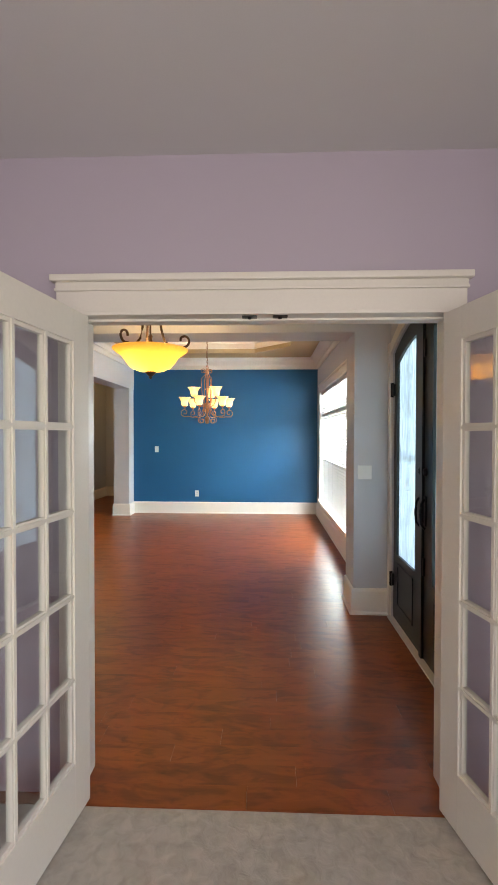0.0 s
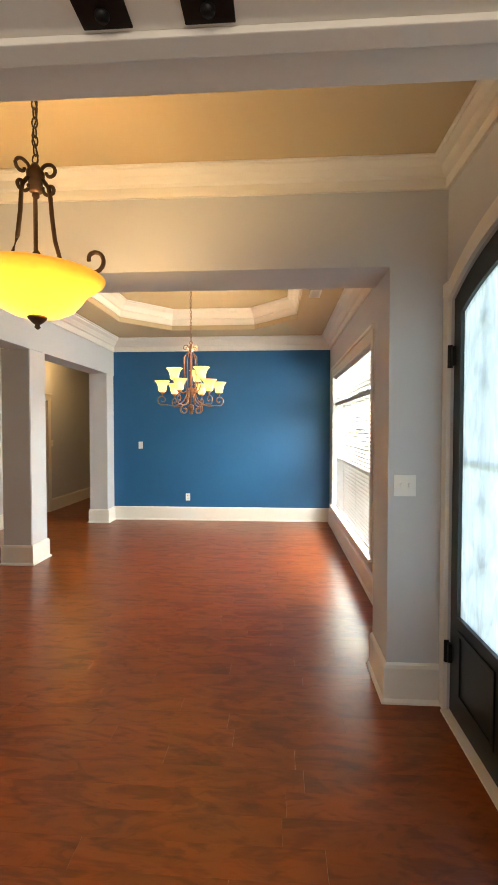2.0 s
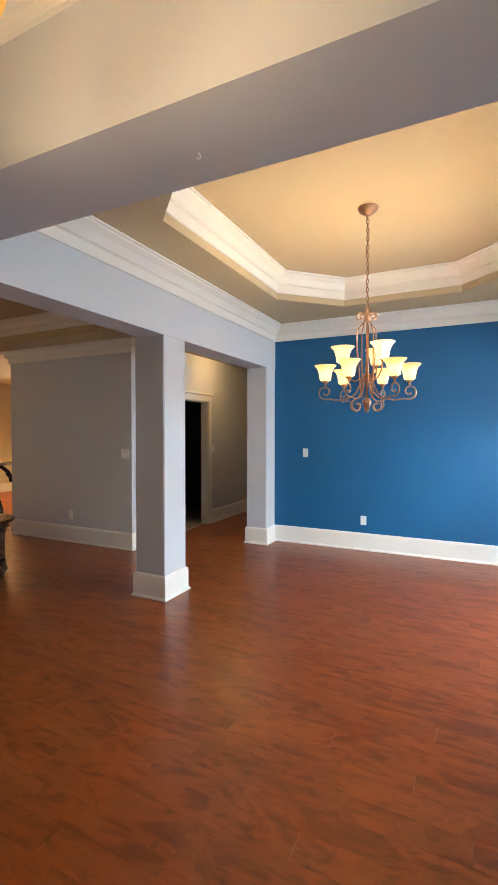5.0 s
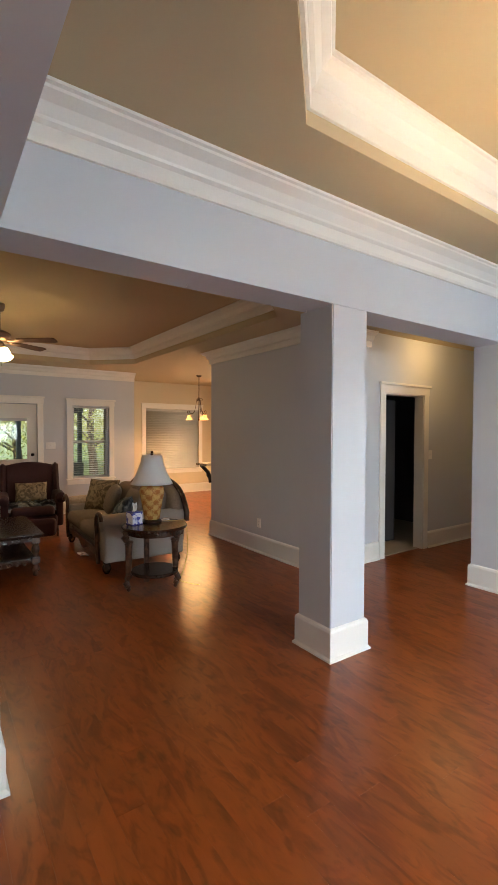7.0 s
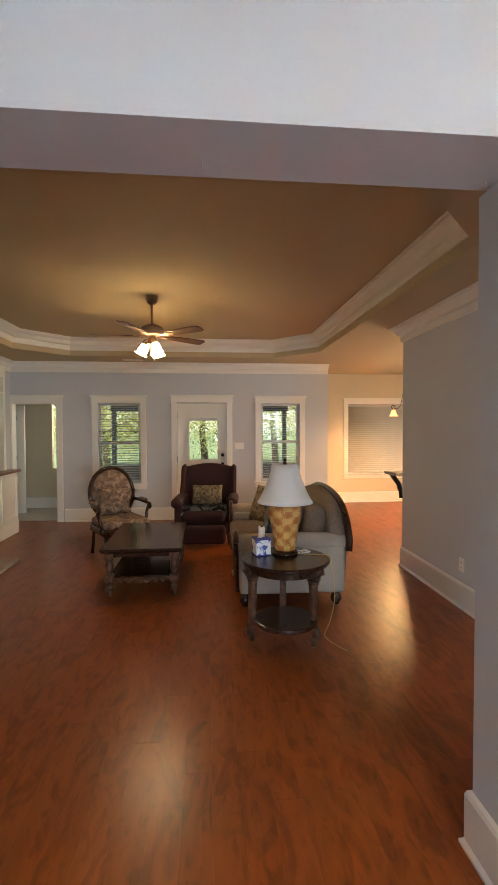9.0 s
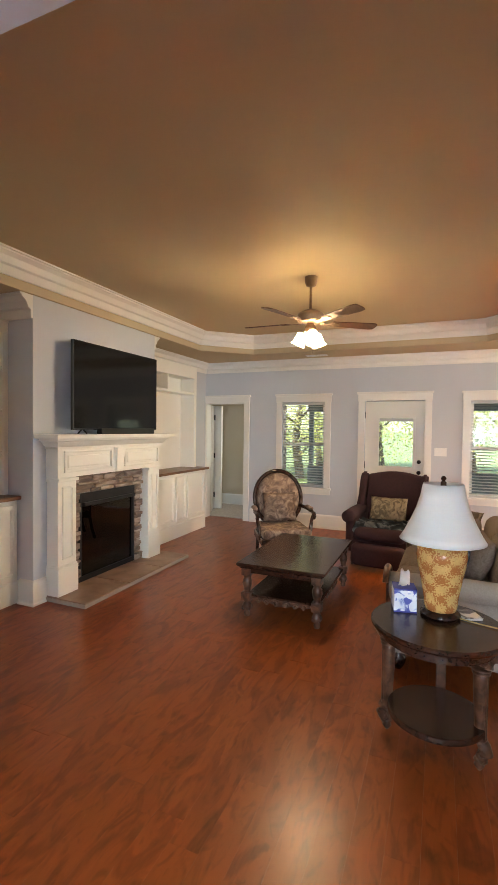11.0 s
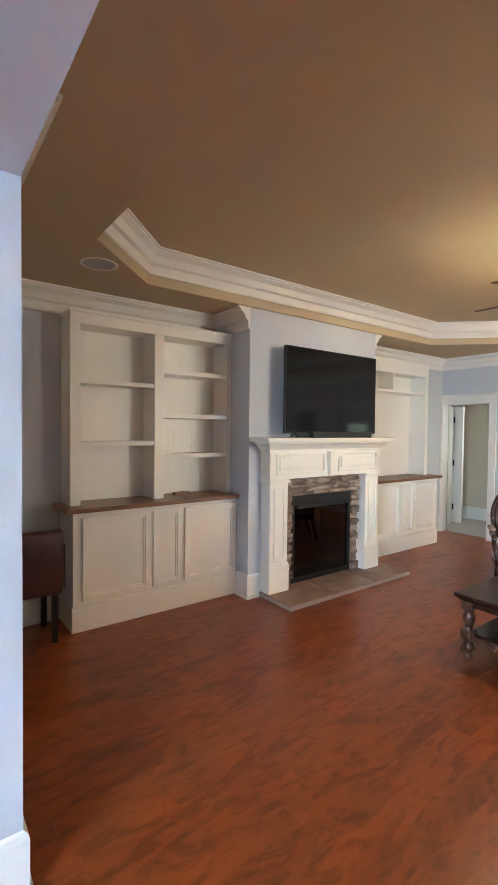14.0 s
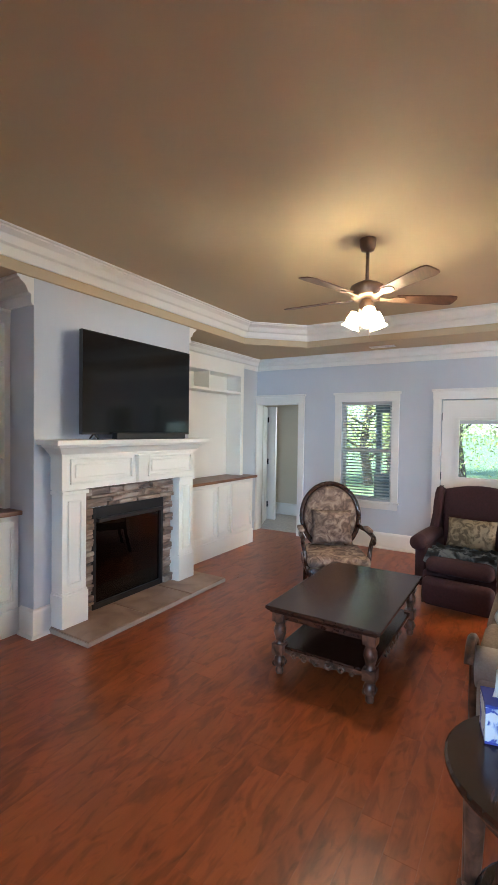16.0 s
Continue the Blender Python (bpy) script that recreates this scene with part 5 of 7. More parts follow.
part("firebox", bm, M_FIREBOX, fi)
bm = bmesh.new()
for xa, xb, za, zb in ((-6.285, -6.25, 0.046, 0.925), (-5.45, -5.415, 0.046, 0.925), (-6.25, -5.45, 0.046, 0.095), (-6.25, -5.45, 0.80, 0.925)):
    box(bm, xa, xb, 2.20, 2.262, za, zb, 0.004)
part("front_frame", bm, M_FIREBOX, fi)
part("hood", box(bmesh.new(), -6.25, -5.45, 2.262, 2.30, 0.80, 0.835, 0.006), M_FIREBOX, fi)
part("glass", box(bmesh.new(), -6.25, -5.45, 2.235, 2.240, 0.095, 0.80), glass_material("smoked_glass", (0.30, 0.32, 0.32)), fi)
for p in (((-6.1, 2.0, 0.19), (-5.6, 2.04, 0.20)), ((-6.05, 2.08, 0.17), (-5.75, 1.95, 0.30)), ((-5.92, 1.93, 0.28), (-5.58, 2.08, 0.26)), ((-6.12, 1.95, 0.27), (-5.85, 2.1, 0.24))):
    a, b = Vector(p[0]), Vector(p[1])
    part("log", tube(bmesh.new(), [a.lerp(b, i / 6) + Vector((0, 0, 0.012 * math.sin(i * 2.1))) for i in range(7)], 0.045, 9, lambda f: 0.85 + 0.2 * math.sin(9 * f)), M_LOG, fi, smooth=True)
part("grate", box(bmesh.new(), -6.15, -5.55, 1.92, 2.12, 0.11, 0.135, 0.004), M_FIREBOX, fi)

# ledge stones round the insert
ss = tagged(thing("stone_surround", "stacked ledge stone fireplace surround in tan and grey", "stonework"), kind="structure")
rs = random.Random(11)


def stone(xa, xb, za, zb):
    d = 0.022 + rs.random() * 0.045
    bm = bmesh.new()
    made = bmesh.ops.create_cube(bm, size=1.0)["verts"]
    for q in made:
        j = [(rs.random() - 0.5) * 0.008 for _ in range(3)]
        q.co = Vector(((xa + xb) / 2 + q.co.x * (xb - xa - 0.004) + j[0], Y0 + d / 2 + q.co.y * d + (j[1] if q.co.y > 0 else 0), (za + zb) / 2 + q.co.z * (zb - za - 0.004) + j[2] * 0.6))
    bmesh.ops.bevel(bm, geom=list(bm.edges), offset=0.004, segments=1, affect="EDGES")
    part("stone", bm, M_STONE, ss)


z = 0.05
while z < 1.115:
    h = min(rs.choice((0.026, 0.034, 0.042, 0.056)), 1.12 - z)
    if h < 0.012:
        break
    spans = [(-6.412, -6.288), (-5.412, -5.268)] if z + h * 0.5 < 0.925 else [(-6.412, -5.268)]
    for a, b in spans:
        x = a
        while x < b - 0.01:
            w = min(rs.uniform(0.07, 0.34), b - x)
            if b - x - w < 0.05:
                w = b - x
            stone(x, x + w, z, z + h)
            x += w
    z += h
hs = tagged(thing("hearth", "brown slate hearth of three slabs", "hearth"), kind="structure")
for a, b in ((-5.63, -5.02), (-6.205, -5.642), (-6.775, -6.217)):
    part("slab", box(bmesh.new(), a + 0.004, b - 0.004, Y0, 2.69, 0.0, 0.044, 0.006), M_HEARTH, hs)
part("mortar_bed", box(bmesh.new(), -6.78, -5.015, Y0, 2.698, 0.001, 0.034, 0.003), M_MORTAR, hs, "pale mortar")

# ---- television ----
M_SCREEN = material("black_screen", (0.006, 0.007, 0.008), 0.09, vary=0.0, bump=0.0, spec=0.28)
M_BEZEL = material("black_plastic", (0.012, 0.012, 0.012), 0.4, vary=0.1)
tv = thing("television", "large black flat television standing on the mantel", "television")
part("panel", box(bmesh.new(), -6.512, -5.187, 2.366, 2.400, 1.556, 2.388, 0.004), M_BEZEL, tv)
part("screen", box(bmesh.new(), -6.505, -5.194, 2.400, 2.4025, 1.572, 2.381), M_SCREEN, tv)
part("back_housing", box(bmesh.new(), -6.15, -5.5, 2.318, 2.366, 1.65, 2.1, 0.01), M_BEZEL, tv)
for x in (-6.40, -5.32):
    bm = bmesh.new()
    tube(bm, [(x, 2.383, 1.566), (x + 0.02, 2.455, 1.522)], 0.007, 6)
    tube(bm, [(x, 2.383, 1.566), (x - 0.02, 2.31, 1.522)], 0.007, 6)
    part("foot", bm, M_BEZEL, tv)
sb = thing("soundbar", "black soundbar lying on the mantel", "soundbar")
part("body", box(bmesh.new(), -6.36, -5.48, 2.412, 2.48, 1.5155, 1.575, 0.01), M_BEZEL, sb)

# ---- furniture ----
M_DARKWOOD = pattern_material("dark_walnut", (0.018, 0.007, 0.004), (0.05, 0.020, 0.011), 5, 0.22, (1, 9, 9), 0.05, (0.3, 0.7))
M_CARVED = pattern_material("carved_walnut_rubbed", (0.032, 0.012, 0.006), (0.17, 0.078, 0.042), 18, 0.28, (1, 1, 1), 0.12, (0.35, 0.7))
M_SOFA = pattern_material("olive_taupe_chenille", (0.165, 0.122, 0.090), (0.255, 0.195, 0.150), 60, 0.9, (1, 1, 1), 0.35, (0.3, 0.7))
M_SOFASIDE = pattern_material("pale_taupe_cloth", (0.34, 0.29, 0.24), (0.40, 0.345, 0.29), 90, 0.95, (1, 1, 1), 0.12, (0.3, 0.7))
M_CREAMTHROW = pattern_material("cream_throw", (0.42, 0.32, 0.22), (0.56, 0.45, 0.33), 40, 0.95, (1, 1, 1), 0.4, (0.3, 0.7))
M_PAISLEY = pattern_material("paisley_tapestry", (0.085, 0.050, 0.034), (0.30, 0.22, 0.16), 9, 0.85, (1, 1, 1), 0.15, (0.38, 0.64), (0.19, 0.125, 0.088), 2.2)
M_GOLDCLOTH = pattern_material("gold_brown_damask", (0.10, 0.07, 0.035), (0.28, 0.21, 0.12), 12, 0.8, (1, 1, 1), 0.15, (0.42, 0.58), None, 1.6)
M_BURGUNDY = pattern_material("burgundy_upholstery", (0.028, 0.007, 0.008), (0.046, 0.011, 0.012), 50, 0.85, (1, 1, 1), 0.25, (0.3, 0.7))
M_BLUETHROW = pattern_material("blue_grey_camouflage_throw", (0.02, 0.025, 0.03), (0.22, 0.24, 0.25), 9, 0.9, (1, 1, 1), 0.2, (0.42, 0.6), (0.06, 0.075, 0.09), 1.0)
M_LINEN = material("white_linen_shade", (0.88, 0.87, 0.83), 0.85, vary=0.02, grain=180, bump=0.05)
M_LAMPJAR = material("gold_damask_ceramic", (0.74, 0.47, 0.16), 0.2, vary=0.12, grain=60, bump=0.01)


def damask(m, ink, around, rise):
    """Staggered medallions printed round a turned jar."""
    n, l = m.node_tree.nodes, m.node_tree.links
    b = n["Principled BSDF"]
    ground_ = b.inputs["Base Color"].links[0].from_socket
    tc, xyz = n.new("ShaderNodeTexCoord"), n.new("ShaderNodeSeparateXYZ")
    l.new(tc.outputs["Object"], xyz.inputs[0])

    def math_node(op, a, c=None, d=None):
        q = n.new("ShaderNodeMath")
        q.operation = op
        for k, v in enumerate((a, c, d)):
            if v is None:
                continue
            if isinstance(v, (int, float)):
                q.inputs[k].default_value = v
            else:
                l.new(v, q.inputs[k])
        return q.outputs[0]

    turn = math_node("ARCTAN2", xyz.outputs[1], xyz.outputs[0])
    u = math_node("COSINE", math_node("MULTIPLY", turn, around))
    v = math_node("COSINE", math_node("MULTIPLY", xyz.outputs[2], math.pi / rise))
    cell = math_node("MULTIPLY", u, v)
    leaf_ = n.new("ShaderNodeTexNoise")
    leaf_.inputs["Scale"].default_value, leaf_.inputs["Detail"].default_value = 130.0, 2
    l.new(tc.outputs["Object"], leaf_.inputs["Vector"])
    broken = math_node("MULTIPLY_ADD", leaf_.outputs["Fac"], 4.6, math_node("MULTIPLY_ADD", cell, 0.9, -2.2))
    ramp = n.new("ShaderNodeMapRange")
    ramp.inputs["From Min"].default_value, ramp.inputs["From Max"].default_value = 0.05, 0.3
    l.new(broken, ramp.inputs["Value"])
    mix = n.new("ShaderNodeMix")
    mix.data_type = "RGBA"
    l.new(ramp.outputs[0], mix.inputs["Factor"])
    l.new(ground_, mix.inputs["A"])
    mix.inputs["B"].default_value = (*ink, 1)
    l.new(mix.outputs["Result"], b.inputs["Base Color"])


damask(M_LAMPJAR, (0.50, 0.19, 0.05), 5, 0.052)
M_TISSUE = material("tissue_paper", (0.88, 0.88, 0.87), 0.9, vary=0.02)
M_TBOX = pattern_material("printed_tissue_box", (0.08, 0.10, 0.42), (0.80, 0.82, 0.86), 14, 0.5, (1, 1, 1), 0.0, (0.44, 0.5), (0.55, 0.62, 0.80), 1.5)
M_NAVY = material("navy_print", (0.03, 0.04, 0.30), 0.5)
M_PAPER = pattern_material("magazine_cover", (0.12, 0.12, 0.13), (0.78, 0.76, 0.72), 12, 0.4, (1, 1, 1), 0.0, (0.42, 0.52))
M_CORD = material("gold_cord", (0.55, 0.40, 0.15), 0.45, vary=0.1)
M_REDLEATHER = pattern_material("red_brown_leather", (0.045, 0.012, 0.010), (0.085, 0.024, 0.018), 8, 0.35, (1, 1, 1), 0.12, (0.3, 0.7))
M_GRANITE = pattern_material("speckled_granite", (0.15, 0.12, 0.09), (0.55, 0.48, 0.38), 60, 0.2, (1, 1, 1), 0.0, (0.35, 0.65))


def rbox(bm, x0, x1, y0, y1, z0, z1, r, m=None, puff=0.0):
    """A soft upholstered block with well rounded edges."""
    made = bmesh.ops.create_cube(bm, size=1.0)["verts"]
    c = Vector(((x0 + x1) / 2, (y0 + y1) / 2, (z0 + z1) / 2))
    s = Vector((x1 - x0, y1 - y0, z1 - z0))
    for q in made:
        q.co = Vector((c.x + q.co.x * s.x, c.y + q.co.y * s.y, c.z + q.co.z * s.z))
    edges = list({e for q in made for e in q.link_edges})
    res = bmesh.ops.bevel(bm, geom=edges, offset=min(r, min(s) * 0.48), segments=4, affect="EDGES", profile=0.5)
    if m:
        bmesh.ops.transform(bm, matrix=m, verts=list({q for f in res["faces"] for q in f.verts} | {q for q in made if q.is_valid}))
    return bm


def pillow(bm, w, h, d, m, n=12):
    """A scatter cushion: two bulged sheets that meet in a seam with pulled corners."""
    grid = {}
    for side in (-1, 1):
        for i in range(n + 1):
            for j in range(n + 1):
                u, v = 2 * i / n - 1, 2 * j / n - 1
                edge = (1 - abs(u) ** 2.6) * (1 - abs(v) ** 2.6)
                if edge < 1e-6 and side == 1:
                    grid[(1, i, j)] = grid[(-1, i, j)]
                    continue
                pull = 1 - 0.05 * (1 - (u * u) * (v * v)) * max(abs(u), abs(v))
                wob = 0.012 * math.sin(5 * u + 3 * v + side)
                grid[(side, i, j)] = bm.verts.new(m @ Vector((u * w / 2 * pull, v * h / 2 * pull, side * (d / 2 * edge ** 0.55) + wob * edge)))
        for i in range(n):
            for j in range(n):
                q = [grid[(side, i, j)], grid[(side, i + 1, j)], grid[(side, i + 1, j + 1)], grid[(side, i, j + 1)]]
                bm.faces.new(q if side == 1 else q[::-1])
    return bm


def turned_leg(bm, x, y, prof, segs=16):
    return lathe(bm, prof, (x, y, 0), segs)


# coffee table
ct = thing("coffee_table", "dark walnut coffee table with carved legs and lower shelf", "coffee table")
TX0, TX1, TY0, TY1 = -6.63, -5.41, 3.95, 4.705
part("tabletop", box(bmesh.new(), TX0, TX1, TY0, TY1, 0.440, 0.462, 0.007), M_DARKWOOD, ct)
bm = bmesh.new()
sweep(bm, [(0, 0.415), (0.012, 0.415), (0.018, 0.425), (0.03, 0.432), (0.034, 0.4395), (0, 0.4395)], [(TX0 + 0.04, TY0 + 0.04), (TX0 + 0.04, TY1 - 0.04), (TX1 - 0.04, TY1 - 0.04), (TX1 - 0.04, TY0 + 0.04)], True)
part("edge_moulding", bm, M_DARKWOOD, ct)
bm = bmesh.new()
for a, b, c, d in ((TX0 + 0.06, TX1 - 0.06, TY0 + 0.05, TY0 + 0.07), (TX0 + 0.06, TX1 - 0.06, TY1 - 0.07, TY1 - 0.05), (TX0 + 0.05, TX0 + 0.07, TY0 + 0.07, TY1 - 0.07), (TX1 - 0.07, TX1 - 0.05, TY0 + 0.07, TY1 - 0.07)):
    box(bm, a, b, c, d, 0.375, 0.4395)
part("apron", bm, M_DARKWOOD, ct)
part("lower_shelf", box(bmesh.new(), TX0 + 0.07, TX1 - 0.07, TY0 + 0.07, TY1 - 0.07, 0.165, 0.19, 0.005), M_DARKWOOD, ct)
LEG = [(r * 1.02, z) for r, z in [(0.018, 0.0), (0.024, 0.008), (0.026, 0.03), (0.018, 0.045), (0.034, 0.06), (0.040, 0.085), (0.032, 0.11), (0.022, 0.12), (0.036, 0.135), (0.036, 0.205), (0.024, 0.215), (0.030, 0.24), (0.040, 0.275), (0.038, 0.31), (0.028, 0.33), (0.036, 0.345), (0.036, 0.44)]]
for x in (TX0 + 0.075, TX1 - 0.075):
    for y in (TY0 + 0.075, TY1 - 0.075):
        lg = part("leg", turned_leg(bmesh.new(), x, y, LEG, 14), M_CARVED, ct, "carved walnut leg", True)
        for za, zb in ((0.138, 0.208), (0.352, 0.414)):
            part("block", box(bmesh.new(), x - 0.041, x + 0.041, y - 0.041, y + 0.041, za, zb, 0.006), M_CARVED, lg)
        for q in range(4):
            ca, sa = math.cos(q * math.pi / 2 + 0.785), math.sin(q * math.pi / 2 + 0.785)
            for line, wire in ((scroll(0.030, 0.075, 0.020, 0.007, -90, 230, 10), 0.006), (scroll(0.032, 0.29, 0.018, 0.006, 90, 400, 10), 0.005)):
                part("scroll", tube(bmesh.new(), [(x + u * ca, y + u * sa, v) for u, v in line], wire, 5), M_CARVED, lg, smooth=True)


def carved_apron(parent, axis, fixed, a, b, z):
    """A scalloped strip with scrolls and a shell at its middle."""
    bm = bmesh.new()
    n = 28
    rows = []
    for i in range(n + 1):
        f = i / n
        s_ = a + (b - a) * f
        drop = 0.02 + 0.03 * math.exp(-((f - 0.5) / 0.13) ** 2) + 0.012 * abs(math.sin(f * math.pi * 4))
        for off in (-0.008, 0.008):
            p = (lambda o, zz: (fixed + o, s_, zz) if axis == "y" else (s_, fixed + o, zz))
            rows.append((bm.verts.new(p(off, z)), bm.verts.new(p(off, z - drop))))
    for i in range(n):
        q = rows[2 * i], rows[2 * i + 1], rows[2 * i + 2], rows[2 * i + 3]
        bm.faces.new((q[0][0], q[0][1], q[2][1], q[2][0]))
        bm.faces.new((q[1][0], q[3][0], q[3][1], q[1][1]))
        bm.faces.new((q[0][1], q[1][1], q[3][1], q[2][1]))
    mid = (a + b) / 2
    for sgn in (-1, 1):
        for c, r in ((0.045, 0.034), (0.125, 0.024), (0.195, 0.016)):
            pts = []
            for u, v in scroll(mid + sgn * c, z - 0.03, r, 0.005, 0 if sgn > 0 else 180, (400 if sgn > 0 else -220), 14):
                pts.append((fixed + 0.012, u, v) if axis == "y" else (u, fixed + 0.012, v))
            tube(bm, pts, 0.0085, 6)
    part("carved_apron", bm, M_CARVED, parent, "carved scroll apron", True)


carved_apron(ct, "y", TX1 - 0.075, TY0 + 0.11, TY1 - 0.11, 0.175)
carved_apron(ct, "x", TY1 - 0.085, TX0 + 0.11, TX1 - 0.11, 0.175)

# oval end table
et = thing("end_table", "oval dark walnut end table with carved cabriole legs", "end table", pose(-4.36, 5.51, 0))


def oval(bm, ax, ay, prof, segs=40):
    lathe(bm, [(1.0 + r, z) for r, z in prof], segs=segs)
    for q in bm.verts:
        q.co.x *= ax
        q.co.y *= ay
    return bm


part("tabletop", oval(bmesh.new(), 0.31, 0.315, [(-0.06, 0.613), (-0.02, 0.617), (0.0, 0.627), (0.0, 0.637), (-0.025, 0.645)]), M_DARKWOOD, et, smooth=False)
part("apron", oval(bmesh.new(), 0.26, 0.26, [(-0.04, 0.56), (0.0, 0.563), (0.0, 0.612), (-0.03, 0.613)]), M_DARKWOOD, et)
part("lower_shelf", oval(bmesh.new(), 0.225, 0.225, [(-0.04, 0.175), (0.0, 0.18), (0.01, 0.19), (0.0, 0.205), (-0.03, 0.208)]), M_DARKWOOD, et)
for lx, ly in ((-0.08, -0.235), (0.05, 0.195)):
    r = math.hypot(lx, ly)
    ang = math.degrees(math.atan2(ly, lx))
    bm = bmesh.new()
    # tapered shaft with two rubbed ribs, a scrolled capital above and a scrolled foot below
    shaft = [(r - 0.004, 0.50), (r - 0.003, 0.42), (r - 0.002, 0.32), (r, 0.22), (r + 0.002, 0.14)]
    tube(bm, spun(shaft, ang), 0.037, 12, lambda f: 1.0 - 0.34 * f)
    for q in (-0.55, 0.0, 0.55):
        rib = [(u + 0.031 * (1 - 0.32 * k / 4) * math.cos(q), v) for k, (u, v) in enumerate(shaft)]
        side = 0.031 * math.sin(q)
        ca, sa = math.cos(radians(ang)), math.sin(radians(ang))
        tube(bm, [(u * ca - side * sa, u * sa + side * ca, v) for u, v in rib], 0.0065, 6)
    for zc, rc in ((0.485, 0.046), (0.465, 0.041), (0.155, 0.034), (0.14, 0.030)):
        lathe(bm, [(rc * 0.75, -0.009), (rc, -0.004), (rc, 0.004), (rc * 0.75, 0.009)], spun([(r - 0.002, zc)], ang)[0], 16)
    lg = part("leg", bm, M_CARVED, et, "carved walnut cabriole leg", True)
    bm = bmesh.new()
    tube(bm, spun([(r - 0.03, 0.606), (r + 0.012, 0.598), (r + 0.042, 0.572), (r + 0.046, 0.54), (r + 0.026, 0.51), (r + 0.004, 0.488)], ang), 0.036, 12, lambda f: 1.15 - 0.35 * f)
    for side in (-0.026, 0.026):
        ca, sa = math.cos(radians(ang)), math.sin(radians(ang))
        for line in (scroll(r + 0.022, 0.575, 0.034, 0.008, 110, -250, 18), scroll(r + 0.008, 0.528, 0.022, 0.006, -70, 250, 14)):
            tube(bm, [(u * ca - side * sa, u * sa + side * ca, v) for u, v in line], 0.008, 6)
    part("capital", bm, M_CARVED, lg, smooth=True)
    bm = bmesh.new()
    for side in (-0.022, 0.022):
        tube(bm, [(u * ca - side * sa, u * sa + side * ca, v) for u, v in scroll(r + 0.008, 0.085, 0.034, 0.007, 100, -260, 18)], 0.008, 6)
    tube(bm, spun([(r + 0.002, 0.15), (r + 0.02, 0.12), (r + 0.026, 0.09), (r + 0.012, 0.062), (r + 0.002, 0.045)], ang), 0.033, 12, lambda f: 1.0 - 0.25 * abs(2 * f - 1))
    lathe(bm, [(0.006, 0.0), (0.014, 0.010), (0.024, 0.026), (0.017, 0.040), (0.026, 0.05), (0.018, 0.062)], spun([(r, 0.0)], ang)[0], 14)
    part("foot", bm, M_CARVED, lg, smooth=True)
part("rear_leg", box(bmesh.new(), -0.29, -0.255, 0.0, 0.05, 0, 0.613, 0.005), M_CARVED, et)

lm = thing("table_lamp", "unlit table lamp with white bell shade and gold damask base", "table lamp", pose(-4.46, 5.523, 0.646))
part("foot", lathe(bmesh.new(), [(0.09, 0), (0.096, 0.006), (0.096, 0.016), (0.086, 0.024), (0.078, 0.034)], segs=32), M_DARKWOOD, lm, smooth=True)
part("jar", lathe(bmesh.new(), [(0.072, 0.034), (0.078, 0.05), (0.086, 0.11), (0.10, 0.19), (0.115, 0.26), (0.122, 0.31), (0.118, 0.345), (0.095, 0.37), (0.055, 0.385), (0.04, 0.395)], segs=40), M_LAMPJAR, lm, "gold and orange damask ceramic", True)
part("stem", lathe(bmesh.new(), [(0.014, 0.39), (0.014, 0.68), (0.008, 0.685)], segs=12), M_BRONZE, lm, smooth=True)
shade_prof = [(0.207, 0.385), (0.185, 0.42), (0.155, 0.48), (0.128, 0.545), (0.108, 0.61), (0.097, 0.672), (0.094, 0.672), (0.105, 0.61), (0.125, 0.545), (0.152, 0.48), (0.182, 0.42), (0.204, 0.386)]
bm = bmesh.new()
rings = [[bm.verts.new((r * math.cos(2 * math.pi * i / 40), r * math.sin(2 * math.pi * i / 40), z)) for i in range(40)] for r, z in shade_prof]
for a, b in zip(rings, rings[1:] + rings[:1]):
    for i in range(40):
        bm.faces.new((a[i], a[(i + 1) % 40], b[(i + 1) % 40], b[i]))
part("shade", bm, M_LINEN, lm, "white linen bell shade", True)
part("finial", lathe(bmesh.new(), [(0.005, 0.68), (0.006, 0.686), (0.012, 0.692), (0.014, 0.70), (0.009, 0.709), (0.003, 0.712)], segs=14), M_DARKWOOD, lm, smooth=True)
def smooth_line(pts, n=6):
    """More points along a curve that passes through those given."""
    p = [Vector(q) for q in pts]
    p = [p[0]] + p + [p[-1]]
    out = []
    for a, b, c, d in zip(p, p[1:], p[2:], p[3:]):
        for k in range(n):
            f = k / n
            out.append(0.5 * (2 * b + (c - a) * f + (2 * a - 5 * b + 4 * c - d) * f * f + (3 * b - a - 3 * c + d) * f ** 3))
    return out + [p[-1]]


cord = thing("lamp_cord", "thin gold lamp cord trailing over the table edge", "cord")
part("cable", tube(bmesh.new(), smooth_line([(-4.44, 5.61, 0.651), (-4.41, 5.70, 0.650), (-4.385, 5.79, 0.650), (-4.37, 5.835, 0.646), (-4.35, 5.85, 0.56), (-4.38, 5.88, 0.35), (-4.42, 5.86, 0.15), (-4.44, 5.82, 0.03), (-4.40, 5.84, 0.006), (-4.30, 5.88, 0.006), (-4.22, 5.93, 0.006)]), 0.0035, 6), M_CORD, cord, smooth=True)

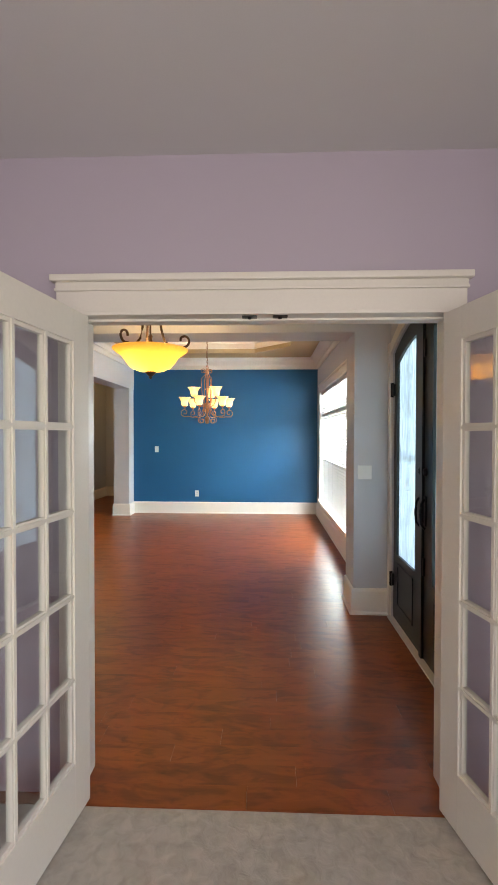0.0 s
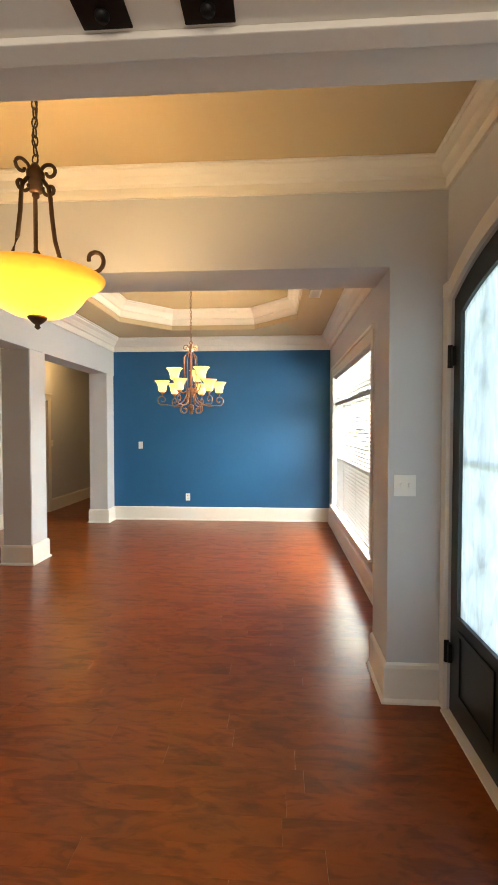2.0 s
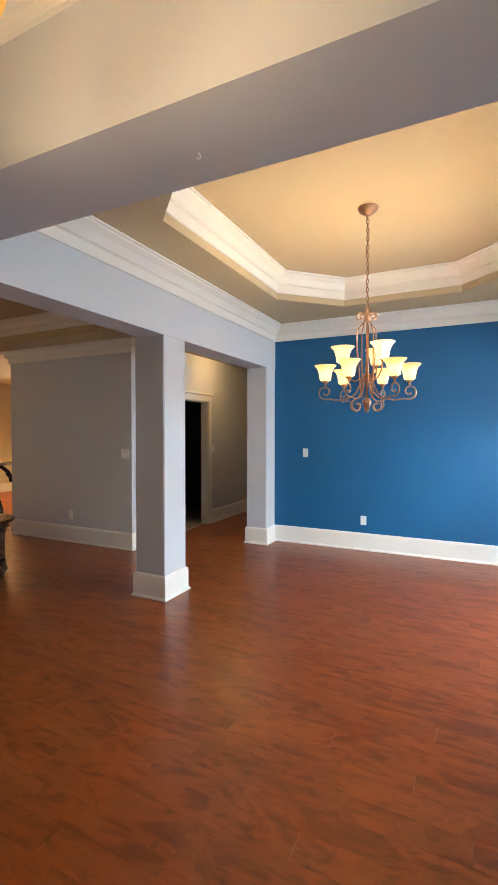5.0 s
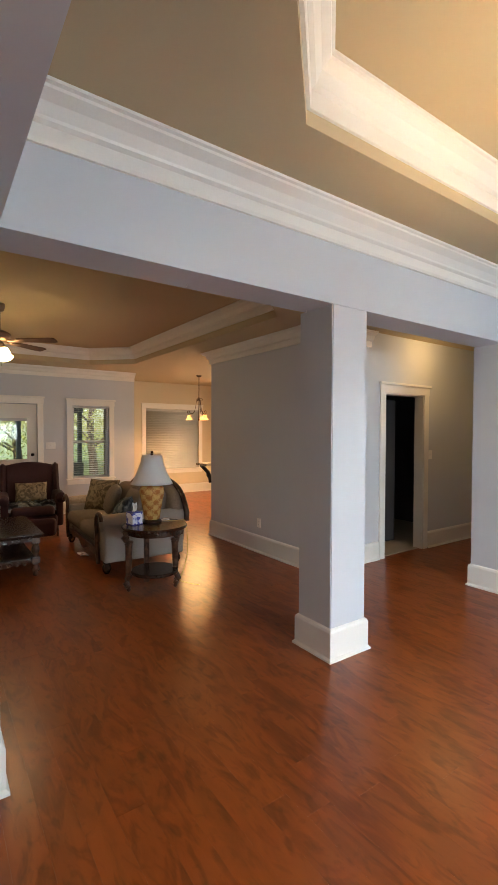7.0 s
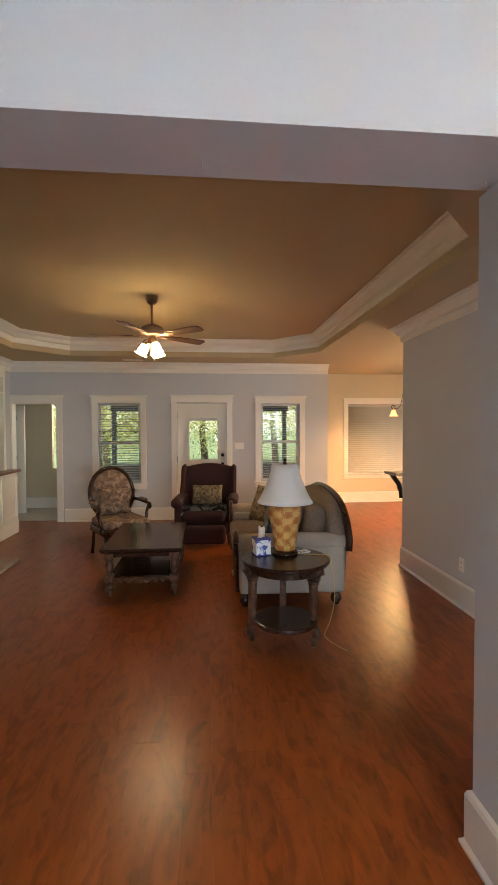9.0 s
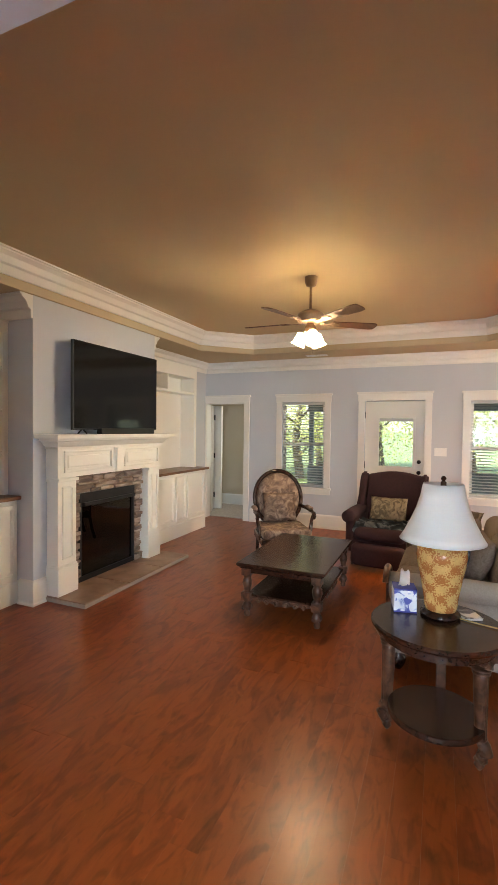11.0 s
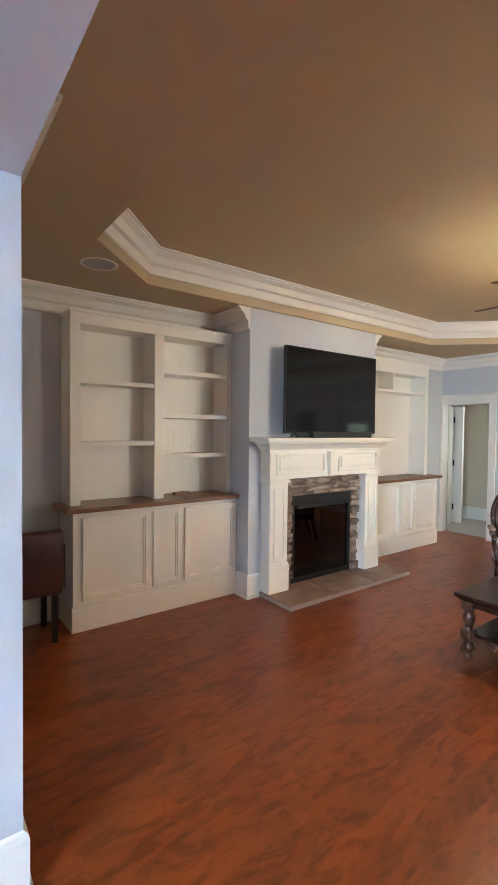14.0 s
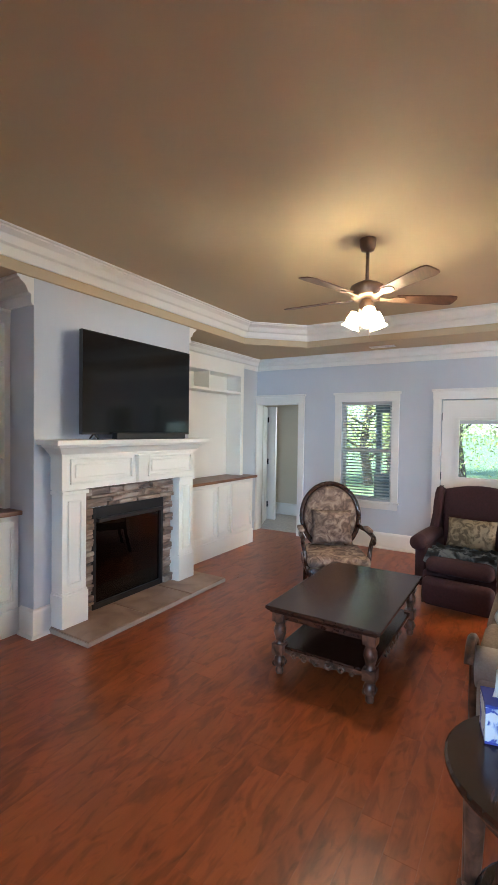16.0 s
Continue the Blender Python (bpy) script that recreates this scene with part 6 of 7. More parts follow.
tb = thing("tissue_box", "blue and white printed tissue box with a tissue pulled up", "tissue box", pose(-4.47, 5.345, 0.646, 0, 0, 12))
part("carton", box(bmesh.new(), -0.056, 0.056, -0.056, 0.056, 0, 0.122, 0.002), M_TBOX, tb)
for z0, z1 in ((0.0, 0.008), (0.114, 0.1225)):
    part("band", box(bmesh.new(), -0.0566, 0.0566, -0.0566, 0.0566, z0, z1, 0.001), M_NAVY, tb, "navy blue band")
bm = bmesh.new()
prev = None
for i in range(7):
    f = i / 6
    row = [bm.verts.new((0.012 * math.sin(4 * f + k), -0.03 + 0.06 * k / 5 * (1 - 0.3 * f) + 0.012 * f, 0.12 + 0.085 * f + 0.008 * math.sin(k * 1.9))) for k in range(6)]
    if prev:
        for k in range(5):
            bm.faces.new((prev[k], prev[k + 1], row[k + 1], row[k]))
    prev = row
ex = bmesh.ops.solidify(bm, geom=list(bm.faces), thickness=0.002)
part("tissue", bm, M_TISSUE, tb, smooth=True)
mg = thing("magazine", "small folded magazine on the end table", "magazine", pose(-4.50, 5.655, 0.646, 0, 0, 25))
part("pages", box(bmesh.new(), -0.055, 0.055, -0.045, 0.045, 0, 0.010, 0.002), M_TISSUE, mg)
part("cover", box(bmesh.new(), -0.056, 0.056, -0.046, 0.046, 0.0102, 0.0125), M_PAPER, mg)

# loveseat
sf = thing("sofa", "taupe fabric sofa with rolled arms and carved dark wood trim", "sofa", pose(-5.95, 5.72, 0, 0, 0, -1.5))
L2 = 0.93
part("base", rbox(bmesh.new(), -L2 + 0.06, L2 - 0.06, -0.44, 0.46, 0.13, 0.33, 0.03), M_SOFASIDE, sf, smooth=True)
for xa, xb in ((-0.70, -0.005), (0.005, 0.70)):
    part("seat_cushion", rbox(bmesh.new(), xa, xb, -0.52, 0.24, 0.31, 0.475, 0.07), M_SOFA, sf, smooth=True)
def sofa_crest(f):
    """Height of the back along its length, f from -1 to 1."""
    return 0.955 - 0.14 * f * f - 0.22 * f ** 8


bm = bmesh.new()
rows = []
for i in range(33):
    f = 2 * i / 32 - 1
    zt = sofa_crest(f)
    rows.append([bm.verts.new((f * 0.90, y + 0.07 * (z - 0.2), z)) for y, z in ((0.30, 0.2), (0.30, zt - 0.06), (0.33, zt - 0.015), (0.38, zt), (0.43, zt - 0.01), (0.46, zt - 0.05), (0.46, 0.2))])
for a, b in zip(rows, rows[1:]):
    for k in range(7):
        bm.faces.new((a[k], a[(k + 1) % 7], b[(k + 1) % 7], b[k]))
bm.faces.new(rows[0])
bm.faces.new(rows[-1][::-1])
part("back", bm, M_SOFA, sf, smooth=True)
for xa, xb in ((-0.70, -0.01), (0.01, 0.70)):
    part("back_cushion", rbox(bmesh.new(), xa, xb, 0.08, 0.33, 0.45, 0.86, 0.10, pose(0, 0, 0, -6, 0, 0)), M_SOFA, sf, smooth=True)
for s in (-1, 1):
    bm = rbox(bmesh.new(), min(s * 0.72, s * 0.93), max(s * 0.72, s * 0.93), -0.47, 0.46, 0.13, 0.55, 0.03)
    part("arm_panel", bm, M_SOFASIDE, sf, smooth=True)
    bm = bmesh.new()
    tube(bm, [(s * 0.84, -0.48 + 0.94 * i / 8, 0.55 + 0.015 * math.sin(i / 8 * math.pi)) for i in range(9)], 0.088, 18)
    part("arm_roll", bm, M_SOFASIDE if s > 0 else M_CREAMTHROW, sf, smooth=True)
    bm = bmesh.new()
    tube(bm, [(s * 0.75, -0.485, 0.10), (s * 0.74, -0.50, 0.30), (s * 0.735, -0.50, 0.45)] + [(s * u, -0.50, v) for u, v in scroll(0.84, 0.555, 0.125, 0.10, 215, 20, 16)], 0.022, 8)
    part("arm_post", bm, M_CARVED, sf, "carved dark wood arm front", True)
    for y in (-0.42, 0.40):
        part("foot", lathe(bmesh.new(), [(0.022, 0), (0.035, 0.02), (0.05, 0.055), (0.045, 0.085), (0.03, 0.10), (0.045, 0.135)], (s * 0.84, y, 0), 16), M_DARKWOOD, sf, smooth=True)
bm = bmesh.new()
rail = []
for i in range(33):
    f = 2 * i / 32 - 1
    rail.append((f * 0.92, 0.50, sofa_crest(f) - 0.005))
rail = [(-0.93, 0.49, 0.50)] + rail + [(0.93, 0.49, 0.50)]
tube(bm, rail, 0.032, 10)
part("top_rail", bm, M_DARKWOOD, sf, "carved dark wood back rail", True)
bm = bmesh.new()
n = 40
rows = []
for i in range(n + 1):
    f = i / n
    drop = 0.045 + 0.035 * abs(math.sin(f * math.pi * 3)) + 0.04 * math.exp(-((f - 0.5) / 0.1) ** 2)
    xx = -0.74 + 1.48 * f
    rows.append([bm.verts.new(p) for p in ((xx, -0.475, 0.235), (xx, -0.475, 0.235 - drop), (xx, -0.445, 0.235 - drop), (xx, -0.445, 0.235))])
for a, b in zip(rows, rows[1:]):
    for k in range(4):
        bm.faces.new((a[k], b[k], b[(k + 1) % 4], a[(k + 1) % 4]))
part("front_rail", bm, M_CARVED, sf, "scalloped carved wood rail")
for m, w, h, mat, lab in ((pose(-6.55, 5.66, 0.66, 68, 0, 35), 0.50, 0.46, M_GOLDCLOTH, "gold brown damask cushion leaning in the sofa corner"),
                          (pose(-6.28, 5.72, 0.64, 66, 0, -12), 0.46, 0.42, M_SOFA, "taupe cushion leaning on the sofa back"),
                          (pose(-5.62, 5.76, 0.64, 66, 0, 5), 0.48, 0.42, M_SOFA, "olive taupe cushion on the sofa seat"),
                          (pose(-5.42, 5.56, 0.61, 62, 0, -28), 0.40, 0.36, M_BLUETHROW, "grey patterned cushion on the sofa seat")):
    c = thing("cushion", lab, "cushion", m, "sofa cushions")
    part("cover", pillow(bmesh.new(), w, h, 0.17, Matrix()), mat, c, smooth=True)
cb = thing("cable_bundle", "white cable bundle on the floor under the sofa", "cable")
part("cable", tube(bmesh.new(), [(-6.02 + 0.09 * math.sin(i * 0.9), 5.26 + 0.05 * math.cos(i * 1.4), 0.012 + 0.012 * abs(math.sin(i * 0.7))) for i in range(26)], 0.006, 6), M_PLATE, cb, smooth=True)

# oval-backed armchair
ac = thing("armchair", "carved dark wood armchair with oval back in brown paisley", "armchair", pose(-6.90, 3.86, 0, 0, 0, 31))
part("seat", rbox(bmesh.new(), -0.26, 0.30, -0.28, 0.28, 0.38, 0.49, 0.05), M_PAISLEY, ac, "brown paisley tapestry seat", True)
part("seat_rail", rbox(bmesh.new(), -0.27, 0.30, -0.29, 0.29, 0.31, 0.40, 0.02), M_DARKWOOD, ac, smooth=True)
back_m = pose(-0.27, 0, 0.76, 0, -10, 0)
bm = bmesh.new()
lathe(bm, [(0.25, -0.035), (0.27, 0.0), (0.25, 0.035), (0.16, 0.055), (0.03, 0.06)], segs=36)
bmesh.ops.transform(bm, matrix=back_m @ Matrix.Diagonal((1, 1, 1, 1)) @ pose(0, 0, 0, 0, 90, 0) @ Matrix.Diagonal((1.12, 0.98, 1, 1)), verts=bm.verts)
part("backrest", bm, M_PAISLEY, ac, "brown paisley tapestry oval back", True)
ring = [back_m @ Vector((0, 0.285 * math.cos(a), 0.325 * math.sin(a))) for a in [k * 2 * math.pi / 40 for k in range(41)]]
part("back_frame", tube(bmesh.new(), ring, 0.024, 8), M_DARKWOOD, ac, "carved oval frame", True)
for s in (-1, 1):
    arm = [(-0.25, s * 0.27, 0.67), (-0.10, s * 0.31, 0.665), (0.06, s * 0.33, 0.65), (0.16, s * 0.325, 0.645)] + [(u, s * 0.32, v) for u, v in scroll(0.17, 0.615, 0.03, 0.012, 90, -150, 8)]
    part("arm", tube(bmesh.new(), arm, 0.021, 8), M_DARKWOOD, ac, smooth=True)
    part("arm_pad", rbox(bmesh.new(), -0.12, 0.07, s * 0.32 - 0.028, s * 0.32 + 0.028, 0.665, 0.70, 0.016), M_PAISLEY, ac, smooth=True)
    part("arm_support", tube(bmesh.new(), [(0.15, s * 0.32, 0.63), (0.12, s * 0.31, 0.56), (0.15, s * 0.29, 0.46), (0.17, s * 0.28, 0.36)], 0.02, 8), M_DARKWOOD, ac, smooth=True)
    part("leg", turned_leg(bmesh.new(), 0.25, s * 0.25, [(0.014, 0), (0.016, 0.02), (0.02, 0.2), (0.03, 0.28), (0.022, 0.29), (0.034, 0.31), (0.034, 0.39)]), M_DARKWOOD, ac, smooth=True)
    part("leg", tube(bmesh.new(), [(-0.33, s * 0.24, 0.0), (-0.29, s * 0.24, 0.15), (-0.25, s * 0.24, 0.36), (-0.27, s * 0.20, 0.48)], 0.02, 8), M_DARKWOOD, ac, smooth=True)
c = thing("cushion", "brown paisley lumbar cushion on the armchair", "cushion", pose(-7.05, 3.77, 0.67, 74, 0, 121))
part("cover", pillow(bmesh.new(), 0.40, 0.34, 0.14, Matrix()), M_PAISLEY, c, smooth=True)

# wing chair recliner
wc = thing("wing_chair", "burgundy upholstered wing chair recliner", "wing chair", pose(-7.60, 4.94, 0, 0, 0, -6))
part("base", rbox(bmesh.new(), -0.36, 0.36, -0.33, 0.33, 0.14, 0.34, 0.05), M_BURGUNDY, wc, smooth=True)
part("seat_cushion", rbox(bmesh.new(), -0.26, 0.44, -0.285, 0.285, 0.33, 0.47, 0.06), M_BURGUNDY, wc, smooth=True)
part("footrest", rbox(bmesh.new(), 0.33, 0.46, -0.30, 0.30, 0.10, 0.36, 0.06, pose(0.0, 0, 0, 0, 8, 0)), M_BURGUNDY, wc, smooth=True)
bm = bmesh.new()
for i in range(12):
    ya, yb = -0.36 + 0.06 * i, -0.30 + 0.06 * i
    za, zb = (1.02 + 0.085 * math.cos(1.25 * q / 0.36) for q in (ya, yb))
    v = [bm.verts.new((x, q, z)) for q, zt in ((ya, za), (yb, zb)) for x, z in ((-0.42, 0.34), (-0.24, 0.34), (-0.24, zt - 0.05), (-0.27, zt - 0.01), (-0.31, zt), (-0.38, zt - 0.015), (-0.42, zt - 0.06))]
    for k in range(7):
        bm.faces.new((v[k], v[(k + 1) % 7], v[7 + (k + 1) % 7], v[7 + k]))
    for k in ([0] if i == 0 else []) + ([7] if i == 11 else []):
        bm.faces.new(v[k:k + 7])
bmesh.ops.remove_doubles(bm, verts=bm.verts, dist=0.0005)
bmesh.ops.transform(bm, matrix=pose(-0.08, 0, 0, 0, -7, 0), verts=bm.verts)
part("backrest", bm, M_BURGUNDY, wc, smooth=True)
for s in (-1, 1):
    bm = bmesh.new()
    prof = [(-0.36, 0.5), (-0.46, 1.04), (-0.40, 1.05), (-0.33, 1.00), (-0.27, 0.90), (-0.24, 0.78), (-0.15, 0.66), (-0.08, 0.5)]
    lo = [bm.verts.new((u, s * 0.33, v)) for u, v in prof]
    hi = [bm.verts.new((u, s * 0.41, v)) for u, v in prof]
    for i in range(len(prof)):
        bm.faces.new((lo[i], lo[(i + 1) % len(prof)], hi[(i + 1) % len(prof)], hi[i]))
    bm.faces.new(lo)
    bm.faces.new(hi)
    bmesh.ops.recalc_face_normals(bm, faces=bm.faces)
    bmesh.ops.bevel(bm, geom=list(bm.edges), offset=0.022, segments=3, affect="EDGES")
    part("wing", bm, M_BURGUNDY, wc, smooth=True)
    bm = rbox(bmesh.new(), -0.34, 0.33, min(s * 0.30, s * 0.41), max(s * 0.30, s * 0.41), 0.16, 0.56, 0.04)
    part("arm_panel", bm, M_BURGUNDY, wc, smooth=True)
    part("arm_roll", tube(bmesh.new(), [(-0.30 + 0.66 * i / 8, s * 0.375, 0.575) for i in range(9)], 0.078, 16, lambda f: 0.9 + 0.1 * math.sin(math.pi * f)), M_BURGUNDY, wc, smooth=True)
    for x in (-0.30, 0.28):
        part("leg", tube(bmesh.new(), [(x, s * 0.32, 0.16), (x + 0.01, s * 0.33, 0.08), (x - 0.005, s * 0.335, 0.0)], 0.025, 8, lambda f: 1.1 - 0.5 * f), M_CARVED, wc, smooth=True)
c = thing("cushion", "gold brown damask lumbar cushion on the wing chair", "cushion", pose(-7.67, 4.95, 0.63, 72, 0, 84))
part("cover", pillow(bmesh.new(), 0.44, 0.30, 0.14, Matrix()), M_GOLDCLOTH, c, smooth=True)
th = thing("throw", "blue grey patterned throw folded on the wing chair seat", "throw", pose(-7.44, 4.92, 0.485, 0, 0, -6))
bm = bmesh.new()
n = 22
g = [[bm.verts.new(((i / n - 0.5) * 0.42, (j / n - 0.5) * 0.62, 0.018 + 0.016 * math.sin(i * 0.9) * math.cos(j * 0.7) + 0.01 * math.sin(j * 1.7 + i) - (0.10 * max(0, i / n - 0.82) / 0.18))) for j in range(n + 1)] for i in range(n + 1)]
for i in range(n):
    for j in range(n):
        bm.faces.new((g[i][j], g[i + 1][j], g[i + 1][j + 1], g[i][j + 1]))
bmesh.ops.solidify(bm, geom=list(bm.faces), thickness=0.022)
part("cloth", bm, M_BLUETHROW, th, smooth=True)

# side chair behind the bookcase
sc = thing("side_chair", "black framed side chair with red brown leather back", "chair", pose(-3.01, 1.98, 0, 0, 0, -90))
part("backrest", rbox(bmesh.new(), -0.17, -0.09, -0.26, 0.26, 0.36, 0.84, 0.16), M_REDLEATHER, sc, "red brown leather back", True)
part("frame", tube(bmesh.new(), [(-0.13, -0.255, 0.40)] + [(-0.13, -0.255 + 0.51 * i / 12, 0.72 + 0.10 * math.sin(math.pi * i / 12)) for i in range(13)] + [(-0.13, 0.255, 0.40)], 0.02, 8), M_BEZEL, sc, smooth=True)
part("seat", rbox(bmesh.new(), -0.14, 0.26, -0.23, 0.23, 0.39, 0.46, 0.03), M_REDLEATHER, sc, smooth=True)
for x in (-0.12, 0.22):
    for y in (-0.20, 0.20):
        part("leg", box(bmesh.new(), x - 0.02, x + 0.02, y - 0.02, y + 0.02, 0, 0.40, 0.003), M_BEZEL, sc)

# kitchen bar beyond the partition
kb = thing("bar_counter", "granite bar top on a black iron corbel", "bar")
part("bar_top", box(bmesh.new(), -6.46, -6.126, 7.09, 9.3, 1.03, 1.065, 0.006), M_GRANITE, kb)
bm = bmesh.new()
tube(bm, [(-6.14, 7.17, 0.78), (-6.16, 7.17, 0.86), (-6.22, 7.17, 0.93), (-6.33, 7.17, 0.98), (-6.42, 7.17, 1.02)], 0.03, 8)
tube(bm, [(u, 7.17, v) for u, v in scroll(-6.2, 0.9, 0.05, 0.015, 180, 520, 14)], 0.012, 6)
part("corbel", bm, M_BLACK, kb, smooth=True)

# ---- switches, outlets, vents, hooks ----
def wall_plate(name, label, cat, m, w, h, kind):
    """m: the plate's middle on the wall, its local +y pointing out of it."""
    t = thing(name, label, cat, m, cat + " plates")
    part("plate", box(bmesh.new(), -w / 2, w / 2, 0.0004, 0.006, -h / 2, h / 2, 0.002), M_PLATE, t)
    n = {"one": 1, "two": 2, "three": 3}.get(kind, 1)
    for i in range(n):
        x = (i - (n - 1) / 2) * 0.046
        if kind == "outlet":
            for z in (-0.022, 0.022):
                o = part("socket", box(bmesh.new(), -0.017, 0.017, 0.006, 0.008, z - 0.014, z + 0.014, 0.001), M_PLATE, t)
                part("slot", box(bmesh.new(), -0.008, -0.005, 0.008, 0.0084, z - 0.006, z + 0.006), M_BEZEL, o)
                part("slot", box(bmesh.new(), 0.005, 0.008, 0.008, 0.0084, z - 0.006, z + 0.006), M_BEZEL, o)
        else:
            part("toggle", box(bmesh.new(), x - 0.005, x + 0.005, 0.006, 0.016, -0.011, 0.012, 0.002), M_PLATE, t)


wall_plate("light_switch", "white double toggle switch on the pier", "switch", pose(1.035, 3.60, 1.21, 0, 0, 180), 0.118, 0.118, "two")
wall_plate("light_switch", "white blank plate on the blue wall", "switch", pose(-1.93, 8.50, 1.245, 0, 0, 180), 0.075, 0.118, "one")
wall_plate("outlet", "white outlet on the blue wall", "outlet", pose(-1.14, 8.50, 0.385, 0, 0, 180), 0.075, 0.118, "outlet")
wall_plate("outlet", "white outlet on the partition wall", "outlet", pose(-4.90, 7.17, 0.378, 0, 0, 180), 0.075, 0.118, "outlet")
wall_plate("light_switch", "white double toggle switch by the hall corner", "switch", pose(-3.93, 7.17, 1.245, 0, 0, 180), 0.118, 0.118, "two")
wall_plate("light_switch", "white toggle switch beside the hall doorway", "switch", pose(-3.82, 9.22, 1.25, 0, 0, -90), 0.075, 0.118, "one")
wall_plate("light_switch", "white triple switch beside the garden door", "switch", pose(-9.13, 5.52, 1.28, 0, 0, -90), 0.165, 0.118, "three")
sp = thing("ceiling_speaker", "round flush ceiling speaker with a grey grille", "speaker", pose(-3.42, 2.45, LOW))
part("rim", lathe(bmesh.new(), [(0.125, -0.001), (0.125, -0.006), (0.112, -0.009), (0.108, -0.003)], segs=36), M_PLATE, sp, smooth=True)
part("grille", lathe(bmesh.new(), [(0.109, -0.003), (0.10, -0.005), (0.01, -0.005)], segs=36), material("grey_grille", (0.42, 0.42, 0.44), 0.7), sp)


def vent(x, y, z, w, d):
    t = thing("ceiling_vent", "white slotted ceiling vent", "vent", pose(x, y, z), "ceiling vents")
    bm = bmesh.new()
    for a, b, c, e in ((-w / 2, w / 2, -d / 2, -d / 2 + 0.02), (-w / 2, w / 2, d / 2 - 0.02, d / 2), (-w / 2, -w / 2 + 0.02, -d / 2 + 0.02, d / 2 - 0.02), (w / 2 - 0.02, w / 2, -d / 2 + 0.02, d / 2 - 0.02)):
        box(bm, a, b, c, e, -0.008, -0.001)
    part("frame", bm, M_PLATE, t)
    n = int((max(w, d) - 0.04) / 0.022)
    for i in range(n):
        s_ = -max(w, d) / 2 + 0.03 + i * 0.022
        bm = bmesh.new()
        if w > d:
            box(bm, s_, s_ + 0.012, -d / 2 + 0.02, d / 2 - 0.02, -0.006, -0.003)
        else:
            box(bm, -w / 2 + 0.02, w / 2 - 0.02, s_, s_ + 0.012, -0.006, -0.003)
        part("slat", bm, M_PLATE, t)


vent(0.75, 6.12, HIGH, 0.12, 0.28)
vent(-8.78, 3.75, LOW, 0.12, 0.32)
for x, y in ((-0.68, 3.81), (-2.57, 4.94), (-2.60, 5.88)):
    hk = thing("ceiling_hook", "small white screw hook in the beam", "hook", pose(x, y, BEAM), "beam hooks")
    part("hook", tube(bmesh.new(), [(0, 0, 0.002), (0, 0, -0.008)] + [(u, 0, v) for u, v in scroll(0.0, -0.015, 0.007, 0.007, 90, -170, 10)], 0.0013, 5), M_PLATE, hk, smooth=True)
dp = thing("door_sign", "pale rounded plate hung on the dark door", "plate", pose(-4.32, 8.60, 1.62))
part("plate", rbox(bmesh.new(), -0.006, 0.006, -0.05, 0.05, -0.075, 0.075, 0.005), M_PLATE, dp)
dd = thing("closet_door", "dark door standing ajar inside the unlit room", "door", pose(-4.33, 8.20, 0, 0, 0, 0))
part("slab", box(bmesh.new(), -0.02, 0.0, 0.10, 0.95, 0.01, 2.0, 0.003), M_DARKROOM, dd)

# ---- outside ----
M_GRASS = pattern_material("lawn", (0.05, 0.075, 0.02), (0.13, 0.16, 0.05), 3, 0.95, (1, 1, 1), 0.3, (0.3, 0.7))
M_LEAF = pattern_material("leaves", (0.32, 0.32, 0.10), (0.62, 0.60, 0.28), 1.2, 0.7, (1, 1, 1), 0.0, (0.3, 0.7))
M_BARK = pattern_material("bark", (0.05, 0.035, 0.025), (0.14, 0.10, 0.075), 8, 0.95, (3, 3, 0.6), 0.6)
M_PATIO = material("patio_concrete", (0.42, 0.41, 0.39), 0.85, vary=0.08, grain=20)
bm = bmesh.new()
vv = [bm.verts.new(p) for p in ((-600, -600, -0.25), (600, -600, -0.25), (600, 600, -0.25), (-600, 600, -0.25))]
bm.faces.new(vv)
structure("ground", bm, M_GRASS, "mown green lawn around the house", "ground")
# The covered porch's shade is put into this one dark grey.
M_PORCH = material("porch_shade_grey", (0.20, 0.22, 0.24), 0.7, vary=0.06)
structure("ceiling_porch", box(bmesh.new(), -12.56, -9.30, 2.63, 6.98, 2.70, 2.78), M_PORCH, "porch ceiling with its shade put into dark grey", "ceiling")
structure("beam_porch", box(bmesh.new(), -12.56, -12.42, 2.63, 6.98, 2.02, 2.70), M_PORCH, "porch beam with its shade put into dark grey", "beam")
structure("wall_porch", box(bmesh.new(), -12.56, -12.42, 2.63, 6.98, -0.10, 0.72), M_PORCH, "low porch wall with its shade put into dark grey")
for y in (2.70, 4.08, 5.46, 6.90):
    post = thing("porch_post", "square porch post with its shade put into dark grey", "post", pose(-12.49, y, 0.72), "porch posts")
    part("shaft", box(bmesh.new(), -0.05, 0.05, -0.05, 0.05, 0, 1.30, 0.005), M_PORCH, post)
structure("patio", box(bmesh.new(), -12.5, -10.76, -0.4, 6.98, -0.30, -0.10), M_PATIO, "pale concrete patio", "patio")


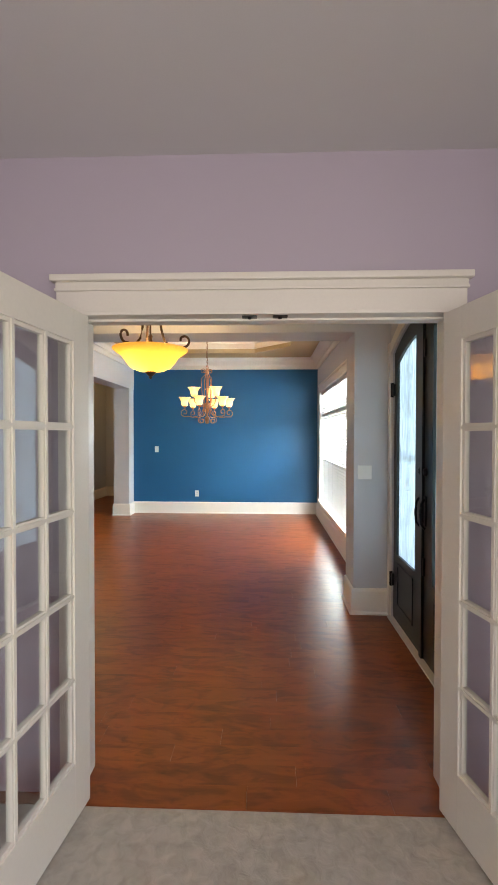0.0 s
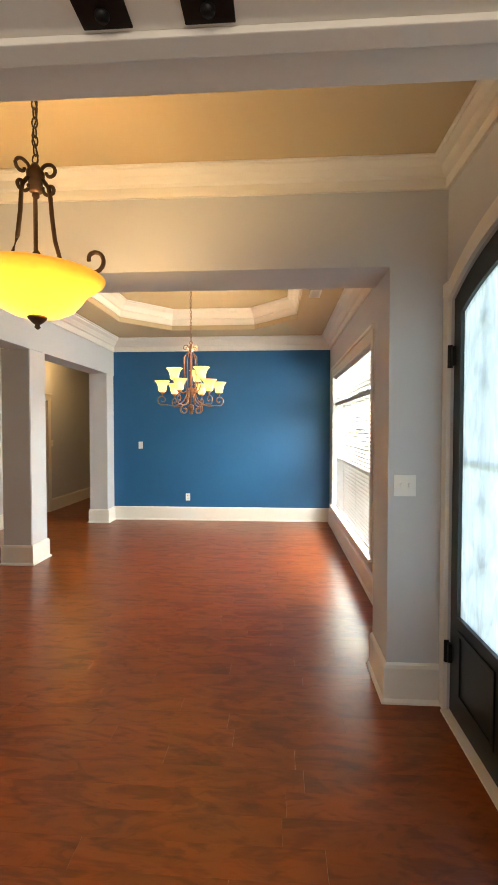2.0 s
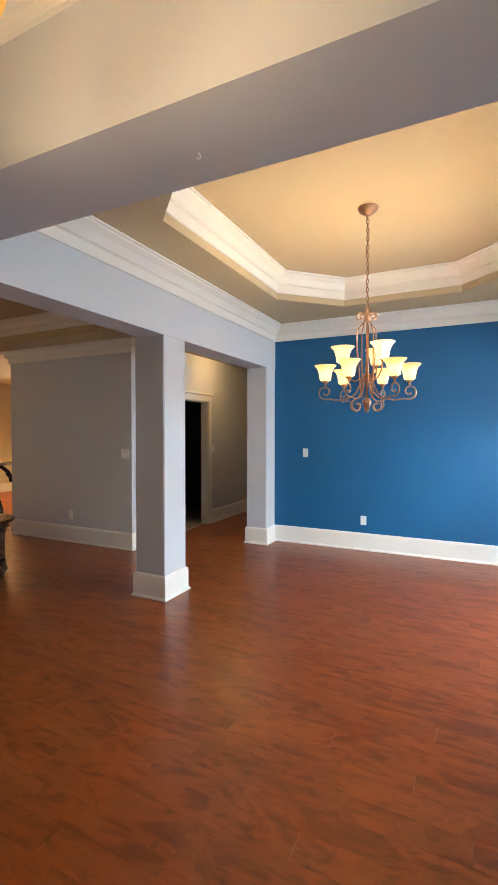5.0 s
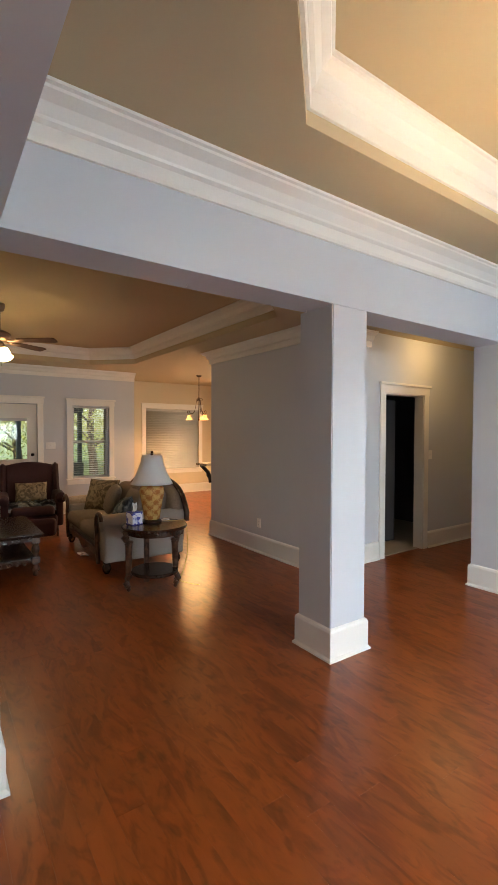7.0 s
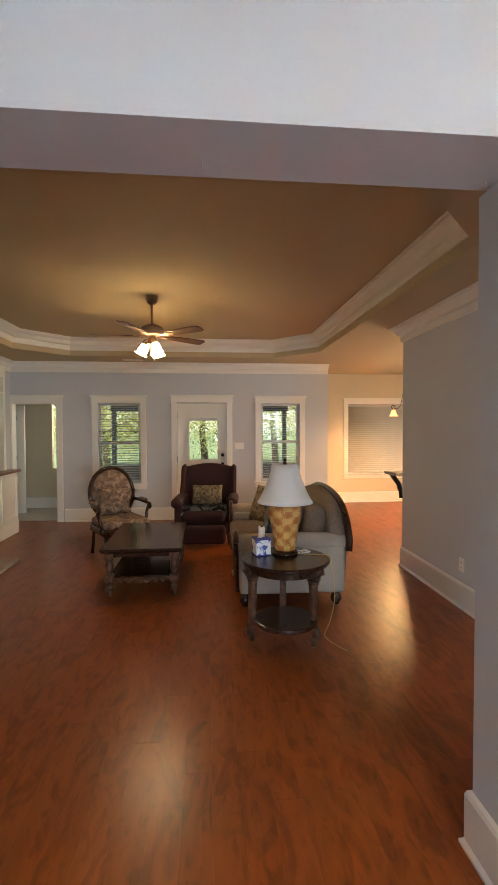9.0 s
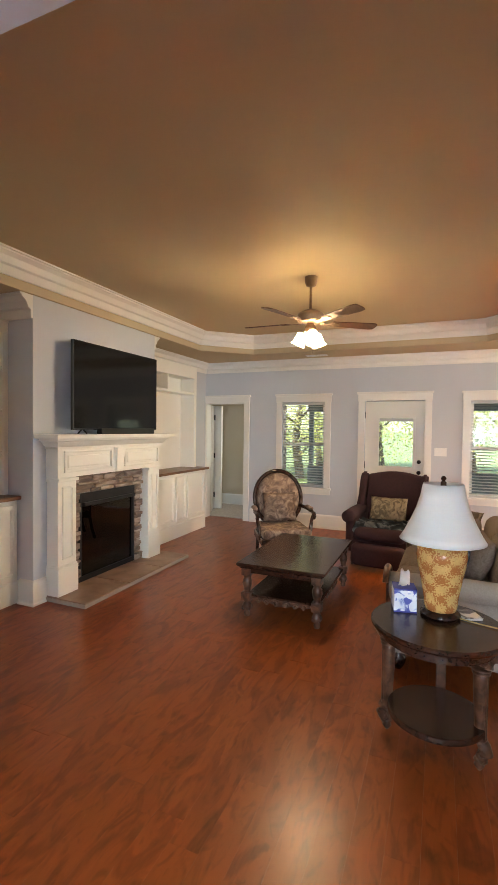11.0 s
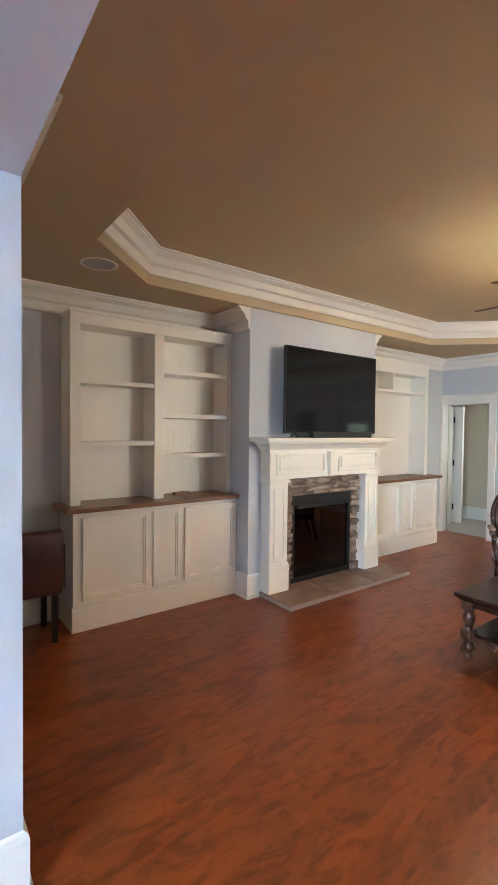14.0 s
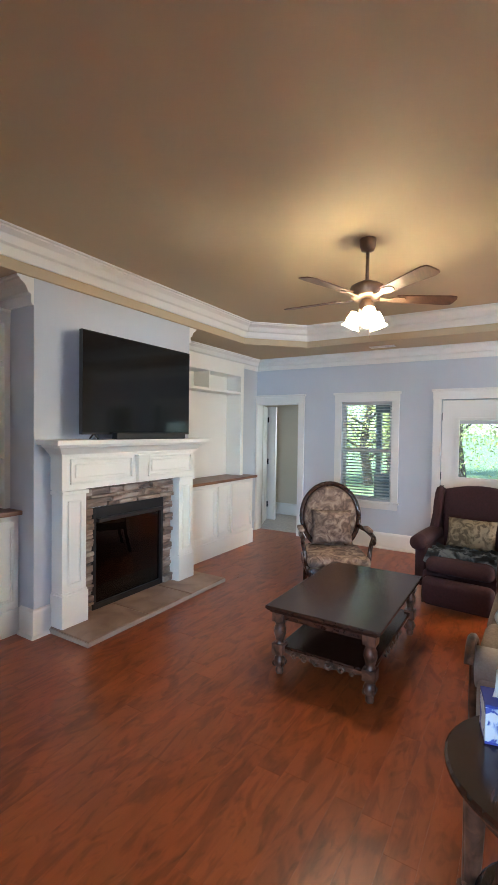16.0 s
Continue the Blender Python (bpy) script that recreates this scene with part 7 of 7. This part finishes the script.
def tree(x, y, height, seed):
    r = random.Random(seed)
    t = thing("tree", "leafy green garden tree behind the house", "tree", pose(x, y, -0.25), "garden trees")
    bm = bmesh.new()
    tube(bm, [(0.1 * math.sin(i), 0.08 * math.cos(i * 1.3), height * 0.75 * i / 8) for i in range(9)], 0.16, 8, lambda f: 1.15 - 0.85 * f)
    tips = []
    for k in range(13):
        a, z = r.random() * 6.28, height * (0.10 + 0.6 * r.random())
        l = height * (0.2 + 0.15 * r.random())
        pts = [(l * f * math.cos(a), l * f * math.sin(a), z + l * 0.5 * f + 0.1 * math.sin(3 * f)) for f in (0, 0.35, 0.7, 1)]
        tube(bm, pts, 0.05, 5, lambda f: 1 - 0.8 * f)
        tips += [Vector(p) for p in pts[1:]]
    part("trunk", bm, M_BARK, t)
    tips += [Vector((0, 0, height * 0.8)), Vector((0, 0, height * 0.65))]
    verts, faces = [], []
    for k in range(9000):
        c = r.choice(tips) + Vector((r.gauss(0, 1), r.gauss(0, 1), r.gauss(0, 0.8))) * height * 0.085
        u = Vector((r.gauss(0, 1), r.gauss(0, 1), r.gauss(0, 1))).normalized()
        v = u.orthogonal().normalized()
        s = 0.04 + 0.04 * r.random()
        i = len(verts)
        verts += [c - u * s, c + v * s * 0.5, c + u * s, c - v * s * 0.5]
        faces.append((i, i + 1, i + 2, i + 3))
    me = bpy.data.meshes.new("crown")
    me.from_pydata([tuple(q) for q in verts], [], faces)
    me.materials.append(M_LEAF)
    ob = new("crown", me)
    ob.parent = t


leafy = M_LEAF.node_tree
_tl = leafy.nodes.new("ShaderNodeBsdfTranslucent")
_mx = leafy.nodes.new("ShaderNodeMixShader")
_mx.inputs[0].default_value = 0.5
_tl.inputs[0].default_value = (0.60, 0.60, 0.26, 1)
leafy.links.new(leafy.nodes["Principled BSDF"].outputs[0], _mx.inputs[1])
leafy.links.new(_tl.outputs[0], _mx.inputs[2])
leafy.links.new(_mx.outputs[0], leafy.nodes["Material Output"].inputs["Surface"])
GROVE = ((-18.5, 0.6, 7.0), (-20, 3.4, 8.0), (-21, 6.6, 8.5), (-19.5, 9.2, 7.5), (-22, 11.5, 9), (-24, 0.0, 9), (-19, -2.5, 7), (-23, 4.8, 9), (-25, 8.5, 10), (-25, 2.2, 10))
for i, (x, y, h) in enumerate(GROVE):
    tree(x, y, h, 40 + i)

# ---- floor boards ----
def board_mesh(bm, x0, x1, y0, y1):
    c = 0.0002
    lo = [bm.verts.new(p) for p in ((x0, y0, -0.02), (x1, y0, -0.02), (x1, y1, -0.02), (x0, y1, -0.02))]
    md = [bm.verts.new(p) for p in ((x0, y0, -c), (x1, y0, -c), (x1, y1, -c), (x0, y1, -c))]
    hi = [bm.verts.new(p) for p in ((x0 + c, y0 + c, 0), (x1 - c, y0 + c, 0), (x1 - c, y1 - c, 0), (x0 + c, y1 - c, 0))]
    for a, b in ((lo, md), (md, hi)):
        for i in range(4):
            bm.faces.new((a[i], a[(i + 1) % 4], b[(i + 1) % 4], b[i]))
    bm.faces.new(hi)


rng = random.Random(7)
boards, WIDE = [], 0.127
row = 0
y = 1.532
while y < 10.9:
    x = -10.70 - rng.random() * 0.9
    while x < 1.44:
        length = rng.choice((0.6, 0.9, 1.2, 1.2, 1.5))
        boards.append((max(x, -10.7), min(x + length, 1.44), y + 0.0001, min(y + WIDE, 10.95) - 0.0001))
        x += length + 0.0008
    y += WIDE
near = [b for b in boards if -5.6 < b[0] and b[1] < 1.45 and 1.5 < b[2] < 6.2 and b[1] - b[0] > 0.2]
near = near[:: max(1, -(-len(near) // 300))]
chosen = set(near)
rest = bmesh.new()
for b in boards:
    if b[1] - b[0] > 0.03 and b not in chosen:
        board_mesh(rest, *b)
me = bpy.data.meshes.new("boards")
rest.to_mesh(me)
rest.free()
me.materials.append(M_BOARDS)
far = new("boards", me)
far.parent = floor
tagged(far, "cherry-stained hardwood boards", kind="stuff")
shared = {}
for b in near:
    size = (round(b[1] - b[0], 3), round(b[3] - b[2], 4))
    if size not in shared:
        one = bmesh.new()
        board_mesh(one, 0, size[0], 0, size[1])
        shared[size] = finish("board", one, M_BOARDS)
    ob = new("board", shared[size])
    ob.location = (b[0], b[2], 0)
    ob.parent = floor
